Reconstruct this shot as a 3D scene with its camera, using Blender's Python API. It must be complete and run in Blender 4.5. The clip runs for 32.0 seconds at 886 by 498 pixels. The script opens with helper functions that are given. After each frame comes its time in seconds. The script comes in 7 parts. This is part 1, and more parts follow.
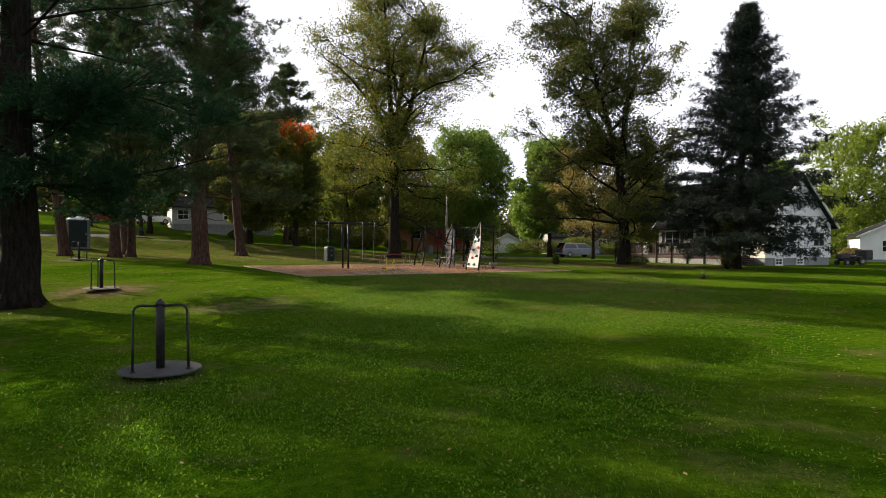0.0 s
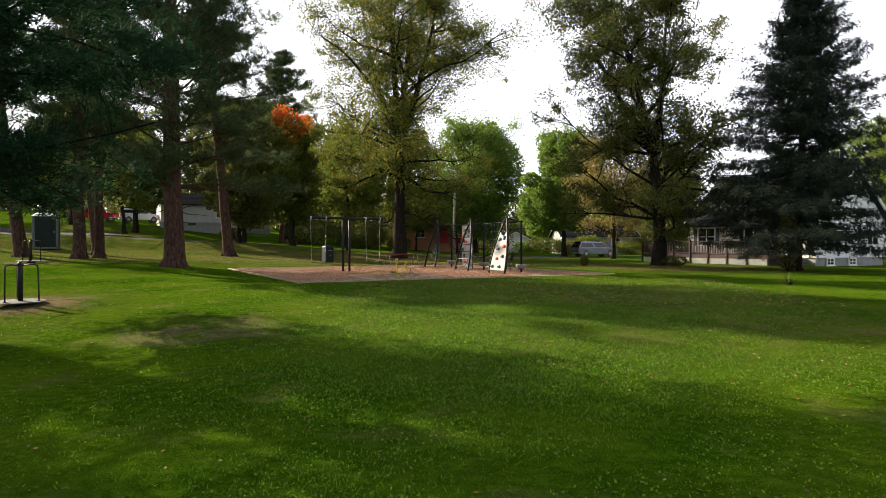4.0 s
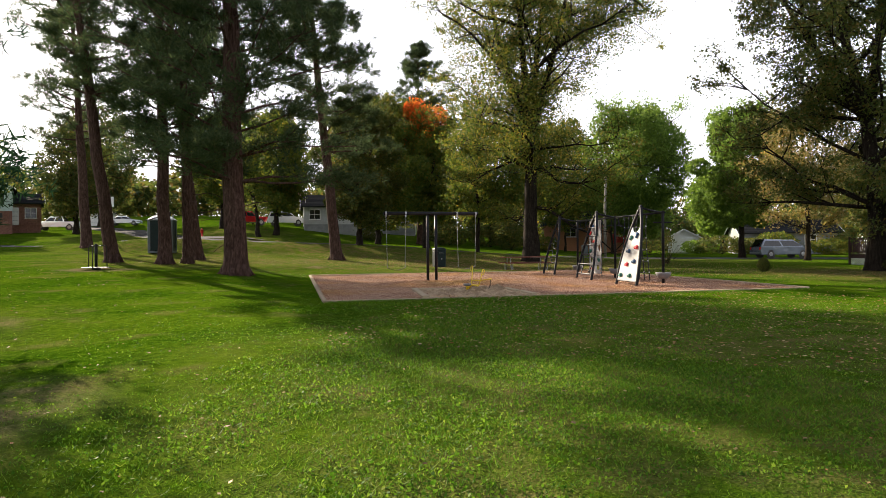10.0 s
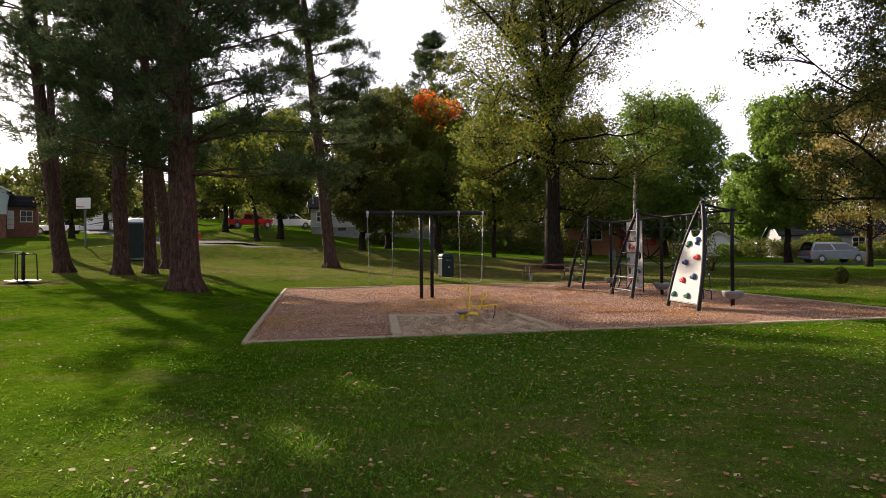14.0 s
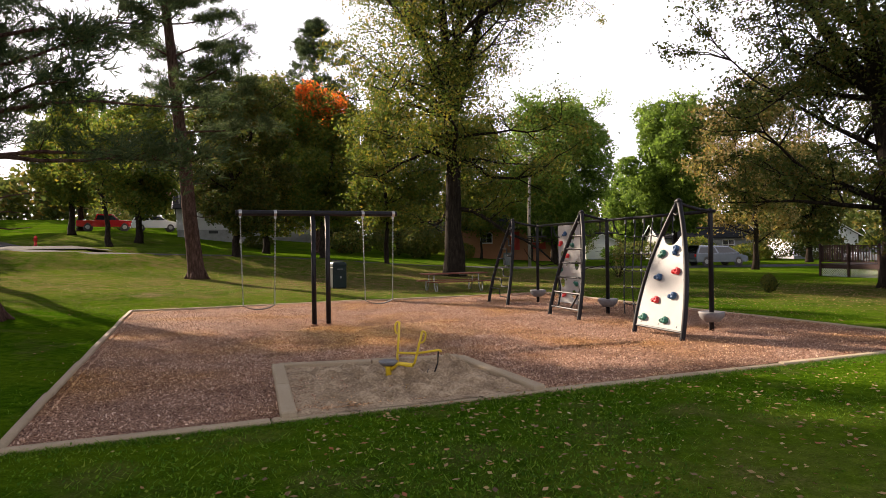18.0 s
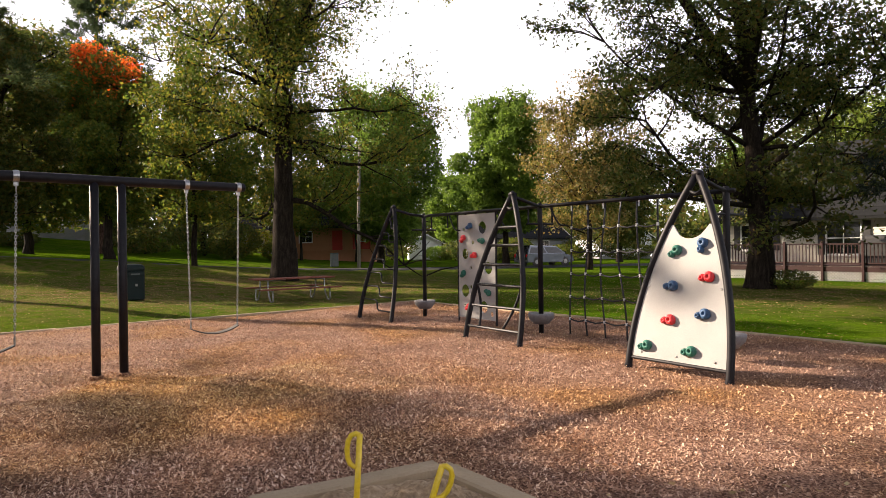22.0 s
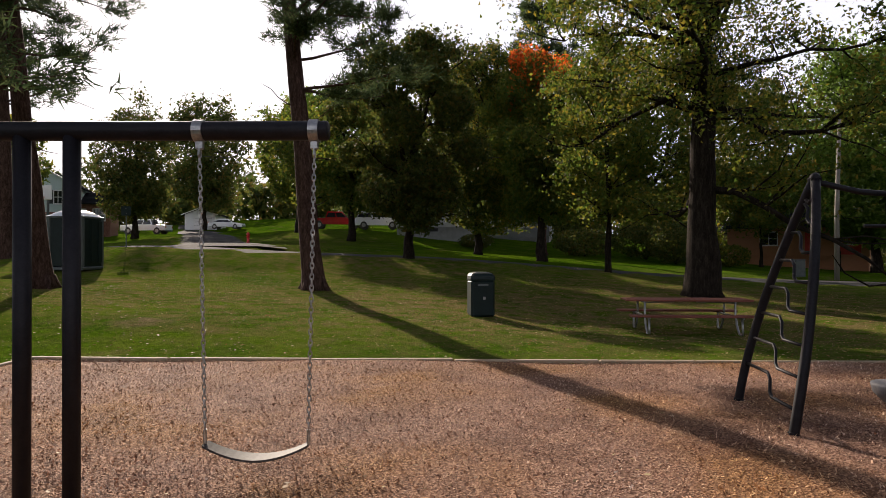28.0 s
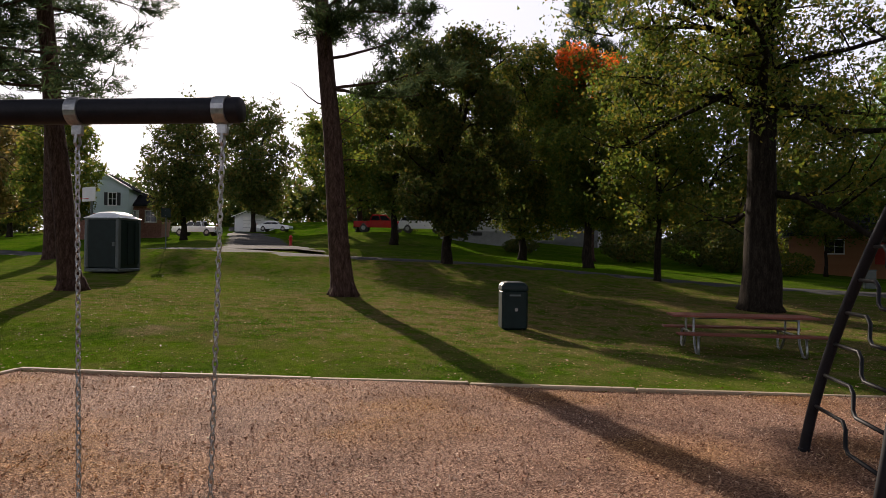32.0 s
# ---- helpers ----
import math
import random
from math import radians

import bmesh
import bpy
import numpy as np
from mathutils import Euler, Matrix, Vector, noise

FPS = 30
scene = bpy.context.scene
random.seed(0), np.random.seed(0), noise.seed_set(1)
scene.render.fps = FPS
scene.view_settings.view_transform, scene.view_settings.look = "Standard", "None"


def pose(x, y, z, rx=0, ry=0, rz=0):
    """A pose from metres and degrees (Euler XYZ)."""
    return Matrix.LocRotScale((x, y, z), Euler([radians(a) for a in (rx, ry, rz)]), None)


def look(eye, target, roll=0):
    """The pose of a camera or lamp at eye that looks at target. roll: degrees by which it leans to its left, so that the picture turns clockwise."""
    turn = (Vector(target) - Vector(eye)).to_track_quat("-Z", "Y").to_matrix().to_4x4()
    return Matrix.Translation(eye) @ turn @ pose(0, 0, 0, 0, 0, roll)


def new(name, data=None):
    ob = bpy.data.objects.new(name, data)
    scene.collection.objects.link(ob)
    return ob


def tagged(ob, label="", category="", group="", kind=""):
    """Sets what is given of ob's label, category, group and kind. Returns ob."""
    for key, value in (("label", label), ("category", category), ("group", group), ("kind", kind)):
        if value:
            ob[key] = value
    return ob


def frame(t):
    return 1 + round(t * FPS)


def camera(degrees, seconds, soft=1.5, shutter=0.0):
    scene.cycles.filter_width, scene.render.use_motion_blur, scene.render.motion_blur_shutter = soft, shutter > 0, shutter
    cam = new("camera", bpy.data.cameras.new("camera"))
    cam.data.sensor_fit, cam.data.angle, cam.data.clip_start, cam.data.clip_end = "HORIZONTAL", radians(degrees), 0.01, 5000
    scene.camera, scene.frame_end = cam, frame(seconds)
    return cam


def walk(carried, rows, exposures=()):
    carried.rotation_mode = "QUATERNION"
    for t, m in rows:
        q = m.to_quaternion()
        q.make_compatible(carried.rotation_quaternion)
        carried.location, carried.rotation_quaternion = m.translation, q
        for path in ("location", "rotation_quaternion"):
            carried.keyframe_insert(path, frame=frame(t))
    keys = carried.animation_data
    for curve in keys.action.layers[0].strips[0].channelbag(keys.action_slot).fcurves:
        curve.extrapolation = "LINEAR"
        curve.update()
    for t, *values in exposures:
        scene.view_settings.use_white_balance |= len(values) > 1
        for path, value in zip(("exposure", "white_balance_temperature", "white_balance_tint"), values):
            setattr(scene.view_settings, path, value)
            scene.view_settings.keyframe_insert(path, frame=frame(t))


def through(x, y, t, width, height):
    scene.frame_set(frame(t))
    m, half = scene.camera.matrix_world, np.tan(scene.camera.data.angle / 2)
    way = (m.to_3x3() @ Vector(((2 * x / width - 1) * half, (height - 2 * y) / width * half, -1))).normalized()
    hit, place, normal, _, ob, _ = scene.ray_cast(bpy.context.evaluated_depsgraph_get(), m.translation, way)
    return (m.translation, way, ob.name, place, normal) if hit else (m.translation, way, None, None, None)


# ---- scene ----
cam = camera(69.7, 32.12, soft=0.65)
PATH = [
    (0, (1.978, -3.029, 1.278), (1.823, -1.035, 1.265), 0.12),
    (0.5, (1.716, -2.336, 1.279), (1.560, -0.342, 1.264), 0.14),
    (1, (1.464, -1.638, 1.278), (1.309, 0.356, 1.265), 0.14),
    (1.5, (1.244, -0.937, 1.267), (1.090, 1.057, 1.252), 0.14),
    (2, (1.053, -0.261, 1.255), (0.899, 1.733, 1.241), 0.12),
    (2.5, (0.898, 0.359, 1.254), (0.744, 2.353, 1.239), 0.09),
    (3, (0.793, 0.937, 1.254), (0.638, 2.931, 1.238), 0.05),
    (3.5, (0.753, 1.484, 1.251), (0.598, 3.478, 1.236), 0.03),
    (5.5, (0.828, 3.576, 1.222), (0.677, 5.570, 1.206), 0.11),
    (6, (0.861, 4.119, 1.220), (0.716, 6.114, 1.206), 0.09),
    (6.5, (0.905, 4.688, 1.222), (0.764, 6.683, 1.207), 0.12),
    (7, (0.987, 5.271, 1.226), (0.790, 7.261, 1.211), 0.19),
    (7.5, (1.113, 5.864, 1.232), (0.871, 7.849, 1.216), 0.17),
    (8, (1.282, 6.463, 1.241), (1.011, 8.444, 1.226), 0.02),
    (8.5, (1.493, 7.062, 1.251), (1.201, 9.041, 1.238), -0.17),
    (9, (1.727, 7.667, 1.262), (1.281, 9.617, 1.251), -0.31),
    (9.5, (1.939, 8.304, 1.271), (1.359, 10.218, 1.260), -0.42),
    (10, (2.102, 8.978, 1.274), (1.441, 10.866, 1.262), -0.51),
    (10.5, (2.190, 9.677, 1.282), (1.495, 11.552, 1.270), -0.57),
    (11, (2.193, 10.384, 1.294), (1.481, 12.253, 1.284), -0.59),
    (11.5, (2.113, 11.075, 1.311), (1.397, 12.942, 1.301), -0.59),
    (12, (1.973, 11.745, 1.335), (1.255, 13.612, 1.327), -0.58),
    (12.5, (1.773, 12.359, 1.352), (1.054, 14.225, 1.345), -0.59),
    (13, (1.554, 12.941, 1.370), (0.834, 14.807, 1.366), -0.60),
    (13.5, (1.330, 13.430, 1.386), (0.608, 15.295, 1.382), -0.62),
    (15.5, (0.537, 15.083, 1.581), (-0.194, 16.945, 1.579), -0.61),
    (16, (0.342, 15.516, 1.584), (-0.275, 17.418, 1.580), -0.65),
    (16.5, (0.117, 15.982, 1.588), (-0.442, 17.902, 1.585), -0.74),
    (17, (-0.152, 16.466, 1.598), (-0.635, 18.407, 1.596), -0.87),
    (17.5, (-0.440, 16.951, 1.606), (-0.888, 18.900, 1.603), -0.94),
    (18, (-0.720, 17.455, 1.615), (-1.088, 19.421, 1.614), -0.87),
    (18.5, (-0.999, 17.969, 1.618), (-1.251, 19.953, 1.615), -0.74),
    (19, (-1.317, 18.519, 1.618), (-1.400, 20.517, 1.615), -0.63),
    (19.5, (-1.626, 19.082, 1.605), (-1.632, 21.082, 1.603), -0.56),
    (20, (-1.928, 19.702, 1.592), (-1.799, 21.698, 1.590), -0.51),
    (20.5, (-2.157, 20.302, 1.573), (-1.961, 22.292, 1.569), -0.50),
    (21, (-2.369, 20.968, 1.562), (-2.156, 22.957, 1.558), -0.53),
    (21.5, (-2.534, 21.604, 1.540), (-2.309, 23.591, 1.533), -0.61),
    (22, (-2.655, 22.218, 1.549), (-2.426, 24.205, 1.542), -0.73),
    (22.5, (-2.728, 22.804, 1.558), (-2.496, 24.790, 1.552), -0.81),
    (23, (-2.782, 23.353, 1.569), (-2.549, 25.339, 1.563), -0.84),
    (23.5, (-2.772, 23.842, 1.584), (-2.541, 25.829, 1.581), -0.90),
    (24, (-2.732, 24.345, 1.556), (-2.499, 26.331, 1.554), -0.95),
    (24.5, (-2.654, 24.784, 1.508), (-2.421, 26.770, 1.506), -0.92),
    (25, (-2.558, 25.263, 1.479), (-2.408, 27.257, 1.480), -0.88),
    (25.5, (-2.360, 25.794, 1.428), (-2.644, 27.774, 1.432), -0.86),
    (26, (-2.183, 26.375, 1.400), (-2.830, 28.268, 1.405), -0.87),
    (26.5, (-2.031, 26.976, 1.416), (-2.850, 28.801, 1.421), -0.86),
    (28.5, (-1.586, 29.185, 1.716), (-2.790, 30.783, 1.724), 0.30),
    (29, (-1.649, 29.672, 1.706), (-2.921, 31.215, 1.715), 0.48),
    (30, (-1.836, 29.975, 1.697), (-3.166, 31.468, 1.704), 0.58),
    (31, (-2.020, 29.895, 1.800), (-3.380, 31.362, 1.807), 0.60),
    (31.5, (-2.000, 29.850, 1.790), (-3.360, 31.317, 1.799), 0.62),
    (32, (-1.852, 29.790, 1.765), (-3.100, 31.353, 1.782), 0.65),
]
walk(cam, [(t, look(eye, target, roll)) for t, eye, target, roll in PATH],
     exposures=[(0, 1.10, 6500, 12), (3, 1.32, 6500, 11), (6, 1.50, 6500, 10), (10.5, 1.58, 6480, 14), (13, 1.30, 6400, 18), (16, 1.38, 6600, 20), (19, 1.56, 6720, 20), (21, 1.56, 6720, 20), (25, 1.36, 6700, 16), (26, 1.46, 6640, 16), (28.5, 0.74, 6280, 19), (32, 0.68, 6280, 19)])

# ---- light ----
SUN_AZ = math.atan2(-0.864, 0.503)          # from +y, towards +x
SUN_EL = radians(23.0)
world = bpy.data.worlds.new("sky")
scene.world = world
world.use_nodes = True
wn = world.node_tree.nodes
sky = wn.new("ShaderNodeTexSky")
sky.sky_type = 'NISHITA'
sky.sun_disc = False
sky.sun_elevation = SUN_EL
sky.sun_rotation = SUN_AZ
sky.air_density, sky.dust_density, sky.ozone_density = 1.0, 4.0, 1.0
# thin bright overcast veil mixed over the clear sky
veil = wn.new("ShaderNodeMixRGB")
veil.inputs[2].default_value = (12.9, 13.2, 13.9, 1)
wc = wn.new("ShaderNodeTexCoord")
wx = wn.new("ShaderNodeSeparateXYZ")
wr = wn.new("ShaderNodeMapRange")      # haze: thick towards the horizon, thin overhead
wr.interpolation_type = 'SMOOTHSTEP'
wr.inputs["From Min"].default_value, wr.inputs["From Max"].default_value = 0.36, 0.68
wr.inputs["To Min"].default_value, wr.inputs["To Max"].default_value = 0.88, 0.15
world.node_tree.links.new(wc.outputs["Generated"], wx.inputs[0])
world.node_tree.links.new(wx.outputs[2], wr.inputs[0])
world.node_tree.links.new(wr.outputs[0], veil.inputs[0])
world.node_tree.links.new(sky.outputs[0], veil.inputs[1])
world.node_tree.links.new(veil.outputs[0], wn["Background"].inputs[0])
wn["Background"].inputs[1].default_value = 0.047
sun = new("sun", bpy.data.lights.new("sun", "SUN"))
sun.data.energy, sun.data.angle, sun.data.color = 5.0, radians(0.6), (1.0, 0.87, 0.66)
to_sun = Vector((math.sin(SUN_AZ) * math.cos(SUN_EL), math.cos(SUN_AZ) * math.cos(SUN_EL), math.sin(SUN_EL)))
sun.matrix_world = look(to_sun * 60 + Vector((0, 30, 0)), (0, 30, 0))


# ---- materials ----
def mat(name, stops, scale=6.0, rough=0.7, bump=0.2, metal=0.0, detail=6.0, fine=60.0, island=0.0, obj=0.0,
        through=0.0, coat=0.0, stretch=(1, 1, 1), spec=0.5):
    """Procedural paint or matter: noise at two scales runs through the colour stops, with fine relief."""
    m = bpy.data.materials.new(name)
    m.use_nodes = True
    n, l = m.node_tree.nodes, m.node_tree.links
    b = n["Principled BSDF"]
    b.inputs["Roughness"].default_value = rough
    b.inputs["Metallic"].default_value = metal
    b.inputs["Coat Weight"].default_value = coat
    b.inputs["Specular IOR Level"].default_value = spec
    tc = n.new("ShaderNodeTexCoord")
    mp = n.new("ShaderNodeMapping")
    mp.inputs["Scale"].default_value = stretch
    l.new(tc.outputs["Object"], mp.inputs[0])
    a = n.new("ShaderNodeTexNoise")
    a.inputs["Scale"].default_value, a.inputs["Detail"].default_value = scale, detail
    f = n.new("ShaderNodeTexNoise")
    f.inputs["Scale"].default_value, f.inputs["Detail"].default_value = fine, 3
    l.new(mp.outputs[0], a.inputs[0])
    l.new(mp.outputs[0], f.inputs[0])
    mix = n.new("ShaderNodeMath")
    mix.operation = 'MULTIPLY_ADD'
    mix.inputs[1].default_value = 0.45
    l.new(f.outputs[0], mix.inputs[0])
    half = n.new("ShaderNodeMath")
    half.operation = 'MULTIPLY'
    half.inputs[1].default_value = 0.55
    l.new(a.outputs[0], half.inputs[0])
    l.new(half.outputs[0], mix.inputs[2])
    value = mix.outputs[0]
    for w, node, sock in ((island, "ShaderNodeNewGeometry", "Random Per Island"), (obj, "ShaderNodeObjectInfo", "Random")):
        if w:
            r = n.new(node)
            k = n.new("ShaderNodeMix")
            k.inputs[0].default_value = w
            l.new(value, k.inputs[2])
            l.new(r.outputs[sock], k.inputs[3])
            value = k.outputs[0]
    ramp = n.new("ShaderNodeValToRGB")
    e = ramp.color_ramp.elements
    lo, hi = (0.0, 1.0) if island or obj else (0.36, 0.64)
    for i, c in enumerate(stops):
        p = lo + (hi - lo) * i / max(1, len(stops) - 1)
        s = e[i] if i < 2 else e.new(p)
        s.position, s.color = p, (*c, 1)
    for i, c in enumerate(stops):
        e[i].position, e[i].color = lo + (hi - lo) * i / max(1, len(stops) - 1), (*c, 1)
    l.new(value, ramp.inputs[0])
    l.new(ramp.outputs[0], b.inputs["Base Color"])
    if bump:
        bp = n.new("ShaderNodeBump")
        bp.inputs["Strength"].default_value, bp.inputs["Distance"].default_value = bump, 0.02
        l.new(f.outputs[0], bp.inputs["Height"])
        l.new(bp.outputs[0], b.inputs["Normal"])
    if through:
        t = n.new("ShaderNodeBsdfTranslucent")
        br = n.new("ShaderNodeHueSaturation")
        br.inputs["Value"].default_value = 1.9
        l.new(ramp.outputs[0], br.inputs["Color"])
        l.new(br.outputs[0], t.inputs[0])
        mx = n.new("ShaderNodeMixShader")
        mx.inputs[0].default_value = through
        l.new(b.outputs[0], mx.inputs[1])
        l.new(t.outputs[0], mx.inputs[2])
        l.new(mx.outputs[0], n["Material Output"].inputs[0])
    return m


# places (x, y), with the reach and strength of what lies there
LITTERED = ((-7.0, 47.0, 3, 14, 0.85), (11.0, 40.5, 2, 10, 0.75), (-20.0, 52.0, 1, 8, 0.5), (-12.0, 14.0, 1, 7, 0.35), (-21.5, 35.0, 2, 9, 0.45), (-14.0, 60.0, 1, 8, 0.45), (3.0, 17.0, 2, 9, 0.55), (-14.0, 40.0, 2, 9, 0.5), (-29.0, 47.0, 4, 17, 0.5), (-45.0, 62.0, 4, 18, 0.45), (-2.0, 62.0, 4, 18, 0.45))
TRODDEN = ((-10.45, 16.34, 0.7, 2.2, 0.9), (-19.4, 28.4, 0.7, 1.9, 0.8), (-2.53, 5.31, 0.5, 1.2, 0.5), (-4.5, 13.0, 0.5, 2.0, 0.7), (-13.8, 35.9, 0.2, 0.9, 0.8))


def lawn_material():
    """Mown grass: broad yellow and dark patches, fine blades by noise, some clover and bare thatch."""
    m = bpy.data.materials.new("lawn")
    m.use_nodes = True
    n, l = m.node_tree.nodes, m.node_tree.links
    b = n["Principled BSDF"]
    b.inputs["Roughness"].default_value = 0.85
    b.inputs["Specular IOR Level"].default_value = 0.0
    tc = n.new("ShaderNodeTexCoord")
    def noise_of(scale, detail, stretch=None):
        t = n.new("ShaderNodeTexNoise")
        t.inputs["Scale"].default_value, t.inputs["Detail"].default_value = scale, detail
        l.new(tc.outputs["Object"], t.inputs[0])
        return t.outputs[0]
    def ramp(v, *stops):
        r = n.new("ShaderNodeValToRGB")
        e = r.color_ramp.elements
        while len(e) < len(stops):
            e.new(0.5)
        for i, (p, c) in enumerate(stops):
            e[i].position, e[i].color = p, (*c, 1)
        l.new(v, r.inputs[0])
        return r.outputs[0]
    def blend(f, a, c, kind='MIX'):
        x = n.new("ShaderNodeMixRGB")
        x.blend_type = kind
        for s, v in zip(x.inputs, (f, a, c)):
            if isinstance(v, (int, float)):
                s.default_value = v
            else:
                l.new(v, s)
        return x.outputs[0]
    fine = ramp(noise_of(60, 4), (0.32, (0.006, 0.018, 0.001)), (0.5, (0.034, 0.082, 0.003)), (0.70, (0.105, 0.180, 0.010)))
    coarse = ramp(noise_of(8, 9), (0.34, (0.009, 0.027, 0.001)), (0.5, (0.039, 0.083, 0.003)), (0.66, (0.108, 0.168, 0.011)))
    fine = blend(0.5, fine, coarse)
    patch = ramp(noise_of(0.35, 4), (0.40, (0.022, 0.066, 0.002)), (0.62, (0.088, 0.138, 0.007)))
    col = blend(0.40, fine, patch)
    thatch = ramp(noise_of(40, 3), (0.35, (0.075, 0.055, 0.022)), (0.65, (0.20, 0.155, 0.068)))
    def near(x, y, r0, r1, much):
        d = n.new("ShaderNodeVectorMath")
        d.operation = 'DISTANCE'
        d.inputs[1].default_value = (x, y, 0)
        l.new(tc.outputs["Object"], d.inputs[0])
        r = n.new("ShaderNodeMapRange")
        r.interpolation_type = 'SMOOTHSTEP'
        for s, v in zip(("From Min", "From Max", "To Min", "To Max"), (r0, r1, much, 0.0)):
            r.inputs[s].default_value = v
        l.new(d.outputs["Value"], r.inputs[0])
        return r.outputs[0]
    def calc(op, a, c):
        x = n.new("ShaderNodeMath")
        x.operation = op
        x.use_clamp = op == 'ADD'
        for s, v in zip(x.inputs, (a, c)):
            if isinstance(v, (int, float)):
                s.default_value = v
            else:
                l.new(v, s)
        return x.outputs[0]
    # dry spots anywhere, litter under the oaks and pines, trodden earth round the merry-go-rounds
    dry = calc('MULTIPLY', ramp(noise_of(0.9, 5), (0.56, (0, 0, 0)), (0.72, (1, 1, 1))), 0.42)
    litter = 0.0
    for spot in LITTERED:
        litter = calc('ADD', litter, near(*spot))
    litter = calc('MULTIPLY', litter, ramp(noise_of(2.2, 6), (0.36, (0.15, 0.15, 0.15)), (0.60, (1, 1, 1))))
    col = blend(calc('ADD', dry, litter), col, thatch)
    bare = 0.0
    for spot in TRODDEN:
        bare = calc('ADD', bare, near(*spot))
    bare = calc('MULTIPLY', bare, ramp(noise_of(1.8, 5), (0.38, (0.1, 0.1, 0.1)), (0.55, (1, 1, 1))))
    col = blend(bare, col, ramp(noise_of(25, 4), (0.35, (0.10, 0.07, 0.042)), (0.65, (0.22, 0.165, 0.105))))
    l.new(col, b.inputs["Base Color"])
    bp = n.new("ShaderNodeBump")
    bp.inputs["Strength"].default_value, bp.inputs["Distance"].default_value = 0.9, 0.05
    l.new(noise_of(38, 5), bp.inputs["Height"])
    l.new(bp.outputs[0], b.inputs["Normal"])
    return m


def chip_material(name, loose):
    """Shredded bark and wood: every chip its own shade, over broad orange and pink-brown drifts."""
    m = bpy.data.materials.new(name)
    m.use_nodes = True
    n, l = m.node_tree.nodes, m.node_tree.links
    b = n["Principled BSDF"]
    b.inputs["Roughness"].default_value = 0.9
    b.inputs["Specular IOR Level"].default_value = 0.15
    tc = n.new("ShaderNodeTexCoord")
    def noise_of(scale, detail):
        t = n.new("ShaderNodeTexNoise")
        t.inputs["Scale"].default_value, t.inputs["Detail"].default_value = scale, detail
        l.new(tc.outputs["Object"], t.inputs[0])
        return t.outputs[0]
    def ramp(v, *stops):
        r = n.new("ShaderNodeValToRGB")
        e = r.color_ramp.elements
        while len(e) < len(stops):
            e.new(0.5)
        for i, (p, c) in enumerate(stops):
            e[i].position, e[i].color = p, (*c, 1)
        l.new(v, r.inputs[0])
        return r.outputs[0]
    if loose:
        shade = n.new("ShaderNodeNewGeometry").outputs["Random Per Island"]
        col = ramp(shade, (0.0, (0.13, 0.065, 0.044)), (0.2, (0.32, 0.182, 0.120)), (0.6, (0.56, 0.370, 0.255)), (0.9, (0.74, 0.54, 0.395)), (1.0, (0.80, 0.64, 0.50)))
    else:
        v = n.new("ShaderNodeTexVoronoi")
        v.inputs["Scale"].default_value = 72
        l.new(tc.outputs["Object"], v.inputs[0])
        g = n.new("ShaderNodeRGBToBW")
        l.new(v.outputs["Color"], g.inputs[0])
        col = ramp(g.outputs[0], (0.1, (0.10, 0.052, 0.036)), (0.5, (0.27, 0.150, 0.100)), (0.85, (0.52, 0.33, 0.23)))
        bp = n.new("ShaderNodeBump")
        bp.inputs["Strength"].default_value, bp.inputs["Distance"].default_value = 1.0, 0.03
        l.new(v.outputs["Distance"], bp.inputs["Height"])
        l.new(bp.outputs[0], b.inputs["Normal"])
    drift = ramp(noise_of(0.55, 3), (0.40, (1.0, 0.98, 1.0)), (0.54, (1.0, 0.93, 0.84)), (0.68, (1.04, 0.90, 0.58)))
    # fresher ochre chips where the swings have churned the bed
    fresh = n.new("ShaderNodeVectorMath")
    fresh.operation = 'DISTANCE'
    fresh.inputs[1].default_value = (-4.6, 29.2, 0)
    l.new(tc.outputs["Object"], fresh.inputs[0])
    reach = n.new("ShaderNodeMath")
    reach.operation = 'MULTIPLY_ADD'
    reach.inputs[1].default_value = -0.20
    l.new(fresh.outputs["Value"], reach.inputs[0])
    l.new(noise_of(0.9, 4), reach.inputs[2])
    churn = ramp(reach.outputs[0], (0.0, (1.0, 1.0, 1.0)), (0.38, (1.0, 1.0, 0.70)))
    damp = ramp(noise_of(1.3, 4), (0.34, (0.74, 0.71, 0.71)), (0.5, (1.0, 1.0, 1.0)))
    for k in (drift, churn, damp):
        x = n.new("ShaderNodeMixRGB")
        x.blend_type = 'MULTIPLY'
        x.inputs[0].default_value = 1.0
        l.new(col, x.inputs[1])
        l.new(k, x.inputs[2])
        col = x.outputs[0]
    l.new(col, b.inputs["Base Color"])
    return m


LAWN = lawn_material()
BLADE = mat("grass_blade", [(0.011, 0.036, 0.002), (0.039, 0.100, 0.005), (0.094, 0.178, 0.012), (0.22, 0.205, 0.042)], scale=0.5, fine=3, island=0.6, rough=0.6, bump=0, through=0.35, spec=0.08)
LITTER = mat("leaf_litter", [(0.08, 0.04, 0.015), (0.20, 0.12, 0.045), (0.34, 0.24, 0.09), (0.24, 0.07, 0.02), (0.42, 0.33, 0.16)], island=1.0, rough=0.75, bump=0)
CHIPBED = chip_material("chip_bed", False)
CHIP = chip_material("wood_chip", True)
SAND = mat("damp_sand", [(0.16, 0.105, 0.058), (0.30, 0.210, 0.125), (0.50, 0.37, 0.235)], scale=3.0, fine=32, rough=0.95, bump=1.0)
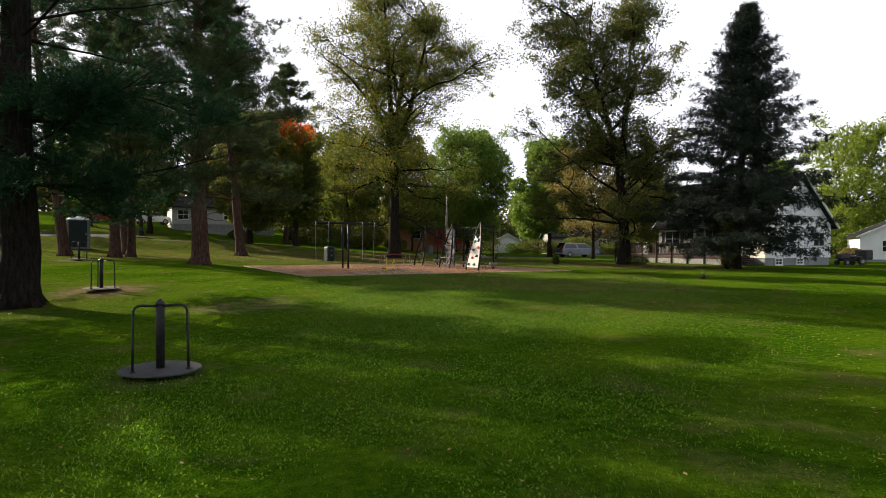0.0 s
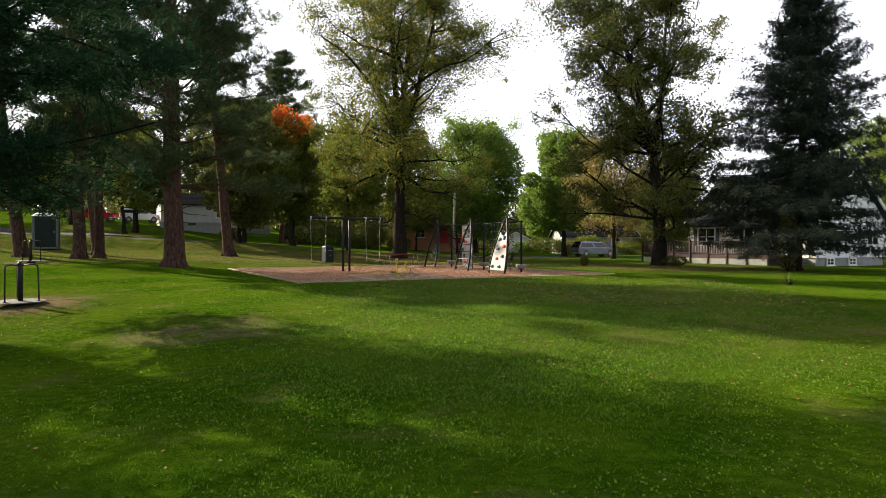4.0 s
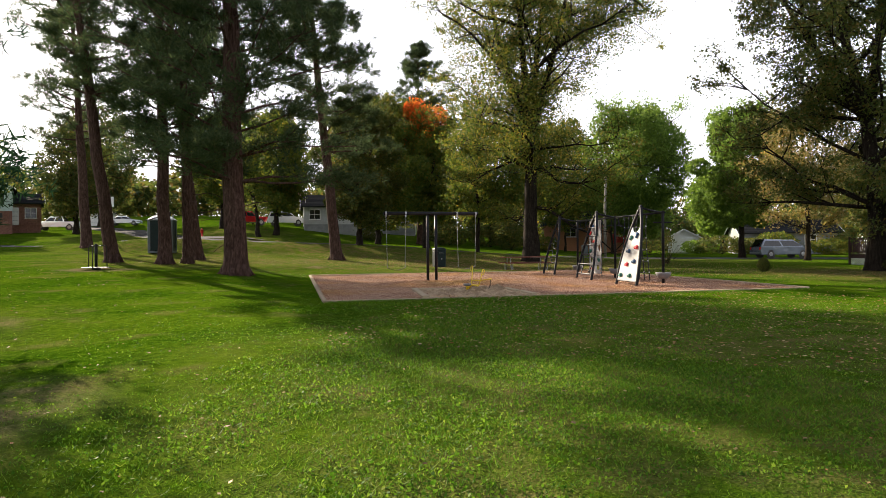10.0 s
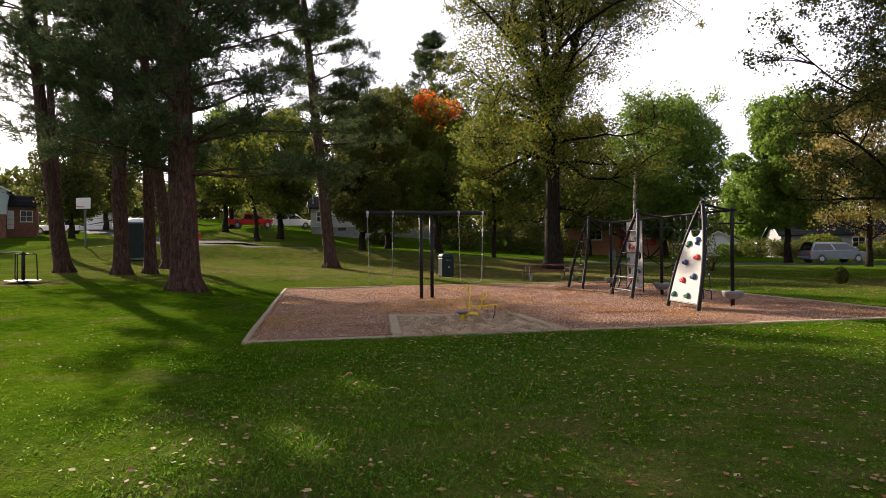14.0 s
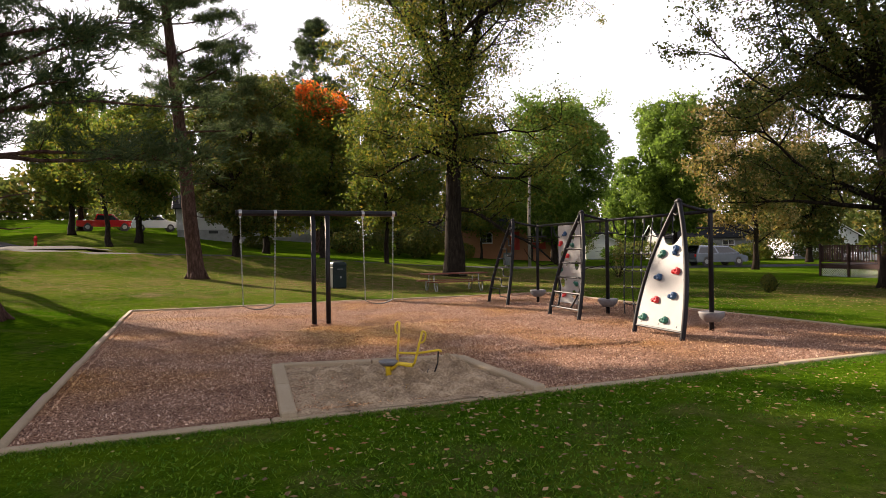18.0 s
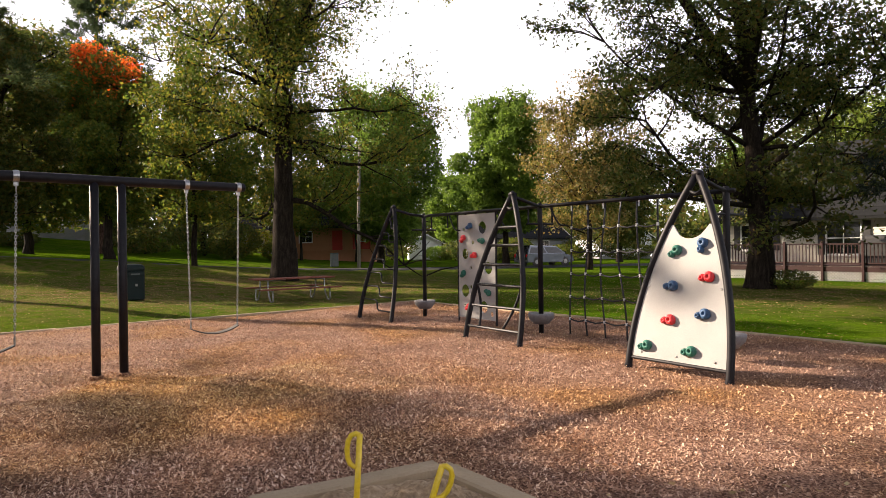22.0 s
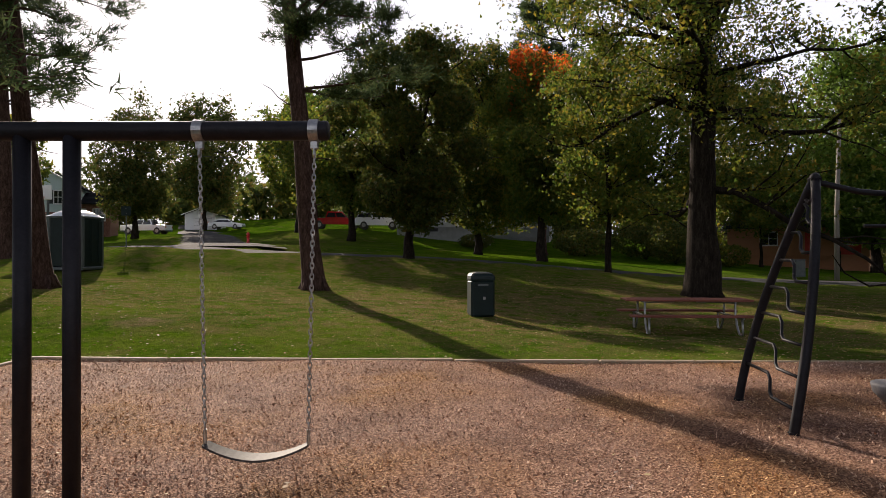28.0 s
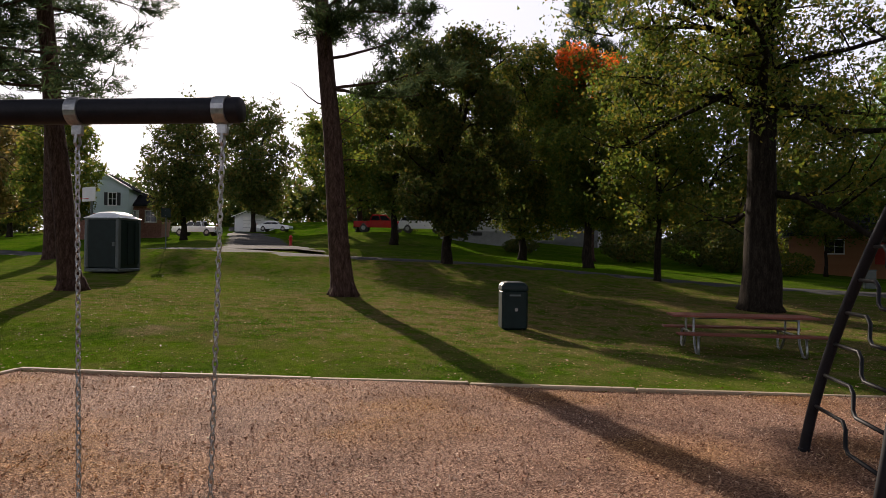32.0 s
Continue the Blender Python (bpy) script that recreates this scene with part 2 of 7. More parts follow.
TIMBER = mat("weathered_timber", [(0.20, 0.145, 0.085), (0.34, 0.26, 0.165), (0.44, 0.36, 0.25)], scale=3, fine=50, rough=0.85, bump=0.4, obj=0.25)
ASPHALT = mat("asphalt", [(0.032, 0.032, 0.033), (0.050, 0.049, 0.048), (0.072, 0.070, 0.068)], scale=0.8, fine=80, rough=0.95, bump=0.3, spec=0.05)
BARK_OAK = mat("oak_bark", [(0.010, 0.0075, 0.006), (0.022, 0.017, 0.013), (0.042, 0.034, 0.026)], scale=5, fine=26, rough=0.95, bump=1.0, stretch=(2.5, 2.5, 0.5), spec=0.05)
# oak bark settings with the white pine trunk's deep shade put into the colour
BARK_SHADED = mat("shaded_furrowed_bark", [(0.006, 0.0055, 0.005), (0.014, 0.012, 0.010), (0.030, 0.025, 0.020)], scale=5, fine=26, rough=0.95, bump=1.0, stretch=(2.5, 2.5, 0.5), spec=0.05)
BARK_PINE = mat("pine_bark", [(0.026, 0.015, 0.012), (0.066, 0.038, 0.030), (0.12, 0.074, 0.058)], scale=6, fine=22, rough=0.95, bump=1.0, stretch=(2.2, 2.2, 0.6), spec=0.05)
LEAF_OAK = mat("oak_leaf", [(0.024, 0.044, 0.008), (0.040, 0.068, 0.010), (0.060, 0.086, 0.012), (0.098, 0.112, 0.014), (0.175, 0.140, 0.018), (0.085, 0.050, 0.012)], island=0.72, scale=0.25, fine=1.2, rough=0.7, bump=0, through=0.36, spec=0.15)
LEAF_DARK = mat("dark_oak_leaf", [(0.022, 0.038, 0.010), (0.046, 0.066, 0.014), (0.086, 0.096, 0.018), (0.13, 0.062, 0.016)], island=0.7, scale=0.25, fine=1.2, rough=0.7, bump=0, through=0.32, spec=0.15)
LEAF_GREEN = mat("green_leaf", [(0.044, 0.078, 0.014), (0.094, 0.155, 0.022), (0.17, 0.24, 0.032)], island=0.6, scale=0.3, fine=1.2, rough=0.7, bump=0, through=0.42, spec=0.15)
LEAF_LIME = mat("yellow_green_leaf", [(0.075, 0.115, 0.016), (0.13, 0.180, 0.024), (0.22, 0.255, 0.034)], island=0.6, scale=0.3, fine=1.2, rough=0.7, bump=0, through=0.45, spec=0.15)
LEAF_TAN = mat("turning_leaf", [(0.06, 0.075, 0.014), (0.12, 0.115, 0.026), (0.21, 0.14, 0.038), (0.095, 0.11, 0.020)], island=0.7, scale=0.4, fine=1.5, rough=0.6, bump=0, through=0.4)
LEAF_MIX = mat("autumn_leaf", [(0.024, 0.046, 0.008), (0.052, 0.086, 0.012), (0.115, 0.125, 0.015), (0.20, 0.085, 0.012)], island=0.55, scale=0.22, fine=0.7, rough=0.7, bump=0, through=0.42, spec=0.15)
LEAF_RED = mat("scarlet_leaf", [(0.42, 0.06, 0.012), (0.62, 0.12, 0.015), (0.58, 0.20, 0.03)], island=0.8, rough=0.7, bump=0, through=0.45, spec=0.15)
NEEDLE = mat("pine_needle", [(0.018, 0.031, 0.016), (0.036, 0.058, 0.026), (0.064, 0.088, 0.034), (0.105, 0.085, 0.034)], island=0.55, scale=0.4, fine=1.5, rough=0.85, bump=0, through=0.25, spec=0.08)
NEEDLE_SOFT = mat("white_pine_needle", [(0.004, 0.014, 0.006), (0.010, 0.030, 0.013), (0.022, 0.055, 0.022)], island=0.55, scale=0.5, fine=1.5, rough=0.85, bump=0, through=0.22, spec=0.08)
NEEDLE_BLUE = mat("spruce_needle", [(0.010, 0.015, 0.011), (0.022, 0.031, 0.023), (0.042, 0.054, 0.040)], island=0.55, scale=0.5, fine=1.5, rough=0.85, bump=0, through=0.12, spec=0.08)
BLACK_STEEL = mat("black_coated_steel", [(0.0045, 0.004, 0.006), (0.011, 0.010, 0.013)], scale=12, rough=0.52, bump=0.04, metal=0.0, spec=0.22)
WORN_STEEL = mat("worn_dark_paint", [(0.006, 0.0065, 0.0065), (0.013, 0.014, 0.014), (0.04, 0.033, 0.027)], scale=9, rough=0.5, bump=0.1, spec=0.25)
PLATE = mat("tread_plate", [(0.026, 0.029, 0.031), (0.052, 0.056, 0.058)], scale=5, rough=0.55, bump=0.5, metal=0.1, fine=45)
GALV = mat("galvanized_steel", [(0.26, 0.26, 0.26), (0.42, 0.42, 0.41)], scale=25, rough=0.38, bump=0.05, metal=0.85)
RUBBER = mat("black_rubber", [(0.022, 0.019, 0.018), (0.05, 0.045, 0.042)], scale=9, rough=0.75, bump=0.1)
YELLOW = mat("yellow_paint", [(0.62, 0.42, 0.015), (0.78, 0.56, 0.025)], scale=10, rough=0.4, bump=0.05, coat=0.2)
BOARD = mat("grey_panel", [(0.29, 0.285, 0.28), (0.37, 0.365, 0.355)], scale=1.5, rough=0.6, bump=0.05, fine=90, spec=0.3)
HOLD_RED = mat("red_resin", [(0.62, 0.020, 0.030), (0.76, 0.045, 0.05)], scale=14, rough=0.55, bump=0.4)
HOLD_BLUE = mat("blue_resin", [(0.012, 0.055, 0.14), (0.03, 0.10, 0.22)], scale=14, rough=0.55, bump=0.4)
HOLD_GREEN = mat("green_resin", [(0.008, 0.10, 0.075), (0.02, 0.17, 0.12)], scale=14, rough=0.55, bump=0.4)
GREY_POD = mat("grey_plastic", [(0.13, 0.125, 0.13), (0.20, 0.195, 0.20)], scale=20, rough=0.7, bump=0.2)
ROPE = mat("black_rope", [(0.010, 0.010, 0.012), (0.030, 0.030, 0.034)], scale=30, rough=0.85, bump=0.5, fine=120)
PALE_PLASTIC = mat("pale_connector", [(0.42, 0.42, 0.43), (0.6, 0.6, 0.6)], scale=20, rough=0.5, bump=0)
REDWOOD = mat("red_stained_board", [(0.11, 0.026, 0.016), (0.19, 0.050, 0.030), (0.26, 0.080, 0.048)], scale=4, fine=40, rough=0.7, bump=0.3, obj=0.3)
GREEN_METAL = mat("dark_green_plastic", [(0.003, 0.010, 0.010), (0.006, 0.018, 0.017)], scale=4, rough=0.5, bump=0.08, spec=0.25)
GREY_TRIM = mat("grey_plastic_trim", [(0.07, 0.085, 0.085), (0.11, 0.125, 0.125)], scale=5, rough=0.5, bump=0.05)
WHITE_ROOF = mat("translucent_white_roof", [(0.68, 0.70, 0.72), (0.80, 0.82, 0.84)], scale=4, rough=0.4, bump=0.05)
SIDING = mat("cream_siding", [(0.60, 0.57, 0.49), (0.70, 0.67, 0.58)], scale=1.2, rough=0.65, bump=0.05)
SIDING_WHITE = mat("white_siding", [(0.66, 0.67, 0.68), (0.76, 0.77, 0.78)], scale=1.2, rough=0.65, bump=0.05)
SIDING_GREY = mat("grey_siding", [(0.19, 0.20, 0.20), (0.26, 0.27, 0.27)], scale=1.2, rough=0.65, bump=0.05)
SIDING_PALE = mat("pale_grey_siding", [(0.40, 0.40, 0.39), (0.50, 0.50, 0.49)], scale=1.2, rough=0.65, bump=0.05)
BRICK = mat("brown_brick", [(0.14, 0.06, 0.045), (0.25, 0.11, 0.08), (0.32, 0.17, 0.13)], scale=9, fine=24, rough=0.9, bump=0.3)
SIDING_AQUA = mat("pale_aqua_siding", [(0.50, 0.60, 0.60), (0.58, 0.68, 0.68)], scale=1.2, rough=0.65, bump=0.05)
BLOCK = mat("concrete_block", [(0.20, 0.205, 0.20), (0.30, 0.30, 0.295)], scale=2, rough=0.9, bump=0.4)
SHINGLE = mat("grey_shingle", [(0.012, 0.013, 0.014), (0.024, 0.025, 0.027), (0.038, 0.040, 0.042)], scale=2, fine=18, spec=0.0, rough=0.95, bump=0.5, obj=0.35)
LOG = mat("log_stain", [(0.30, 0.12, 0.05), (0.46, 0.21, 0.095)], scale=3, fine=30, rough=0.6, bump=0.3, obj=0.3)
REDDOOR = mat("red_paint", [(0.42, 0.018, 0.014), (0.55, 0.03, 0.022)], scale=3, rough=0.4, bump=0.03)
DECK = mat("deck_stain", [(0.020, 0.005, 0.005), (0.042, 0.011, 0.010)], scale=4, fine=40, rough=0.8, bump=0.2, obj=0.3)
WHITE_PAINT = mat("white_paint", [(0.70, 0.70, 0.69), (0.80, 0.80, 0.79)], scale=3, rough=0.5, bump=0.04)
GLASS = mat("window_glass", [(0.012, 0.014, 0.016), (0.022, 0.024, 0.026)], scale=1, rough=0.06, bump=0)
DARK = mat("dark_shutter", [(0.022, 0.022, 0.024), (0.035, 0.035, 0.037)], scale=4, rough=0.6, bump=0.05)
CAR_WHITE = mat("white_car_paint", [(0.72, 0.72, 0.72), (0.78, 0.78, 0.78)], scale=2, rough=0.25, bump=0, coat=0.8)
CAR_RED = mat("red_car_paint", [(0.36, 0.010, 0.012), (0.42, 0.014, 0.016)], scale=2, rough=0.25, bump=0, coat=0.8)
CAR_BLUE = mat("grey_blue_car_paint", [(0.10, 0.12, 0.15), (0.13, 0.15, 0.185)], scale=2, rough=0.25, bump=0, coat=0.8, metal=0.4)
TAIL_RED = mat("red_lens", [(0.45, 0.01, 0.01), (0.5, 0.015, 0.015)], rough=0.2, bump=0)
POLE_WOOD = mat("grey_pole_wood", [(0.17, 0.15, 0.125), (0.27, 0.24, 0.205)], scale=4, fine=40, rough=0.9, bump=0.3, stretch=(2, 2, 0.3))
HYDRANT_RED = mat("hydrant_red", [(0.55, 0.02, 0.02), (0.65, 0.035, 0.03)], scale=8, rough=0.45, bump=0.05)
CLOTH = mat("flag_cloth", [(0.55, 0.10, 0.08), (0.66, 0.5, 0.45)], scale=5, rough=0.8, bump=0)
CONCRETE = mat("pale_concrete", [(0.38, 0.37, 0.34), (0.52, 0.50, 0.47)], scale=2, rough=0.9, bump=0.2)


# ---- mesh tools ----
class G:
    """Gathers corners and faces for one mesh."""
    def __init__(self):
        self.v, self.f = [], []

    def add(self, verts, faces):
        o = len(self.v)
        self.v += [tuple(p) for p in verts]
        self.f += [tuple(i + o for i in f) for f in faces]
        return self

    def box(self, c, s, rz=0.0, ch=0.0, m=None):
        """A box of size s about c, turned by rz degrees, its edges chamfered by ch."""
        hx, hy, hz = (d / 2 for d in s)
        t = Matrix.Translation(c) @ Matrix.Rotation(radians(rz), 4, 'Z') if m is None else m
        if ch <= 0:
            vs = [(x, y, z) for z in (-hz, hz) for x, y in ((-hx, -hy), (hx, -hy), (hx, hy), (-hx, hy))]
            fs = [(3, 2, 1, 0), (4, 5, 6, 7), (0, 1, 5, 4), (1, 2, 6, 5), (2, 3, 7, 6), (3, 0, 4, 7)]
        else:
            vs, fs = [], []
            for z, k in ((-hz, ch), (-hz + ch, 0), (hz - ch, 0), (hz, ch)):
                vs += [(x, y, z) for x, y in ((-hx + k, -hy), (hx - k, -hy), (hx, -hy + k), (hx, hy - k), (hx - k, hy), (-hx + k, hy), (-hx, hy - k), (-hx, -hy + k))] if k == 0 else \
                      [(x, y, z) for x, y in ((-hx + k, -hy + k), (hx - k, -hy + k), (hx - k, -hy + k), (hx - k, hy - k), (hx - k, hy - k), (-hx + k, hy - k), (-hx + k, hy - k), (-hx + k, -hy + k))]
            # side rows get a small vertical chamfer as well
            for r in (1, 2):
                z = vs[8 * r][2]
                vs[8 * r:8 * r + 8] = [(-hx + ch, -hy, z), (hx - ch, -hy, z), (hx, -hy + ch, z), (hx, hy - ch, z), (hx - ch, hy, z), (-hx + ch, hy, z), (-hx, hy - ch, z), (-hx, -hy + ch, z)]
            for r in range(3):
                for i in range(8):
                    j = (i + 1) % 8
                    fs.append((8 * r + i, 8 * r + j, 8 * r + 8 + j, 8 * r + 8 + i))
            fs += [(7, 5, 3, 1), (24 + 0, 24 + 2, 24 + 4, 24 + 6)]
        return self.add([t @ Vector(p) for p in vs], fs)

    def tube(self, pts, r, sides=8, cap=True):
        """A round bar along pts; r is one radius or one for each point."""
        pts = [Vector(p) for p in pts]
        rs = r if isinstance(r, (list, tuple)) else [r] * len(pts)
        vs, fs, side = [], [], None
        for i, p in enumerate(pts):
            d = (pts[min(i + 1, len(pts) - 1)] - pts[max(i - 1, 0)]).normalized()
            if side is None:
                side = d.orthogonal().normalized()
            side = (side - d * side.dot(d)).normalized()
            up = d.cross(side)
            for k in range(sides):
                a = 2 * math.pi * k / sides
                vs.append(p + (side * math.cos(a) + up * math.sin(a)) * rs[i])
        for i in range(len(pts) - 1):
            for k in range(sides):
                j = (k + 1) % sides
                fs.append((i * sides + k, i * sides + j, (i + 1) * sides + j, (i + 1) * sides + k))
        if cap:
            fs += [tuple(reversed(range(sides))), tuple(range((len(pts) - 1) * sides, len(pts) * sides))]
        return self.add(vs, fs)

    def lathe(self, prof, sides=20, c=(0, 0, 0)):
        """Turns (radius, height) pairs about the upright axis through c."""
        vs, fs = [], []
        for r, z in prof:
            vs += [(c[0] + r * math.cos(2 * math.pi * k / sides), c[1] + r * math.sin(2 * math.pi * k / sides), c[2] + z) for k in range(sides)]
        for i in range(len(prof) - 1):
            for k in range(sides):
                j = (k + 1) % sides
                fs.append((i * sides + k, i * sides + j, (i + 1) * sides + j, (i + 1) * sides + k))
        fs += [tuple(reversed(range(sides))), tuple(range((len(prof) - 1) * sides, len(prof) * sides))]
        return self.add(vs, fs)

    def slab(self, poly, m, thick):
        """A flat piece: poly in the plane of m's x and y, thick along its z."""
        n = len(poly)
        vs = [m @ Vector((x, y, z)) for z in (-thick / 2, thick / 2) for x, y in poly]
        fs = [tuple(reversed(range(n))), tuple(range(n, 2 * n))] + [(i, (i + 1) % n, n + (i + 1) % n, n + i) for i in range(n)]
        return self.add(vs, fs)

    def mesh(self, name, material, smooth=False):
        me = bpy.data.meshes.new(name)
        me.from_pydata(self.v, [], self.f)
        me.materials.append(material)
        if smooth:
            me.polygons.foreach_set("use_smooth", [True] * len(me.polygons))
        me.update()
        return me


def part(name, g, material, parent=None, label="", smooth=False):
    ob = new(name, g.mesh(name, material, smooth))
    if parent is not None:
        ob.parent = parent
    return tagged(ob, label) if label else ob


def thing(name, at, label, category, group="", rz=0.0):
    e = new(name)
    e.matrix_world = pose(*at, 0, 0, rz)
    e.empty_display_size = 0.2
    return tagged(e, label, category, group)


def cloud(name, verts, faces, material, parent=None, smooth=False):
    """One mesh from arrays of corners and equal-sized faces."""
    verts, faces = np.asarray(verts, np.float32), np.asarray(faces, np.int32)
    me = bpy.data.meshes.new(name)
    k = faces.shape[1]
    me.vertices.add(len(verts))
    me.vertices.foreach_set("co", verts.ravel())
    me.loops.add(faces.size)
    me.loops.foreach_set("vertex_index", faces.ravel())
    me.polygons.add(len(faces))
    me.polygons.foreach_set("loop_start", np.arange(0, faces.size, k, dtype=np.int32))
    if smooth:
        me.polygons.foreach_set("use_smooth", np.ones(len(faces), dtype=bool))
    me.materials.append(material)
    me.update(calc_edges=True)
    ob = new(name, me)
    if parent is not None:
        ob.parent = parent
    return ob


# ---- ground ----
U, V = np.array((0.843, 0.537)), np.array((-0.537, 0.843))   # the playground's two directions
PAD0, PADW, PADL = np.array((-5.3, 22.0)), 13.1, 13.3


def pad_uv(x, y):
    dx, dy = x - PAD0[0], y - PAD0[1]
    return dx * U[0] + dy * U[1], dx * V[0] + dy * V[1]


def pad_xy(u, v):
    return PAD0[0] + u * U[0] + v * V[0], PAD0[1] + u * U[1] + v * V[1]


def softplus(v, s):
    return s * np.log1p(np.exp(np.clip(v / s, -40, 40)))


# rises and dips of the bank: centre, reach and height
BANKS = ((-33, 49, 7, 6, 0.75), (-45, 76, 12, 10, 1.08), (-21, 57, 7, 6, -0.10), (-80, 80, 18, 14, -1.08), (-40, 60, 10, 8, 0.26))


def lawn_height(x, y):
    """The lie of the land: a low lawn, a level playground, a bank that climbs to the street."""
    x, y = np.asarray(x, float), np.asarray(y, float)
    u, v, w = softplus(-(x + 6), 4.0), softplus(y - 46, 5.0), 1 / (1 + np.exp(-(y - 14) / 4))
    u = np.minimum(u, 70 + 0 * u)
    v = np.minimum(v, 55 + 0 * v)
    h = -0.4368 - 0.0959 * u + 0.4266 * w - 0.0024 * v + 0.00135 * u * v - 0.009 * np.clip(x, -60, 60) * w + 0.1185 * u * w
    h = h + 0.79 * np.exp(-((x + 25) / 13) ** 2 - ((y - 57) / 8) ** 2) - 0.29 * np.exp(-((x + 6) / 7) ** 2 - ((y - 45) / 5) ** 2)
    for cx, cy, sx, sy, k in BANKS:
        h = h + k * np.exp(-((x - cx) / sx) ** 2 - ((y - cy) / sy) ** 2)
    a, b = pad_uv(x, y)
    d = np.maximum(np.maximum(-a, a - PADW), np.maximum(-b, b - PADL))
    k = np.clip((d + 0.3) / 4.0, 0, 1)
    k = k * k * (3 - 2 * k)
    return h * k - 0.012 * (1 - k)


ROAD = [(-140, 34), (-90, 39), (-60, 43), (-45, 46), (-36, 47.4), (-29.6, 49.6), (-24.9, 53.3), (-18.6, 58.3), (-11.5, 63), (-5, 67), (2.9, 71.5), (12, 75.5), (24, 80), (45, 86), (120, 98)]


SIDE = np.stack([np.linspace(-30, -92, 51), np.linspace(50.3, 91.5, 51)], -1)   # a side street that climbs away


def road_line(step=1.0):
    pts, n = [], len(ROAD)
    for i in range(n - 1):
        p0, p1, p2, p3 = (np.array(ROAD[min(max(i + j, 0), n - 1)], float) for j in (-1, 0, 1, 2))
        k = max(2, int(np.linalg.norm(p2 - p1) / step))
        for t in np.linspace(0, 1, k, endpoint=False):
            pts.append(0.5 * (2 * p1 + (p2 - p0) * t + (2 * p0 - 5 * p1 + 4 * p2 - p3) * t * t + (3 * p1 - p0 - 3 * p2 + p3) * t ** 3))
    return np.array(pts)


def ground_z(x, y):
    return float(lawn_height(x, y))


def build_ground():
    xs = np.concatenate([-np.geomspace(1500, 62, 22), np.arange(-60, 60.1, 0.6), np.geomspace(62, 1500, 22)])
    ys = np.concatenate([-np.geomspace(1500, 32, 22) + 0, np.arange(-30, 110.1, 0.6), np.geomspace(112, 2500, 24)])
    gx, gy = np.meshgrid(xs, ys)
    gz = lawn_height(gx, gy)
    rnd = np.array([noise.noise((x * 0.35, y * 0.35, 3.0)) for x, y in zip(gx.ravel(), gy.ravel())]).reshape(gx.shape)
    a, b = pad_uv(gx, gy)
    inside = (a > 0.02) & (a < PADW - 0.02) & (b > 0.02) & (b < PADL - 0.02)
    rim = (a > -0.7) & (a < PADW + 0.7) & (b > -0.7) & (b < PADL + 0.7)
    deep = (a > 0.75) & (a < PADW - 0.75) & (b > 0.75) & (b < PADL - 0.75)
    gz = gz + np.where(deep, -0.40, np.where(inside, -0.045, np.where(rim, 0.0, 0.035 * rnd)))
    # the street cuts a level bed
    line = np.concatenate([road_line(2.0), SIDE])
    near = (gy > 26) & (gy < 105) & (np.abs(gx) < 150)
    for i, j in zip(*np.nonzero(near)):
        d = np.hypot(line[:, 0] - gx[i, j], line[:, 1] - gy[i, j])
        k = int(d.argmin())
        if d[k] < 7:
            t = min(1, max(0, (d[k] - 3.6) / 3.4))
            gz[i, j] = gz[i, j] * t + (lawn_height(*line[k]) - 0.08) * (1 - t)
    nx = len(xs)
    idx = np.arange(gx.size).reshape(gx.shape)
    f = np.stack([idx[:-1, :-1], idx[:-1, 1:], idx[1:, 1:], idx[1:, :-1]], -1).reshape(-1, 4)
    ob = cloud("ground", np.stack([gx, gy, gz], -1).reshape(-1, 3), f, LAWN, smooth=True)
    tagged(ob, "green mown lawn with dry patches and fallen leaves", "lawn", kind="structure")


build_ground()


def ribbon(name, line, half, material, lift, label, category):
    d = np.gradient(line, axis=0)
    d /= np.linalg.norm(d, axis=1)[:, None]
    nrm = np.stack([-d[:, 1], d[:, 0]], -1)
    z = lawn_height(line[:, 0], line[:, 1]) + lift - 0.12
    cols = []
    for k in (-1, -0.5, 0, 0.5, 1):
        p = line + nrm * half * k
        cols.append(np.column_stack([p, z + 0.15 * min(1.0, 2.0 * (1 - abs(k)))]))
    vs = np.stack(cols, 1).reshape(-1, 3)
    n = len(line)
    f = [(5 * i + k, 5 * i + k + 1, 5 * i + k + 6, 5 * i + k + 5) for i in range(n - 1) for k in range(4)]
    return tagged(cloud(name, vs, f, material, smooth=True), label, category, kind="structure")


ribbon("road", road_line(), 3.2, ASPHALT, -0.03, "worn grey asphalt street behind the park", "road")
ribbon("side_road", SIDE, 3.0, ASPHALT, -0.01, "grey asphalt side street climbing between houses", "road")


# ---- trees ----
def leaf_quads(rng, centres, size, flat=0.0, droop=0.0):
    """A small folded blade at every centre, turned at random."""
    n = len(centres)
    a = rng.normal(size=(n, 3))
    a[:, 2] -= droop
    a /= np.linalg.norm(a, axis=1)[:, None]
    b = rng.normal(size=(n, 3))
    b[:, 2] *= 1 - flat
    b -= a * (a * b).sum(1)[:, None]
    b /= np.linalg.norm(b, axis=1)[:, None]
    s = size * rng.uniform(0.6, 1.35, (n, 1))
    c = np.asarray(centres)
    v = np.stack([c - a * s * 0.5, c + b * s * 0.32, c + a * s * 0.5, c - b * s * 0.32], 1).reshape(-1, 3)
    return v, np.arange(4 * n).reshape(-1, 4)


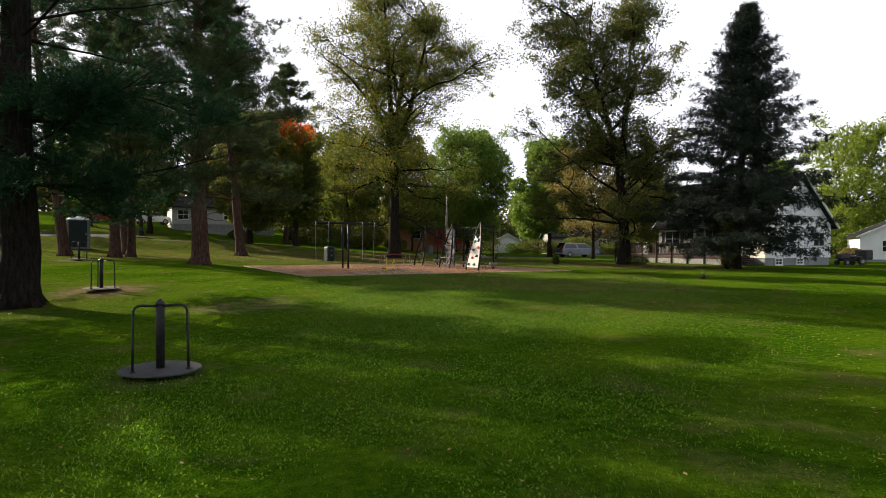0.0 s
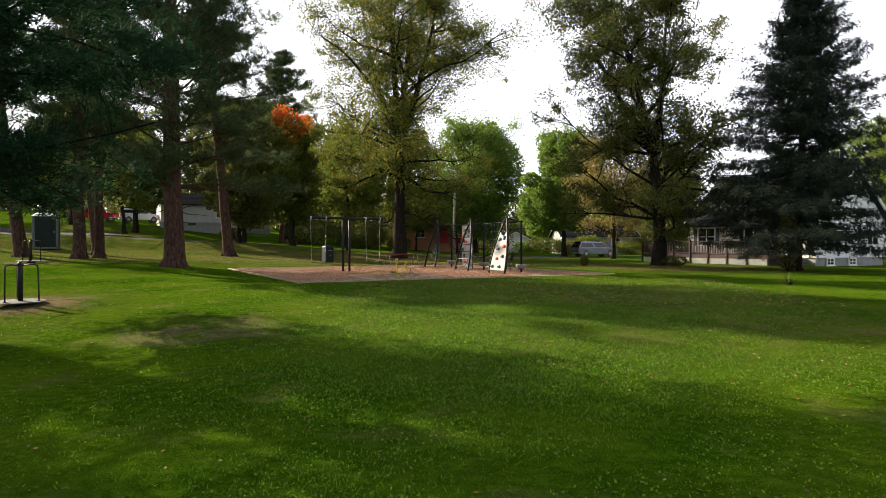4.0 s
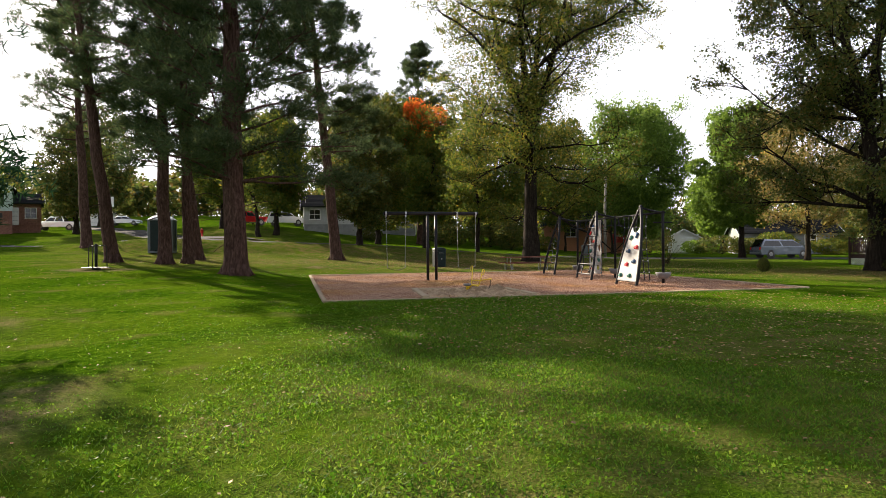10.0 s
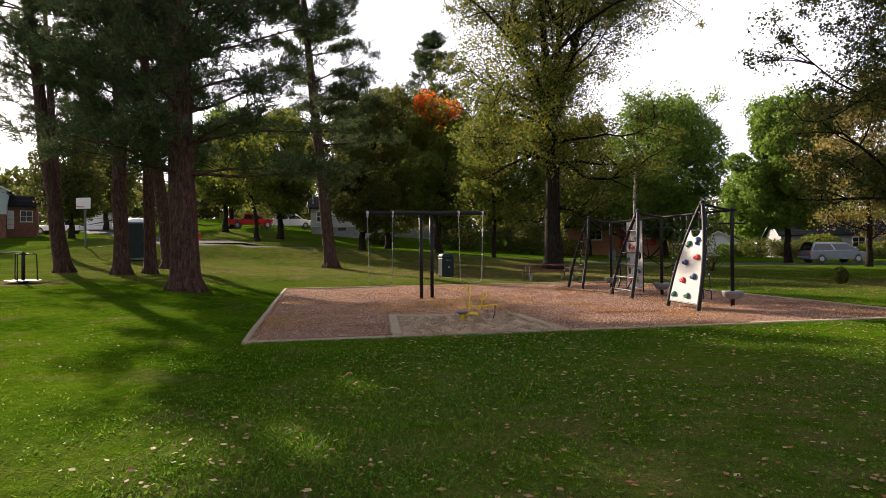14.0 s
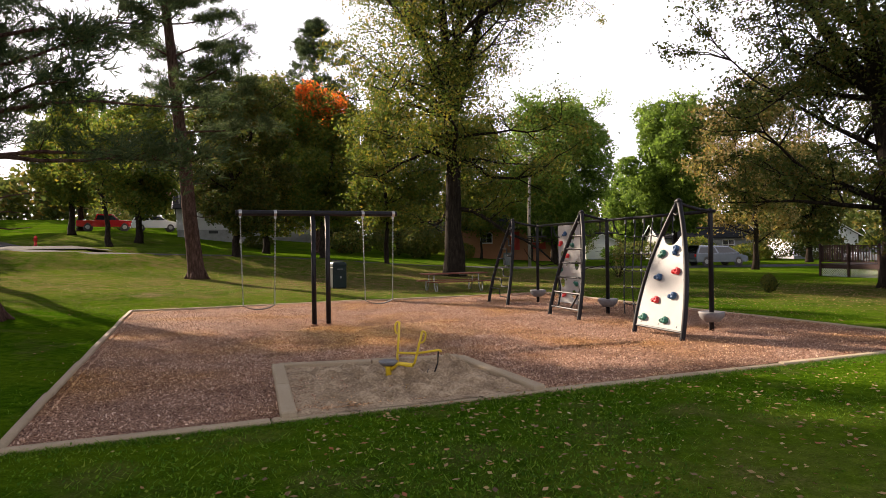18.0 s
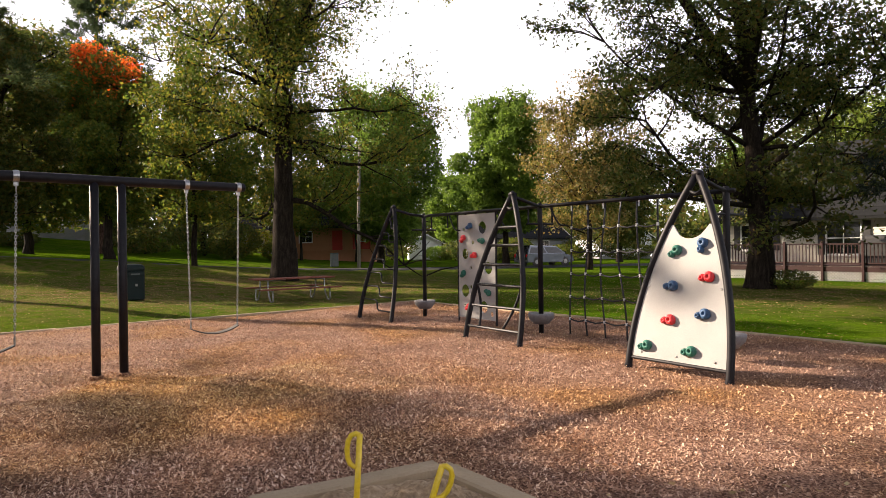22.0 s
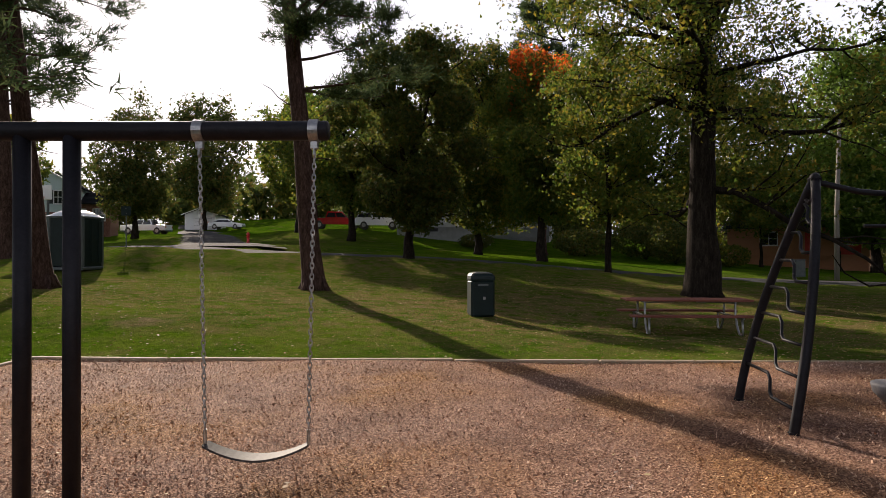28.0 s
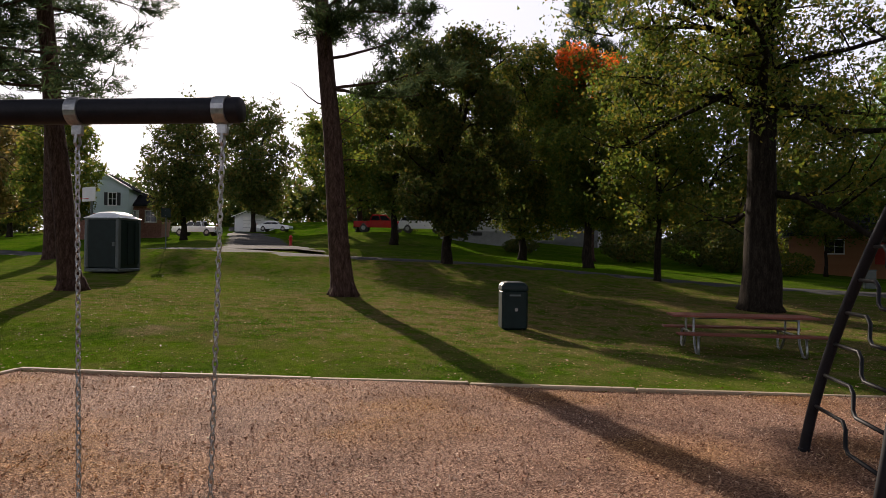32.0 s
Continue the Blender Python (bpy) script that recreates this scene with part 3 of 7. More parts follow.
def leaf_tris(rng, centres, size):
    """A three-cornered leaf at every centre, for trees that stay far off."""
    n = len(centres)
    a, b = rng.normal(size=(n, 3)), rng.normal(size=(n, 3))
    a /= np.linalg.norm(a, axis=1)[:, None]
    b -= a * (a * b).sum(1)[:, None]
    b /= np.linalg.norm(b, axis=1)[:, None]
    s = size * rng.uniform(0.6, 1.35, (n, 1))
    c = np.asarray(centres)
    v = np.stack([c - a * s * 0.5, c + b * s * 0.45 + a * s * 0.1, c + a * s * 0.5 - b * s * 0.25], 1).reshape(-1, 3)
    return v, np.arange(3 * n).reshape(-1, 3)


def needle_tufts(rng, centres, dirs, length, count, spread=0.9, width=0.012):
    """Brushes of thin needles round short shoots."""
    n = len(centres)
    c = np.repeat(np.asarray(centres), count, 0)
    d = np.repeat(np.asarray(dirs), count, 0) + rng.normal(size=(n * count, 3)) * spread
    d /= np.linalg.norm(d, axis=1)[:, None]
    w = rng.normal(size=d.shape)
    w -= d * (d * w).sum(1)[:, None]
    w /= np.linalg.norm(w, axis=1)[:, None]
    L = length * rng.uniform(0.7, 1.2, (len(d), 1))
    c = c + rng.normal(size=c.shape) * length * 0.18
    v = np.stack([c - w * width, c + w * width, c + d * L], 1).reshape(-1, 3)
    return v, np.arange(len(v)).reshape(-1, 3)


def bend(rng, p, d, length, n, wander, lift):
    """A wandering line from p along d."""
    pts, d = [np.array(p, float)], np.array(d, float)
    for i in range(n):
        d = d + rng.normal(size=3) * wander + np.array((0, 0, lift))
        d /= np.linalg.norm(d)
        pts.append(pts[-1] + d * length / n)
    return pts


def lobed_crown(rng, n, height, radius, bole, lobes, lean):
    """Places for leaves on billowing lobes that together make a full rounded crown."""
    cs, rs = [], []
    for i in range(lobes):
        q = (i + rng.uniform(0, 1)) / lobes
        prof = math.sin(math.pi * min(1, 0.12 + 0.80 * q ** 1.15)) ** 0.6
        az = i * 2.4 + rng.uniform(-0.5, 0.5)
        lr = radius * rng.uniform(0.24, 0.42) * (1.05 - 0.35 * q)
        d = max(0.0, radius * prof - lr * 0.8) * rng.uniform(0.55, 1.05)
        z = bole + (height - bole) * (0.05 + 0.93 * q) - lr * 0.35
        cs.append((math.cos(az) * d + lean[0] * q, math.sin(az) * d + lean[1] * q, z))
        rs.append(lr)
    cs, rs = np.array(cs), np.array(rs)
    pick = rng.choice(lobes, size=n, p=rs ** 2 / (rs ** 2).sum())
    d = rng.normal(size=(n, 3))
    d /= np.linalg.norm(d, axis=1)[:, None]
    bump = np.array([1 + 0.34 * noise.noise((a * 2.6 + k * 1.7, b * 2.6, c * 2.6)) for (a, b, c), k in zip(d, pick)])
    return cs[pick] + d * (rs[pick] * bump * rng.uniform(0.25, 1.0, n) ** 0.4)[:, None] * np.array((1, 1, 0.82))


def broadleaf(name, at, height, radius, bole, trunk_r, leaf, leaves, size, seed, label, category="tree", lean=(0, 0), limbs=16, forks=3,
              spread=0.55, bark=None, top=None, group="", shape=0.55, sigma=0.42, sub=9, rise=(0.35, 1.0), blade=None, wander=0.14, lobes=0):
    """A deciduous tree: forked tapering trunk, wandering limbs and boughs, leaves in loose sprays at their ends."""
    rng = np.random.default_rng(seed)
    z0 = ground_z(at[0], at[1]) - 0.08
    t = thing(name, (at[0], at[1], z0), label, category, group)
    g = G()
    bark = bark or BARK_OAK
    lead = []
    tip = np.array((lean[0], lean[1], height * 0.97))
    fork_z = max(bole * 1.15, height * 0.38) if forks > 1 else height * 0.9
    trunk = [np.array((lean[0] * (k * fork_z / height) ** 2.0 + rng.normal() * 0.05, lean[1] * (k * fork_z / height) ** 2.0 + rng.normal() * 0.05, fork_z * k)) for k in np.linspace(0, 1, 8)]
    trunk[0][:2] = 0
    rs = [trunk_r * (1.55 if k == 0 else 1.12 if k < 0.2 else 1 - 0.35 * k) for k in np.linspace(0, 1, 8)]
    trunk.insert(1, trunk[0] + np.array((0, 0, 0.28)))
    rs.insert(1, trunk_r * 1.25)
    g.tube(trunk, rs, 12)
    leaders = []
    for i in range(forks):
        az = 2 * math.pi * (i + rng.uniform(-0.2, 0.2)) / forks
        k = 0 if forks == 1 else radius * 0.42
        end = tip + np.array((math.cos(az) * k, math.sin(az) * k, -rng.uniform(0, 0.12) * height * (forks > 1)))
        a = trunk[-1] if forks > 1 else trunk[-1]
        mid = a * 0.5 + end * 0.5 + np.array((math.cos(az), math.sin(az), 0)) * k * 0.18 + rng.normal(size=3) * 0.25
        line = [a * (1 - s) ** 2 + 2 * mid * s * (1 - s) + end * s * s for s in np.linspace(0, 1, 9)]
        g.tube(line, [trunk_r * 0.62 * (1 - 0.93 * s) + 0.012 for s in np.linspace(0, 1, 9)], 8)
        leaders.append(line)
    sprays, ends = [], []
    allpts = trunk[3:] + [p for l in leaders for p in l]
    for i in range(limbs):
        h = bole + (height * 0.96 - bole) * ((i + rng.uniform(0, 1)) / limbs) ** 1.05
        cand = [p for p in allpts if abs(p[2] - h) < height * 0.09] or [min(allpts, key=lambda p: abs(p[2] - h))]
        p = cand[rng.integers(len(cand))]
        s = (h - bole) / (height - bole)
        r = radius * max(0.16, math.sin(math.pi * min(1, (s * 0.80 + 0.22))) ** shape) * rng.uniform(0.72, 1.12) * (0.78 if lobes else 1.0)
        az = i * 2.4 + rng.uniform(-0.5, 0.5)
        out = np.array((math.cos(az), math.sin(az), rng.uniform(*rise) * (0.35 + 0.9 * s)))
        out /= np.linalg.norm(out)
        line = bend(rng, p, out, r * 1.05, 7, wander, 0.0)
        br = trunk_r * rng.uniform(0.18, 0.34) * (1 - 0.55 * s)
        g.tube(line, [br * (1 - 0.92 * k) + 0.008 for k in np.linspace(0, 1, 8)], 6)
        for j in range(sub):
            k = rng.uniform(0.15, 1.0)
            q = line[min(7, int(k * 7.99))]
            d = out * 0.5 + rng.normal(size=3) * 0.75
            d[2] = abs(d[2]) * 0.7 - 0.12
            d /= np.linalg.norm(d)
            tw = bend(rng, q, d, r * rng.uniform(0.22, 0.42), 3, 0.22, 0.02)
            g.tube(tw, [br * 0.32 * (1 - 0.85 * m) + 0.005 for m in (0, .33, .66, 1)], 4, cap=False)
            sprays += [tw[1] * 0.4 + tw[2] * 0.6, tw[2], tw[3]]
    part("trunk", g, bark, t, smooth=True)
    sprays = np.array(sprays)
    pick = rng.integers(len(sprays), size=leaves)
    clump = rng.uniform(0.35, 1.3, len(sprays))
    pos = sprays[pick] + rng.normal(size=(leaves, 3)) * (sigma * clump[pick])[:, None] * np.array((1, 1, 0.72))
    if lobes:
        # most leaves fill the lobes, the rest follow the twigs and fray the outline
        k = int(leaves * 0.82)
        pos[:k] = lobed_crown(rng, k, height, radius, bole, lobes, lean)
        pos[k:, :2] = pos[k:, :2] * 0.86
    pos = pos[pos[:, 2] > bole * 0.55]
    if top is not None:
        hi = (pos[:, 2] + rng.normal(size=len(pos)) * 1.1 > height * top[1]) & (np.hypot(pos[:, 0] - lean[0], pos[:, 1] - lean[1]) < 2.4) & (rng.uniform(size=len(pos)) < 0.8)
        v, f = leaf_quads(rng, pos[hi], size)
        tagged(cloud("red_crown", v, f, top[0], t), "scarlet and orange autumn top")
        pos = pos[~hi]
    v, f = (blade or leaf_quads)(rng, pos, size)
    cloud("crown", v, f, leaf, t)
    return t


def pine(name, at, height, radius, bole, trunk_r, seed, label, lean=(0, 0), needle=None, whorls=16, tufts=2600, count=8, length=0.26,
         droop=0.0, bark=None, width=0.021, stubs=6, group="pines in the park", side=None, weak=None, heavy=None):
    """A tall pine: straight scaly trunk bare below, dead stubs, tiers of limbs with brushes of needles."""
    rng = np.random.default_rng(seed)
    z0 = ground_z(at[0], at[1]) - 0.08
    t = thing(name, (at[0], at[1], z0), label, "tree", group)
    g = G()
    axis = lambda z: np.array((lean[0] * z / height, lean[1] * z / height, z))
    zs = [0, 0.25, 0.7, *np.linspace(1.6, height, 12)]
    g.tube([axis(z) + rng.normal(size=3) * (0.03 if z > 1 else 0) for z in zs], [trunk_r * (1.45, 1.2, 1.06)[i] if i < 3 else trunk_r * (1 - 0.88 * (z / height) ** 1.2) for i, z in enumerate(zs)], 14)
    for i in range(5):
        a = i * 1.26 + rng.uniform(-.3, .3)
        g.tube([(math.cos(a) * trunk_r * 0.8, math.sin(a) * trunk_r * 0.8, 0.45), (math.cos(a) * trunk_r * 1.35, math.sin(a) * trunk_r * 1.35, 0.12), (math.cos(a) * trunk_r * 2.0, math.sin(a) * trunk_r * 2.0, -0.06)], [trunk_r * 0.34, trunk_r * 0.26, trunk_r * 0.1], 7)
    for i in range(stubs):
        z = rng.uniform(0.35, 1.0) * bole
        az = rng.uniform(0, 6.28)
        g.tube(bend(rng, axis(z), (math.cos(az), math.sin(az), rng.uniform(-0.2, 0.25)), rng.uniform(0.5, 2.2), 4, 0.18, 0.0), [0.03, 0.022, 0.017, 0.012, 0.006], 5)
    cs, ds = [], []
    for w in range(whorls):
        s = (w + rng.uniform(0, 0.8)) / whorls
        z = bole + (height - bole) * s
        r0 = radius * (1 - s) ** 0.6 * (0.55 + 0.45 * math.sin(min(1, s * 3 + 0.35) * 1.57))
        n = rng.integers(3, 6)
        for j in range(n):
            az = j * 6.283 / n + w * 1.1 + rng.uniform(-0.4, 0.4)
            if side is not None and s < side[1] and math.cos(az - side[0]) < -0.2:
                continue
            r = r0 * rng.uniform(0.55, 1.12)
            if weak is not None:
                r *= 1 - weak[1] * max(0.0, math.cos(az - weak[0]))
            d = np.array((math.cos(az), math.sin(az), 0.18 - droop + 0.5 * s))
            line = bend(rng, axis(z), d, r, 6, 0.09, 0.015)
            g.tube(line, [0.055 * (1 - s * 0.6) * (1 - 0.88 * k) + 0.006 for k in np.linspace(0, 1, 7)], 5, cap=False)
            for q in range(7):
                k = rng.uniform(0.3, 1.0)
                p = line[min(6, int(k * 6.99))]
                e = d * 0.6 + rng.normal(size=3) * 0.7
                e[2] = abs(e[2]) * 0.35 - droop * 0.6
                e /= np.linalg.norm(e)
                tw = bend(rng, p, e, r * rng.uniform(0.16, 0.36), 3, 0.2, 0.03)
                g.tube(tw, [0.014, 0.011, 0.008, 0.005], 4, cap=False)
                for m in (1, 2, 3):
                    cs.append(tw[m])
                    ds.append(e + np.array((0, 0, 0.35)))
    part("trunk", g, bark or BARK_PINE, t, smooth=True)
    cs, ds = np.array(cs), np.array(ds)
    share = np.ones(len(cs)) if heavy is None else np.where(cs[:, 2] < heavy[0], heavy[1], 1.0)
    pick = rng.choice(len(cs), size=tufts, p=share / share.sum())
    pos = cs[pick] + rng.normal(size=(tufts, 3)) * np.array((0.17, 0.17, 0.10)) * max(1.0, radius / 4.2)
    v, f = needle_tufts(rng, pos, ds[pick], length, count, 0.75, width)
    cloud("needles", v, f, needle or NEEDLE, t)
    return t


def spruce(name, at, height, radius, trunk_r, seed, label, tufts=9000, low=0.9, count=6, length=0.22, group="", lean=(0, 0), width=0.015):
    """A spruce: a dense ragged cone of drooping boughs."""
    rng = np.random.default_rng(seed)
    z0 = ground_z(at[0], at[1]) - 0.08
    t = thing(name, (at[0], at[1], z0), label, "tree", group)
    g = G()
    g.tube([(0, 0, 0), (0, 0, 0.4), (lean[0] * 0.5, lean[1] * 0.5, height * 0.5), (*lean, height)], [trunk_r * 1.4, trunk_r, trunk_r * 0.6, 0.02], 10)
    cs, ds = [], []
    z = low
    while z < height - 0.15:
        s = (z - low) / (height - low)
        n = int(rng.integers(6, 9))
        for j in range(n):
            az = j * 6.283 / n + z * 2.3 + rng.uniform(-0.35, 0.35)
            r = radius * ((1 - s) ** 0.85) * rng.uniform(0.5, 1.15) + 0.12
            if s < 0.12:
                r *= 0.8 + s
            d = np.array((math.cos(az), math.sin(az), -0.24 + 0.66 * s))
            line = bend(rng, (lean[0] * z / height, lean[1] * z / height, z), d, r, 6, 0.05, 0.035)
            g.tube(line, [0.04 * (1 - s * 0.7) * (1 - 0.85 * k) + 0.004 for k in np.linspace(0, 1, 7)], 4, cap=False)
            for k in np.linspace(0.15, 1.0, max(4, int(r * 5))):
                p = line[min(6, int(k * 6.99))]
                for sg in (-1, 1):
                    e = np.array((-math.sin(az) * sg, math.cos(az) * sg, -0.35)) * 0.75 + d * 0.6
                    q = p + e * r * 0.22 * rng.uniform(0.2, 1.1) * (1.15 - 0.5 * k)
                    cs.append(q + rng.normal(size=3) * 0.06)
                    ds.append(e + np.array((0, 0, -0.25)))
        z += rng.uniform(0.24, 0.42) * (1.1 - 0.45 * s)
    part("trunk", g, BARK_OAK, t, smooth=True)
    cs, ds = np.array(cs), np.array(ds)
    pick = rng.integers(len(cs), size=tufts)
    pos = cs[pick] + rng.normal(size=(tufts, 3)) * np.array((0.13, 0.13, 0.07))
    v, f = needle_tufts(rng, pos, ds[pick], length, count, 0.7, width)
    cloud("needles", v, f, NEEDLE_BLUE, t)
    return t


broadleaf("oak_tree", (-6.5, 51.5), 23.0, 7.3, 4.9, 0.50, LEAF_OAK, 150000, 0.148, 11, "tall oak with thinning yellow-green autumn leaves", limbs=58, forks=4, sub=12, sigma=0.54, shape=0.24, rise=(0.22, 1.4), wander=0.2, blade=leaf_tris)
broadleaf("oak_tree", (11.5, 44.0), 19.0, 6.9, 2.1, 0.42, LEAF_DARK, 118000, 0.155, 23, "leaning oak with dark green and bronze leaves", lean=(-2.4, 0.5), limbs=54, forks=3, sub=11, sigma=0.38, shape=0.40, rise=(0.5, 1.5), wander=0.24, blade=leaf_tris)
spruce("blue_spruce", (16.9, 37.2), 16.3, 5.6, 0.25, 5, "tall dark grey-green spruce on the lawn", tufts=44000, count=4, length=0.22, low=1.8, width=0.02, lean=(0.7, 0.2))
broadleaf("maple_tree", (12.5, 65.0), 11.5, 4.4, 2.6, 0.2, LEAF_TAN, 34000, 0.18, 31, "small round tree with thin tan and orange leaves", limbs=30, forks=3, rise=(0.7, 1.8))
broadleaf("ash_tree", (9.0, 76.0), 14.5, 4.6, 3.6, 0.28, LEAF_GREEN, 60000, 0.27, 41, "full round green ash tree behind the street", limbs=30, forks=3, sub=9, sigma=0.5, shape=0.35, blade=leaf_tris, lobes=34)
broadleaf("ash_tree", (-1.5, 88.0), 18.0, 7.4, 3.5, 0.36, LEAF_GREEN, 72000, 0.30, 43, "broad green ash tree behind the street", limbs=34, forks=3, sub=9, sigma=0.55, shape=0.35, blade=leaf_tris, lobes=44)
broadleaf("maple_tree", (-20.5, 68.5), 14.6, 4.6, 3.6, 0.30, LEAF_MIX, 46000, 0.24, 47, "maple turning scarlet at its top", limbs=26, forks=2, top=(LEAF_RED, 0.86), sigma=0.6, blade=leaf_tris, lobes=26)
broadleaf("maple_tree", (-20.0, 52.8), 10.8, 3.8, 2.3, 0.24, LEAF_DARK, 52000, 0.19, 53, "dark dense maple on the bank beside the street", limbs=26, forks=3, sigma=0.42, shape=0.4, blade=leaf_tris, rise=(0.6, 1.6), lobes=22)
broadleaf("maple_tree", (-26.5, 70.0), 15.5, 5.6, 2.8, 0.27, LEAF_OAK, 52000, 0.24, 59, "green and yellow maple on the grass verge", limbs=28, forks=2, sigma=0.5, blade=leaf_tris, lobes=24)
broadleaf("linden_tree", (-28.2, 90.3), 15.0, 5.5, 3.4, 0.36, LEAF_MIX, 40000, 0.30, 61, "green linden on the bank behind the street", limbs=26, forks=2, sigma=0.6, blade=leaf_tris, lobes=26)
broadleaf("young_maple", (-12.1, 58.0), 10.5, 3.0, 2.6, 0.13, LEAF_MIX, 20000, 0.18, 67, "slender young maple with yellowing leaves", limbs=26, forks=1, rise=(0.6, 1.6))

broadleaf("young_maple", (-9.5, 87.5), 8.0, 3.6, 2.9, 0.14, LEAF_MIX, 12000, 0.26, 71, "low spreading maple before the log house", limbs=20, forks=2, sigma=0.5, blade=leaf_tris)
broadleaf("young_maple", (-4.0, 88.0), 8.5, 3.4, 3.2, 0.14, LEAF_GREEN, 12000, 0.26, 73, "leafy maple shading the log house door", limbs=20, forks=2, sigma=0.5, blade=leaf_tris)

PINE_LABEL = "tall red pine with bare scaly trunk"
pine("red_pine", (-13.2, 29.05), 22, 5.8, 3.5, 0.42, 101, "stout red pine beside the playground", tufts=17500, lean=(-0.3, 0), whorls=25, width=0.018, heavy=(11.0, 1.1))
pine("red_pine", (-16.9, 43.6), 21, 4.2, 6.2, 0.34, 103, "leaning red pine on the lawn near the street", lean=(-1.8, -0.8), tufts=12500, side=(0.98, 0.22), width=0.018, weak=(-2.16, 0.35))
pine("red_pine", (-20.4, 33.2), 20, 3.3, 5.0, 0.30, 107, PINE_LABEL, lean=(-0.6, 0.3), tufts=6500, width=0.018)
pine("red_pine", (-20.1, 34.4), 19, 3.8, 5.0, 0.24, 109, PINE_LABEL, lean=(0.2, -0.6), tufts=7000, width=0.018)
pine("red_pine", (-23.3, 32.9), 21, 3.1, 8.2, 0.31, 113, "red pine leaning from a row on the lawn", lean=(-2.4, -1.0), tufts=5200, width=0.018)
pine("red_pine", (-22.3, 37.7), 21, 3.8, 8.0, 0.30, 127, "red pine leaning beside the portable toilet", lean=(-1.4, -1.6), tufts=7000, width=0.018)
pine("red_pine", (-34.9, 41.7), 19, 3.6, 7.0, 0.34, 131, "red pine far down the lawn", lean=(-1.3, 0), tufts=4200, width=0.02)
pine("white_pine", (-11.1, 13.6), 20, 7.3, 3.1, 0.50, 137, "huge white pine with sweeping dark boughs", needle=NEEDLE_SOFT, tufts=11000, length=0.25, count=9, droop=0.21, whorls=22, heavy=(6.2, 4.6), stubs=2, bark=BARK_SHADED, width=0.016, group="", weak=(1.15, 0.34))
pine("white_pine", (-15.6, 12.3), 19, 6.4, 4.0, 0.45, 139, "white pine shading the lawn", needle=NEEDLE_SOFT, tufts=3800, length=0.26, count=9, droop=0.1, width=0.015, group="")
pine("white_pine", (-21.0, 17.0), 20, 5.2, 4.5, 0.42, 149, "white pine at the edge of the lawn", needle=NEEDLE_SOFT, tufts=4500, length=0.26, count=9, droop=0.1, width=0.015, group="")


# ---- playground bed ----
def z_rot():
    return math.degrees(math.atan2(U[1], U[0]))


PADROT = z_rot()


def bed_height(u, v):
    """Chips lie a little uneven and are kicked out under the swings."""
    z = 0.02 * math.sin(u * 0.9) * math.cos(v * 0.7)
    for x, y in ((-6.93, 29.75), (-4.62, 31.22)):
        a, b = pad_uv(x, y)
        z -= 0.19 * math.exp(-((u - a) / 0.75) ** 2 - ((v - b) / 0.75) ** 2)
        z += 0.08 * math.exp(-((u - a) / 0.9) ** 2 - ((v - b + 1.5) / 0.7) ** 2)
    return z


def build_bed():
    n = 110
    gu, gv = np.meshgrid(np.linspace(-0.035, PADW + 0.035, n), np.linspace(-0.035, PADL + 0.035, n))
    vs = []
    for u, v in zip(gu.ravel(), gv.ravel()):
        x, y = pad_xy(u, v)
        vs.append((x, y, bed_height(u, v) + 0.012 * noise.noise((u * 3, v * 3, 0))))
    i = np.arange(n * n).reshape(n, n)
    f = np.stack([i[:-1, :-1], i[:-1, 1:], i[1:, 1:], i[1:, :-1]], -1).reshape(-1, 4)
    tagged(cloud("wood_chip_bed", vs, f, CHIPBED, smooth=True), "reddish-brown wood chips filling the playground", "wood chips", kind="structure")
    rng = np.random.default_rng(3)
    m = 175000
    u, v = rng.uniform(0.0, PADW, m), rng.uniform(0.0, PADL, m)
    # the open middle, where people walk, is shown closest
    k = rng.uniform(size=m) < 0.45
    u = np.where(k, np.clip(rng.normal(4.2, 2.2, m), 0.1, PADW - 0.1), u)
    v = np.where(k, np.clip(rng.normal(4.6, 2.4, m), 0.1, PADL - 0.1), v)
    z = np.array([bed_height(a, b) for a, b in zip(u, v)])
    x, y = pad_xy(u, v)
    c = np.stack([x, y, z + rng.uniform(0.004, 0.026, m)], -1)
    az = rng.uniform(0, 6.283, m)
    a = np.stack([np.cos(az), np.sin(az), rng.normal(size=m) * 0.65], -1)
    b = np.stack([-np.sin(az), np.cos(az), rng.normal(size=m) * 0.95], -1)
    L, W = rng.uniform(0.005, 0.0145, (m, 1)), rng.uniform(0.002, 0.0052, (m, 1))
    vs = np.stack([c - a * L - b * W, c + a * L - b * W * 0.6, c + a * L * 0.9 + b * W, c - a * L + b * W * 0.8], 1).reshape(-1, 3)
    f = np.arange(4 * m).reshape(-1, 4)
    tagged(cloud("loose_wood_chips", vs, f, CHIP), "loose reddish wood chips", "wood chips", kind="stuff")


build_bed()


def beam_run(parent, a, b, n, w=0.14, h=0.2, z=0.0, mesh=None, name="timber"):
    """Timbers laid end to end from a to b."""
    a, b = Vector((*a, 0)), Vector((*b, 0))
    d = (b - a) / n
    rz = math.degrees(math.atan2(d.y, d.x))
    if mesh is None:
        mesh = G().box((0, 0, 0), (d.length - 0.012, w, h), ch=0.015).mesh(name, TIMBER)
    for i in range(n):
        p = a + d * (i + 0.5)
        o = new(name, mesh)
        o.parent = parent
        o.matrix_world = pose(p.x, p.y, z + random.uniform(-0.005, 0.005), random.uniform(-1, 1), random.uniform(-0.4, 0.4), rz + random.uniform(-0.5, 0.5))
    return mesh


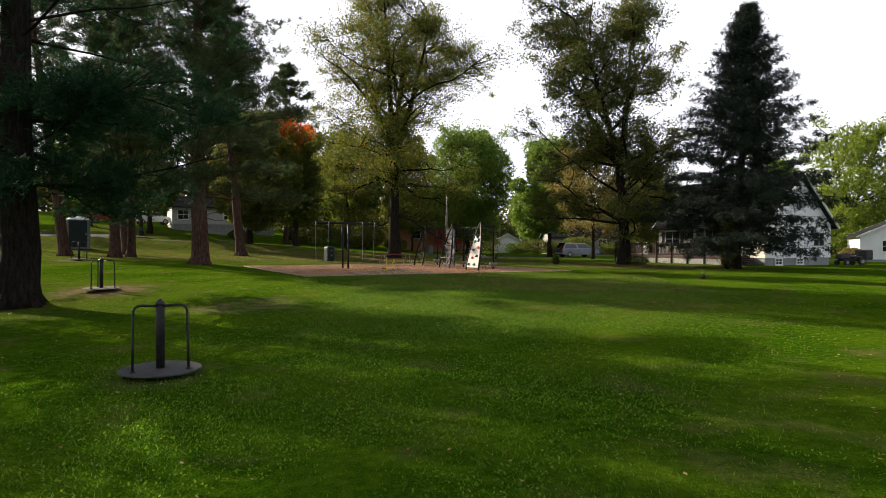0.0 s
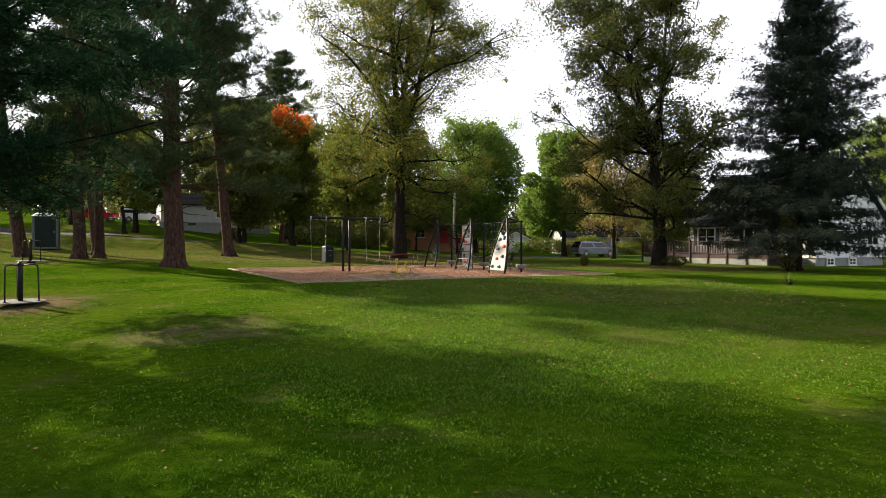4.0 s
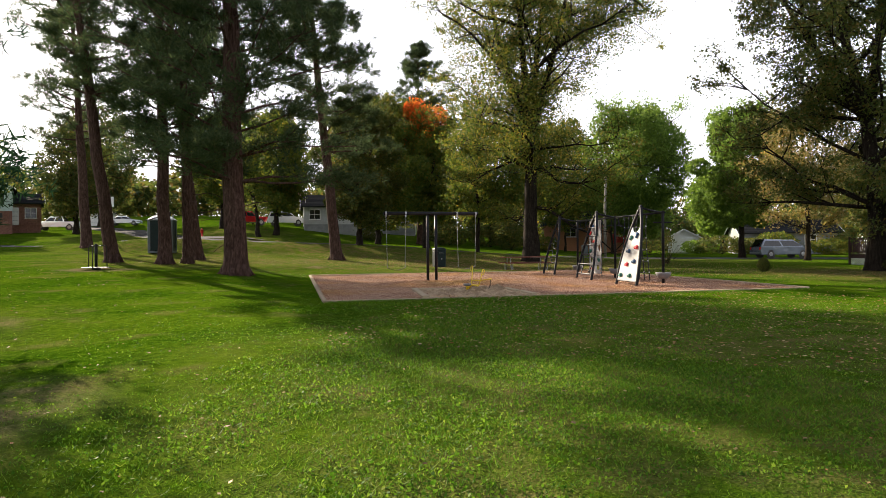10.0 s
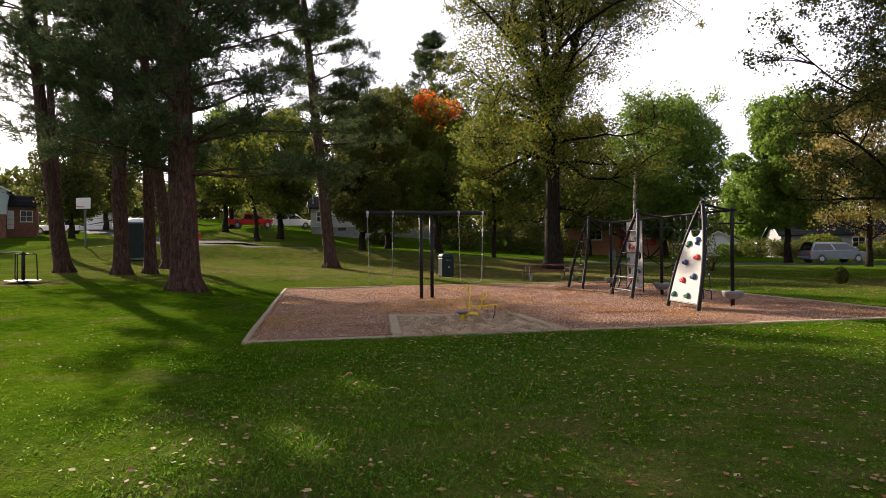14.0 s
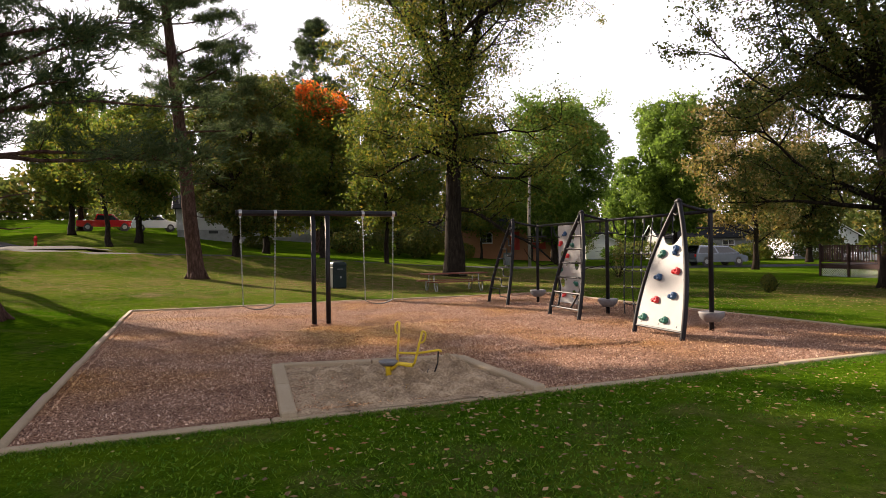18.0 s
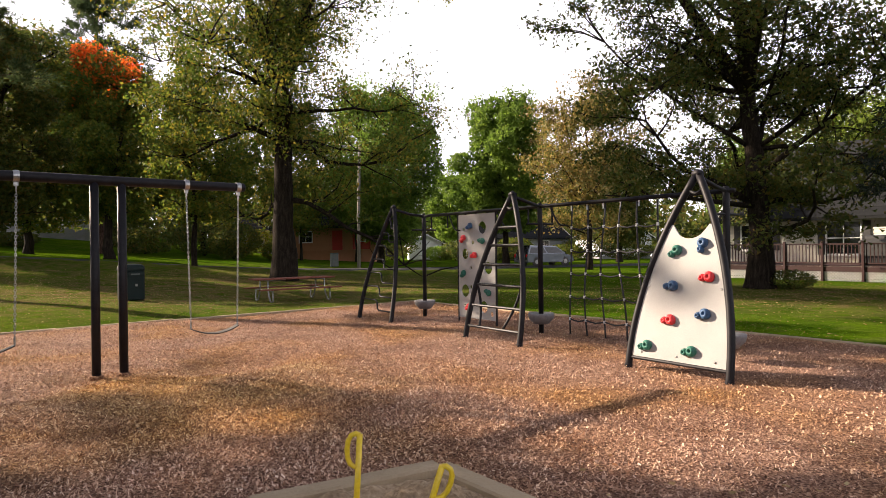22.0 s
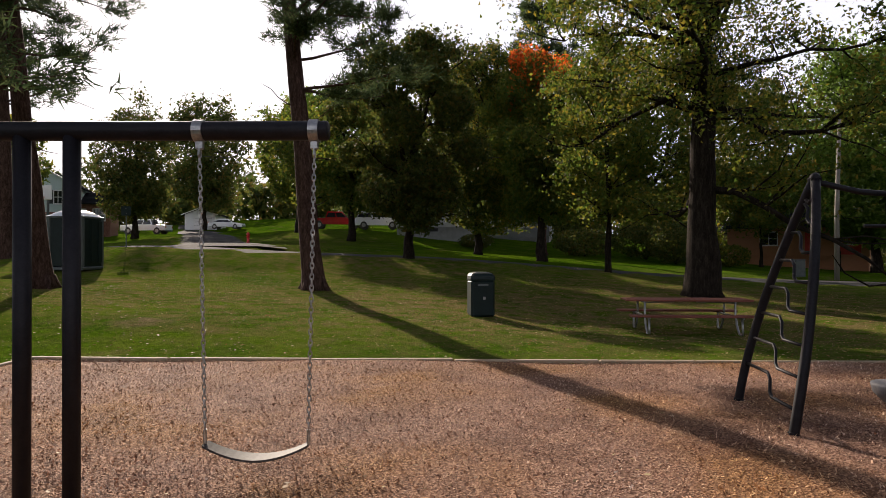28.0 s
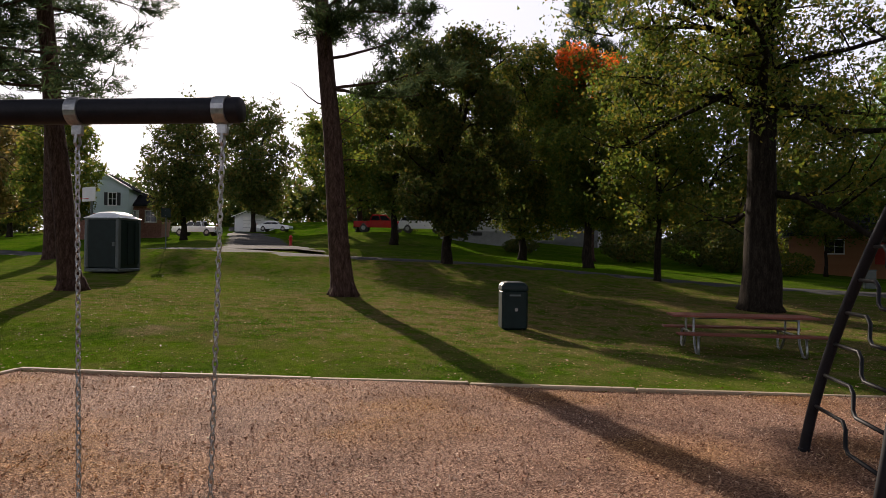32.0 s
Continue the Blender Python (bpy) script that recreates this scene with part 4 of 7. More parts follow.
border = tagged(new("pad_border"), "low weathered timber edging round the playground", "edging", kind="structure")
cn = [pad_xy(-0.07, -0.07), pad_xy(PADW + 0.07, -0.07), pad_xy(PADW + 0.07, PADL + 0.07), pad_xy(-0.07, PADL + 0.07)]
for i, (a, b) in enumerate(zip(cn, cn[1:] + cn[:1])):
    # the edge towards the open lawn has sunk into the turf
    beam_run(border, a, b, 6, w=0.12 if i == 0 else 0.1, h=0.14, z=-0.052 if i == 0 else -0.038)


# ---- swings ----
def chain_mesh(length, name="chain"):
    g = G()
    pitch, k = 0.034, 0
    n = int(length / pitch)
    for i in range(n):
        z = -i * pitch
        w, hgt = 0.0115, 0.024
        ring = [(math.cos(a) * w, math.sin(a) * hgt) for a in np.linspace(0, 2 * math.pi, 8, endpoint=False)]
        pts = [((p, 0, z - hgt * 0.7 + q) if i % 2 else (0, p, z - hgt * 0.7 + q)) for p, q in ring]
        g.tube(pts + pts[:1], 0.0042, 4, cap=False)
    return g


def swing_set():
    c = (-5.87, 30.53)
    t = thing("swing_set", (*c, 0), "black steel two-post swing set with two belt swings", "swing set", rz=33.5)
    H = 2.42
    part("beam", G().tube([(-1.75, 0, H), (-1.74, 0, H), (1.74, 0, H), (1.75, 0, H)], [0.052, 0.06, 0.06, 0.052], 20), BLACK_STEEL, t, smooth=True)
    for x in (-0.155, 0.155):
        part("post", G().tube([(x, 0, -0.15), (x, 0, H - 0.02)], 0.052, 16), BLACK_STEEL, t, smooth=True)
        part("footing", G().lathe([(0.02, 0.035), (0.085, 0.03), (0.09, -0.05)], 14, (x, 0, -0.005)), CHIPBED, t)
    for sx in (-1.305, 1.305):
        seat_w = 0.32
        for k in (-1, 1):
            x = sx + k * 0.355
            g = G().tube([(x - 0.03, 0, H), (x + 0.03, 0, H)], 0.069, 18)
            g.box((x, 0, H - 0.085), (0.05, 0.03, 0.06), ch=0.006)
            hang = part("hanger", g, GALV, t, "galvanized clamp hanger")
            sh = G().tube([(x, -0.012, H - 0.11), (x, -0.02, H - 0.15), (x, 0, H - 0.175), (x, 0.02, H - 0.15), (x, 0.012, H - 0.11)], 0.007, 6)
            part("shackle", sh, GALV, hang)
            g = chain_mesh(1.68)
            # chains converge on the seat ends
            dx = k * (seat_w - 0.355)
            vs = [(x + vx + dx * (-vz / 1.68), vy, H - 0.17 + vz) for vx, vy, vz in g.v]
            g.v = vs
            part("chain", g, GALV, t, "galvanized chain")
            part("seat_clip", G().tube([(x + dx, 0, H - 1.84), (x + dx, 0, H - 1.93)], 0.012, 8), GALV, t)
        z = H - 1.93
        pts = [(sx + seat_w * s, 0, z - 0.085 * (1 - s * s)) for s in np.linspace(-1, 1, 15)]
        g, vs, fs = G(), [], []
        for i, (px, py, pz) in enumerate(pts):
            hw = 0.075 * (0.72 + 0.28 * (1 - abs(i - 7) / 7)) 
            for dy, dz in ((-hw, 0.006), (hw, 0.006), (hw, -0.008), (-hw, -0.008)):
                vs.append((px, dy, pz + dz))
        for i in range(len(pts) - 1):
            for q in range(4):
                r = (q + 1) % 4
                fs.append((4 * i + q, 4 * i + r, 4 * i + 4 + r, 4 * i + 4 + q))
        fs += [(3, 2, 1, 0), tuple(4 * 14 + q for q in range(4))]
        g.add(vs, fs)
        part("belt_seat", g, RUBBER, t, "worn black rubber belt seat", smooth=False)
    return t


swing_set()


# ---- climbing frame ----
def hold_mesh(name, material, seed):
    """A knobbly two-lobed climbing hold standing out from a panel along +z."""
    rng = random.Random(seed)
    g = G()
    for x, y, r in ((-0.055, 0.0, 0.042), (0.03, 0.012, 0.062)):
        prof = [(r * 1.0, 0.0), (r * 1.08, 0.02), (r * 0.95, 0.045), (r * 0.6, 0.066), (r * 0.34, 0.066), (r * 0.3, 0.03), (0.004, 0.03)]
        o = len(g.v)
        g.lathe(prof, 12, (x, y, 0))
        for i in range(o, len(g.v)):
            vx, vy, vz = g.v[i]
            k = 1 + 0.16 * noise.noise((vx * 22 + seed, vy * 22, vz * 22))
            g.v[i] = (x + (vx - x) * k, y + (vy - y) * k, vz * k)
    return g.mesh(name, material, True)


HOLDS = {"r": hold_mesh("hold", HOLD_RED, 1), "b": hold_mesh("hold", HOLD_BLUE, 2), "g": hold_mesh("hold", HOLD_GREEN, 3)}


def side_curve(s, side):
    """One bowed leg of a sail: s from foot to apex; x across, y up along the lean."""
    x = side * (0.64 * (1 - s) ** 0.62 + 0.10 * math.sin(math.pi * s) * (1 - s) ** 0.3)
    return x * (1 - 0.02 * s) + side * 0.03 * (1 - s), s


def climber():
    t = thing("climbing_frame", (*(0.94, 29.42), 0), "black tube climbing frame with sails, panels and net", "climbing frame", rz=28.7)
    # in local terms x runs from the sails' feet to the posts, y along the row
    rows_y, step, apex_x, H = (0.0, 3.43, 7.31), 3.60, 0.50, 2.40
    post_y, PX = (0.1, 3.6, 7.31), 1.29
    def sail_pt(k, w, z):
        """On sail k: w across, z up; the sail leans back as it climbs."""
        return (apex_x * (max(z, 0) / H) ** 1.1, rows_y[k] + w, z)
    def half_width(z):
        s = min(1.0, max(0.0, z) / H)
        return 0.665 * (1 - s ** 2.0) + 0.018
    for k in range(3):
        for sd in (-1, 1):
            zs = [-0.1] + [H * s for s in np.linspace(0.0, 1, 18)]
            leg = part("sail_leg", G().tube([sail_pt(k, sd * half_width(z), z) if z >= 0 else sail_pt(k, sd * half_width(0), z) for z in zs], 0.046, 12), BLACK_STEEL, t, smooth=True)
            part("foot_cap", G().lathe([(0.052, 0), (0.05, 0.03), (0.045, 0.034)], 12, sail_pt(k, sd * half_width(0), 0.0)), BLACK_STEEL, leg)
        part("apex_joint", G().tube([sail_pt(k, -0.05, H - 0.01), sail_pt(k, 0, H + 0.025), sail_pt(k, 0.05, H - 0.01)], 0.05, 10), BLACK_STEEL, t, smooth=True)
        part("crossbar", G().tube([sail_pt(k, -half_width(2.22), 2.22), sail_pt(k, 0, 2.16), sail_pt(k, half_width(2.22), 2.22)], 0.02, 8), BLACK_STEEL, t, smooth=True)
        # the arm from the apex to the post behind
        part("brace", G().tube([(apex_x, rows_y[k], H - 0.02), (0.95, rows_y[k] + 0.05, H - 0.12), (1.28, post_y[k], 2.24)], 0.03, 8), BLACK_STEEL, t, smooth=True)
        px, py = PX, post_y[k]
        post = part("post", G().tube([(px, py, -0.1), (px, py, 2.26), (px, py, 2.30)], [0.045, 0.045, 0.03], 14), BLACK_STEEL, t, smooth=True)
        part("grip_ring", G().tube([(px - 0.32, py, 1.93), (px + 0.32, py, 1.93)], 0.018, 8), BLACK_STEEL, post)
        pod = part("step_pod", G().lathe([(0.05, 0.16), (0.13, 0.17), (0.215, 0.26), (0.235, 0.33), (0.232, 0.355), (0.2, 0.36), (0.14, 0.345), (0.05, 0.345)], 22, (px, py, 0.0)), GREY_POD, t, "grey bowl-shaped step", smooth=True)
    # overhead pipe
    z = 2.24
    part("overhead_pipe", G().tube([(PX, -0.02, z), (PX, 3.6, z), (PX, 7.4, z)], 0.032, 12), BLACK_STEEL, t, smooth=True)
    for y in (3.3, 3.9, 6.4, 7.0):
        part("hanger_loop", G().tube([(PX, y, z), (PX, y, z - 0.3)], 0.016, 8), BLACK_STEEL, t)
    # front sail: solid panel with holds
    k = 0
    ang = math.atan2(apex_x, H)
    zz = np.linspace(0.14, 1.78, 14)
    def panel_point(w, z, off=0.0):
        p = Vector(sail_pt(0, w, z))
        return p + Vector((-math.cos(ang), 0, math.sin(ang))) * off
    # a fan of strips keeps the panel bowed like its legs
    g = G()
    rows = 14
    for o in (0.012, -0.012):
        base = len(g.v)
        for z in zz:
            hw = half_width(z) - 0.02
            for s in np.linspace(-1, 1, 13):
                zt = z
                if z > 1.46:
                    cap = 1.78 - 0.17 * max(0, 1 - (s / 0.72) ** 2) ** 0.5 if abs(s) < 0.72 else 1.78
                    zt = 1.46 + (z - 1.46) * (cap - 1.46) / 0.32
                g.v.append(tuple(panel_point(s * hw, zt, o)))
        for i in range(rows - 1):
            for j in range(12):
                q = base + i * 13 + j
                f = (q, q + 1, q + 14, q + 13)
                g.f.append(f if o > 0 else f[::-1])
    m2 = rows * 13
    edge = [j for j in range(13)] + [13 * i + 12 for i in range(1, rows)] + [13 * (rows - 1) + j for j in range(11, -1, -1)] + [13 * i for i in range(rows - 2, 0, -1)]
    for a, b in zip(edge, edge[1:] + edge[:1]):
        g.f.append((a, m2 + a, m2 + b, b))
    panel = part("sail_panel", g, BOARD, t, "pale grey climbing panel in a sail shape", smooth=False)
    part("bottom_bar", G().tube([sail_pt(0, -half_width(0.12), 0.12), sail_pt(0, half_width(0.12), 0.12)], 0.022, 8), BLACK_STEEL, t)
    tilt = Matrix(((0, math.sin(ang), -math.cos(ang), 0), (-1, 0, 0, 0), (0, math.cos(ang), math.sin(ang), 0), (0, 0, 0, 1)))
    def holdat(key, w, z, rot, parent, sc=1.0, at=None, base=None):
        o = new("hold", HOLDS[key])
        o.parent = parent
        p = panel_point(w, z, 0.012) if at is None else at
        o.matrix_local = Matrix.Translation(p) @ (tilt if base is None else base) @ Matrix.Rotation(radians(rot), 4, 'Z') @ Matrix.Diagonal((sc, sc, sc, 1))
        return o
    for key, w, z, r in (("g", 0.16, 1.44, 30), ("b", -0.20, 1.52, 70), ("r", -0.30, 1.14, 0), ("b", 0.17, 1.02, 0), ("b", -0.30, 0.71, 10), ("r", 0.15, 0.61, 0), ("g", 0.44, 0.27, 10), ("g", -0.17, 0.27, 5)):
        holdat(key, w, z, r, panel)
    for w, z in ((0.49, 1.02), (-0.49, 1.02), (0.3, 1.73), (-0.3, 1.73), (0.5, 0.2), (-0.5, 0.2), (0.0, 0.2)):
        b = part("bolt", G().lathe([(0.014, 0), (0.014, 0.006), (0.008, 0.01)], 8), GALV, panel)
        b.matrix_local = Matrix.Translation(panel_point(w, z, 0.012)) @ tilt
    # middle sail: straight rungs with a curved side rail
    for z in (0.20, 0.55, 0.90, 1.24, 1.56, 1.86):
        part("rung", G().tube([sail_pt(1, -half_width(z), z), sail_pt(1, half_width(z), z)], 0.023, 8), BLACK_STEEL, t)
    # two rails bow inwards from the legs to the lowest rung
    for sd, z1, foot in ((-1, 1.30, 0.24), (1, 0.95, 0.34)):
        arc = []
        for q in np.linspace(0, 1, 12):
            z = 0.2 + (z1 - 0.2) * q
            w = foot + (half_width(z1) - foot) * math.sin(q * math.pi / 2) ** 0.9
            p = sail_pt(1, sd * w, z)
            arc.append((p[0] + 0.10 * math.sin(math.pi * q), p[1], p[2]))
        part("curved_rail", G().tube(arc, 0.022, 8), BLACK_STEEL, t, smooth=True)
    for y0, y1 in ((6.35, 6.05), (4.78, 4.45), (3.35, 3.05)):
        hook = [(PX, y0 + (y1 - y0) * q, 2.22 - 0.34 * math.sin(q * math.pi / 2)) if q < 1 else (PX, y1 - (y0 - y1) * 0.35, 1.88) for q in np.linspace(0, 1, 8)]
        part("hand_loop", G().tube(hook, 0.016, 8), BLACK_STEEL, t, smooth=True)
    # far sail: staggered rungs with stepped links
    for i, z in enumerate(np.linspace(0.22, 1.95, 7)):
        hw = half_width(z)
        pts = [sail_pt(2, -hw, z), sail_pt(2, -0.12, z), sail_pt(2, -0.05, z + 0.04), sail_pt(2, 0.0, z + 0.16), sail_pt(2, 0.08, z + 0.21), sail_pt(2, half_width(z + 0.21), z + 0.21)]
        part("stepped_rung", G().tube(pts, 0.017, 8), BLACK_STEEL, t, smooth=True)
    # hanging wall panel with holes between the second and third posts
    yc, hw, z0, z1 = 5.43, 0.585, 0.10, 2.20
    holes = [(-0.19, 1.92, 0.125), (0.41, 1.90, 0.035), (0.12, 1.63, 0.045), (0.37, 1.395, 0.11), (-0.37, 1.12, 0.12), (0.38, 0.645, 0.13), (0.17, 1.117, 0.035), (0.19, 0.728, 0.04), (-0.22, 0.35, 0.12), (-0.467, 0.22, 0.05), (0.40, 0.34, 0.035)]
    bm = bmesh.new()
    outer = [(-hw, z0), (hw, z0), (hw, z1), (-hw, z1)]
    loops = [outer] + [[(x + r * math.cos(a), z + r * math.sin(a)) for a in np.linspace(0, 2 * math.pi, 18, endpoint=False)] for x, z, r in holes]
    edges = []
    for lp in loops:
        vv = [bm.verts.new((PX, yc + x, z)) for x, z in lp]
        edges += [bm.edges.new((vv[i], vv[(i + 1) % len(vv)])) for i in range(len(vv))]
    fill = bmesh.ops.triangle_fill(bm, edges=edges, use_beauty=True)
    ext = bmesh.ops.extrude_face_region(bm, geom=list(bm.faces))
    bmesh.ops.translate(bm, vec=(0.022, 0, 0), verts=[e for e in ext["geom"] if isinstance(e, bmesh.types.BMVert)])
    bmesh.ops.recalc_face_normals(bm, faces=bm.faces)
    me = bpy.data.meshes.new("wall_panel")
    bm.to_mesh(me)
    bm.free()
    me.materials.append(BOARD)
    wall = tagged(new("wall_panel", me), "grey climbing panel cut with round holes")
    wall.parent = t
    for s in (-1, 1):
        part("panel_post", G().tube([(PX + 0.01, yc + s * (hw + 0.02), 0.0), (PX + 0.01, yc + s * (hw + 0.02), 2.24)], 0.02, 8), BLACK_STEEL, t)
    for i, s in enumerate((-0.35, 0, 0.35)):
        part("panel_clip", G().box((PX + 0.01, yc + s, 2.215), (0.05, 0.05, 0.04), ch=0.008), WORN_STEEL, t)
    face = Matrix(((0, 0, -1, 0), (-1, 0, 0, 0), (0, 1, 0, 0), (0, 0, 0, 1)))
    for key, w, z in (("b", 0.19, 1.95), ("r", 0.41, 1.70), ("g", -0.19, 1.65), ("r", 0.06, 1.36), ("g", 0.41, 0.98), ("g", -0.37, 0.64), ("r", 0.25, 0.31)):
        holdat(key, 0, 0, w * 90, wall, 0.95, at=Vector((PX - 0.005, yc + w, z)), base=face)
    # cargo net between the first and second posts
    ys = np.linspace(1.15, 2.85, 6)
    rng = random.Random(8)
    def rope(y, z):
        return (PX + 0.05 * math.sin(z * 2.1 + y), y + 0.025 * math.sin(z * 3 + y * 5) + (0.06 * (1.2 - z) if z < 1.2 else 0) * (-1 if y < 2 else 0.6), z)
    for y in ys:
        part("net_rope", G().tube([rope(y, z) for z in np.linspace(0.06, 2.2, 14)], 0.015, 6), ROPE, t, smooth=True)
        part("rope_fitting", G().tube([(PX, y, 2.21), (PX, y, 2.12)], 0.011, 8), PALE_PLASTIC, t)
    for zi, z in enumerate((0.32, 0.70, 1.08, 1.46, 1.84)):
        for a, b in zip(ys, ys[1:]):
            p, q = Vector(rope(a, z)), Vector(rope(b, z + 0.0))
            part("net_cross_rope", G().tube([p, p.lerp(q, 0.25) + Vector((0, 0, -0.022)), p.lerp(q, 0.5) + Vector((0, 0, -0.035)), p.lerp(q, 0.75) + Vector((0, 0, -0.022)), q], 0.013, 5), ROPE, t)
        for y in ys:
            part("net_clamp", G().tube([Vector(rope(y, z)) + Vector((0, 0, -0.022)), Vector(rope(y, z)) + Vector((0, 0, 0.022))], 0.019, 7), PALE_PLASTIC, t)
    return t


climber()


# ---- sand corner and digger ----
def sandbox():
    a, b, c, d = pad_xy(2.30, -0.10), pad_xy(2.55, 2.65), pad_xy(5.05, 2.15), pad_xy(5.05, -0.10)
    t = tagged(new("sandbox_border"), "pale weathered timber edging of the sand corner", "edging", kind="structure")
    for p, q, n in ((a, b, 2), (b, c, 2), (c, d, 2)):
        beam_run(t, p, q, n, w=0.16, h=0.14, z=0.005)
    g = 80
    vs = []
    for j in np.linspace(0, 1, g):
        for i in np.linspace(0, 1, g):
            l = np.array(a) * (1 - j) + np.array(b) * j
            r = np.array(d) * (1 - j) + np.array(c) * j
            x, y = l * (1 - i) + r * i
            e = min(i, 1 - i, j, 1 - j)
            z = 0.03 + 0.10 * math.exp(-((i - 0.68) / 0.26) ** 2 - ((j - 0.62) / 0.3) ** 2) + 0.075 * noise.noise((x * 2.6, y * 2.6, 1)) + 0.095 * noise.noise((x * 6.0, y * 6.0, 4)) + 0.05 * noise.noise((x * 13, y * 13, 7))
            z = 0.024 + (z - 0.024) * min(1.0, e / 0.11)
            vs.append((x, y, max(z, 0.020)))
    k = np.arange(g * g).reshape(g, g)
    f = np.stack([k[:-1, :-1], k[:-1, 1:], k[1:, 1:], k[1:, :-1]], -1).reshape(-1, 4)
    tagged(cloud("sand", vs, f, SAND, smooth=True), "damp trampled play sand", "sand", kind="stuff")


sandbox()


def digger():
    t = thing("sand_digger", (-2.83, 24.98, 0.03), "yellow steel ride-on sand digger with black seat", "sand digger", rz=-6)
    t.scale = (0.87, 0.87, 0.87)
    part("pedestal", G().lathe([(0.042, -0.02), (0.042, 0.15), (0.06, 0.17), (0.06, 0.2)], 14), YELLOW, t, smooth=True)
    part("seat", G().lathe([(0.05, 0.19), (0.09, 0.195), (0.125, 0.225), (0.14, 0.25), (0.13, 0.26), (0.08, 0.238), (0.02, 0.234)], 20), GREY_POD, t, "dark grey bowl seat", smooth=True)
    part("boom", G().tube([(0.04, 0, 0.14), (0.14, 0.02, 0.22), (0.36, 0.0, 0.205)], 0.03, 10), YELLOW, t, smooth=True)
    def d_loop(e, d, turn):
        """A rounded D of pipe beside the top of a lever: e its lower end, d up along the lever, turn the side it bows to."""
        e, d, s = Vector(e), Vector(d).normalized(), Vector(turn)
        prof = [(0, 0), (0.02, -0.012), (0.045, 0.004), (0.06, 0.035), (0.064, 0.08), (0.06, 0.12), (0.045, 0.148), (0.02, 0.158), (0, 0.15)]
        return [e + s * x + d * y for x, y in prof]
    levers = (([(0.10, 0.10, 0.23), (0.095, 0.11, 0.32), (0.11, 0.12, 0.52), (0.125, 0.13, 0.79)], (-0.95, 0, 0.05)),
              ([(0.36, 0.0, 0.205), (0.40, -0.02, 0.25), (0.44, -0.05, 0.36), (0.49, -0.08, 0.52), (0.545, -0.10, 0.70)], (0.95, 0, -0.25)))
    for pts, turn in levers:
        lever = part("lever", G().tube(pts, 0.016, 9), YELLOW, t, smooth=True)
        top, low = Vector(pts[-1]), Vector(pts[-2])
        d = (top - low).normalized()
        part("grip_loop", G().tube(d_loop(top - d * 0.155, d, turn), 0.014, 8), YELLOW, lever, smooth=True)
    part("linkage", G().tube([(0.10, 0.11, 0.355), (0.40, 0.10, 0.36), (0.70, 0.12, 0.41), (0.735, 0.12, 0.405), (0.74, 0.12, 0.385)], 0.017, 9), YELLOW, t, smooth=True)
    part("scoop_arm", G().tube([(0.70, 0.12, 0.39), (0.68, 0.15, 0.22), (0.63, 0.16, 0.10)], 0.010, 8), WORN_STEEL, t)
    scoop = [(0.08 * math.cos(q), 0.10 * math.sin(q)) for q in np.linspace(math.pi, 2 * math.pi, 9)] + [(0.07 * math.cos(q), 0.088 * math.sin(q)) for q in np.linspace(2 * math.pi, math.pi, 9)]
    part("scoop", G().slab(scoop, pose(0.60, 0.17, 0.085, 100, 25, 15), 0.12), WORN_STEEL, t, "dark steel digging scoop")


digger()


# ---- merry-go-rounds ----
def merry(at, rz, label, tilt=0.0):
    z = ground_z(*at) + 0.06
    t = thing("merry_go_round", (*at, z), label, "merry-go-round", "merry-go-rounds on the lawn", rz=rz)
    t.matrix_world = pose(*at, z, tilt, tilt * 0.6, rz)
    part("platform", G().lathe([(0.02, -0.01), (0.52, 0.016), (0.53, 0.022), (0.53, 0.034), (0.52, 0.04), (0.02, 0.045)], 40), PLATE, t, "grey tread-plate disc")
    part("bearing", G().lathe([(0.10, -0.08), (0.16, -0.08), (0.16, 0.012), (0.10, 0.014)], 24), WORN_STEEL, t)
    part("pole", G().tube([(0, 0, 0.03), (0, 0, 0.92), (0, 0, 0.945)], [0.057, 0.057, 0.03], 16), WORN_STEEL, t, smooth=True)
    part("cap", G().lathe([(0.062, 0.90), (0.064, 0.925), (0.045, 0.955), (0.02, 0.975), (0.02, 0.99)], 14), WORN_STEEL, t, smooth=True)
    for k in range(3):
        a = radians(120 * k + 20)
        c, s = math.cos(a), math.sin(a)
        prof = [(0.05, 0.89), (0.25, 0.915), (0.32, 0.91), (0.36, 0.885), (0.38, 0.84), (0.39, 0.4), (0.395, 0.035)]
        part("handrail", G().tube([(c * r, s * r, h) for r, h in prof], 0.018, 9), WORN_STEEL, t, smooth=True)
        part("rail_plate", G().lathe([(0.04, 0.044), (0.038, 0.056), (0.022, 0.058)], 10, (c * 0.395, s * 0.395, 0)), WORN_STEEL, t)
    return t


merry((-2.53, 5.31), -20, "worn black merry-go-round with grey steel plate disc on the grass", 1.0)
merry((-10.45, 16.34), -3, "worn black merry-go-round on a bare patch of lawn", 1.5)
merry((-19.4, 28.4), 40, "worn black merry-go-round near the pines", 0.8)


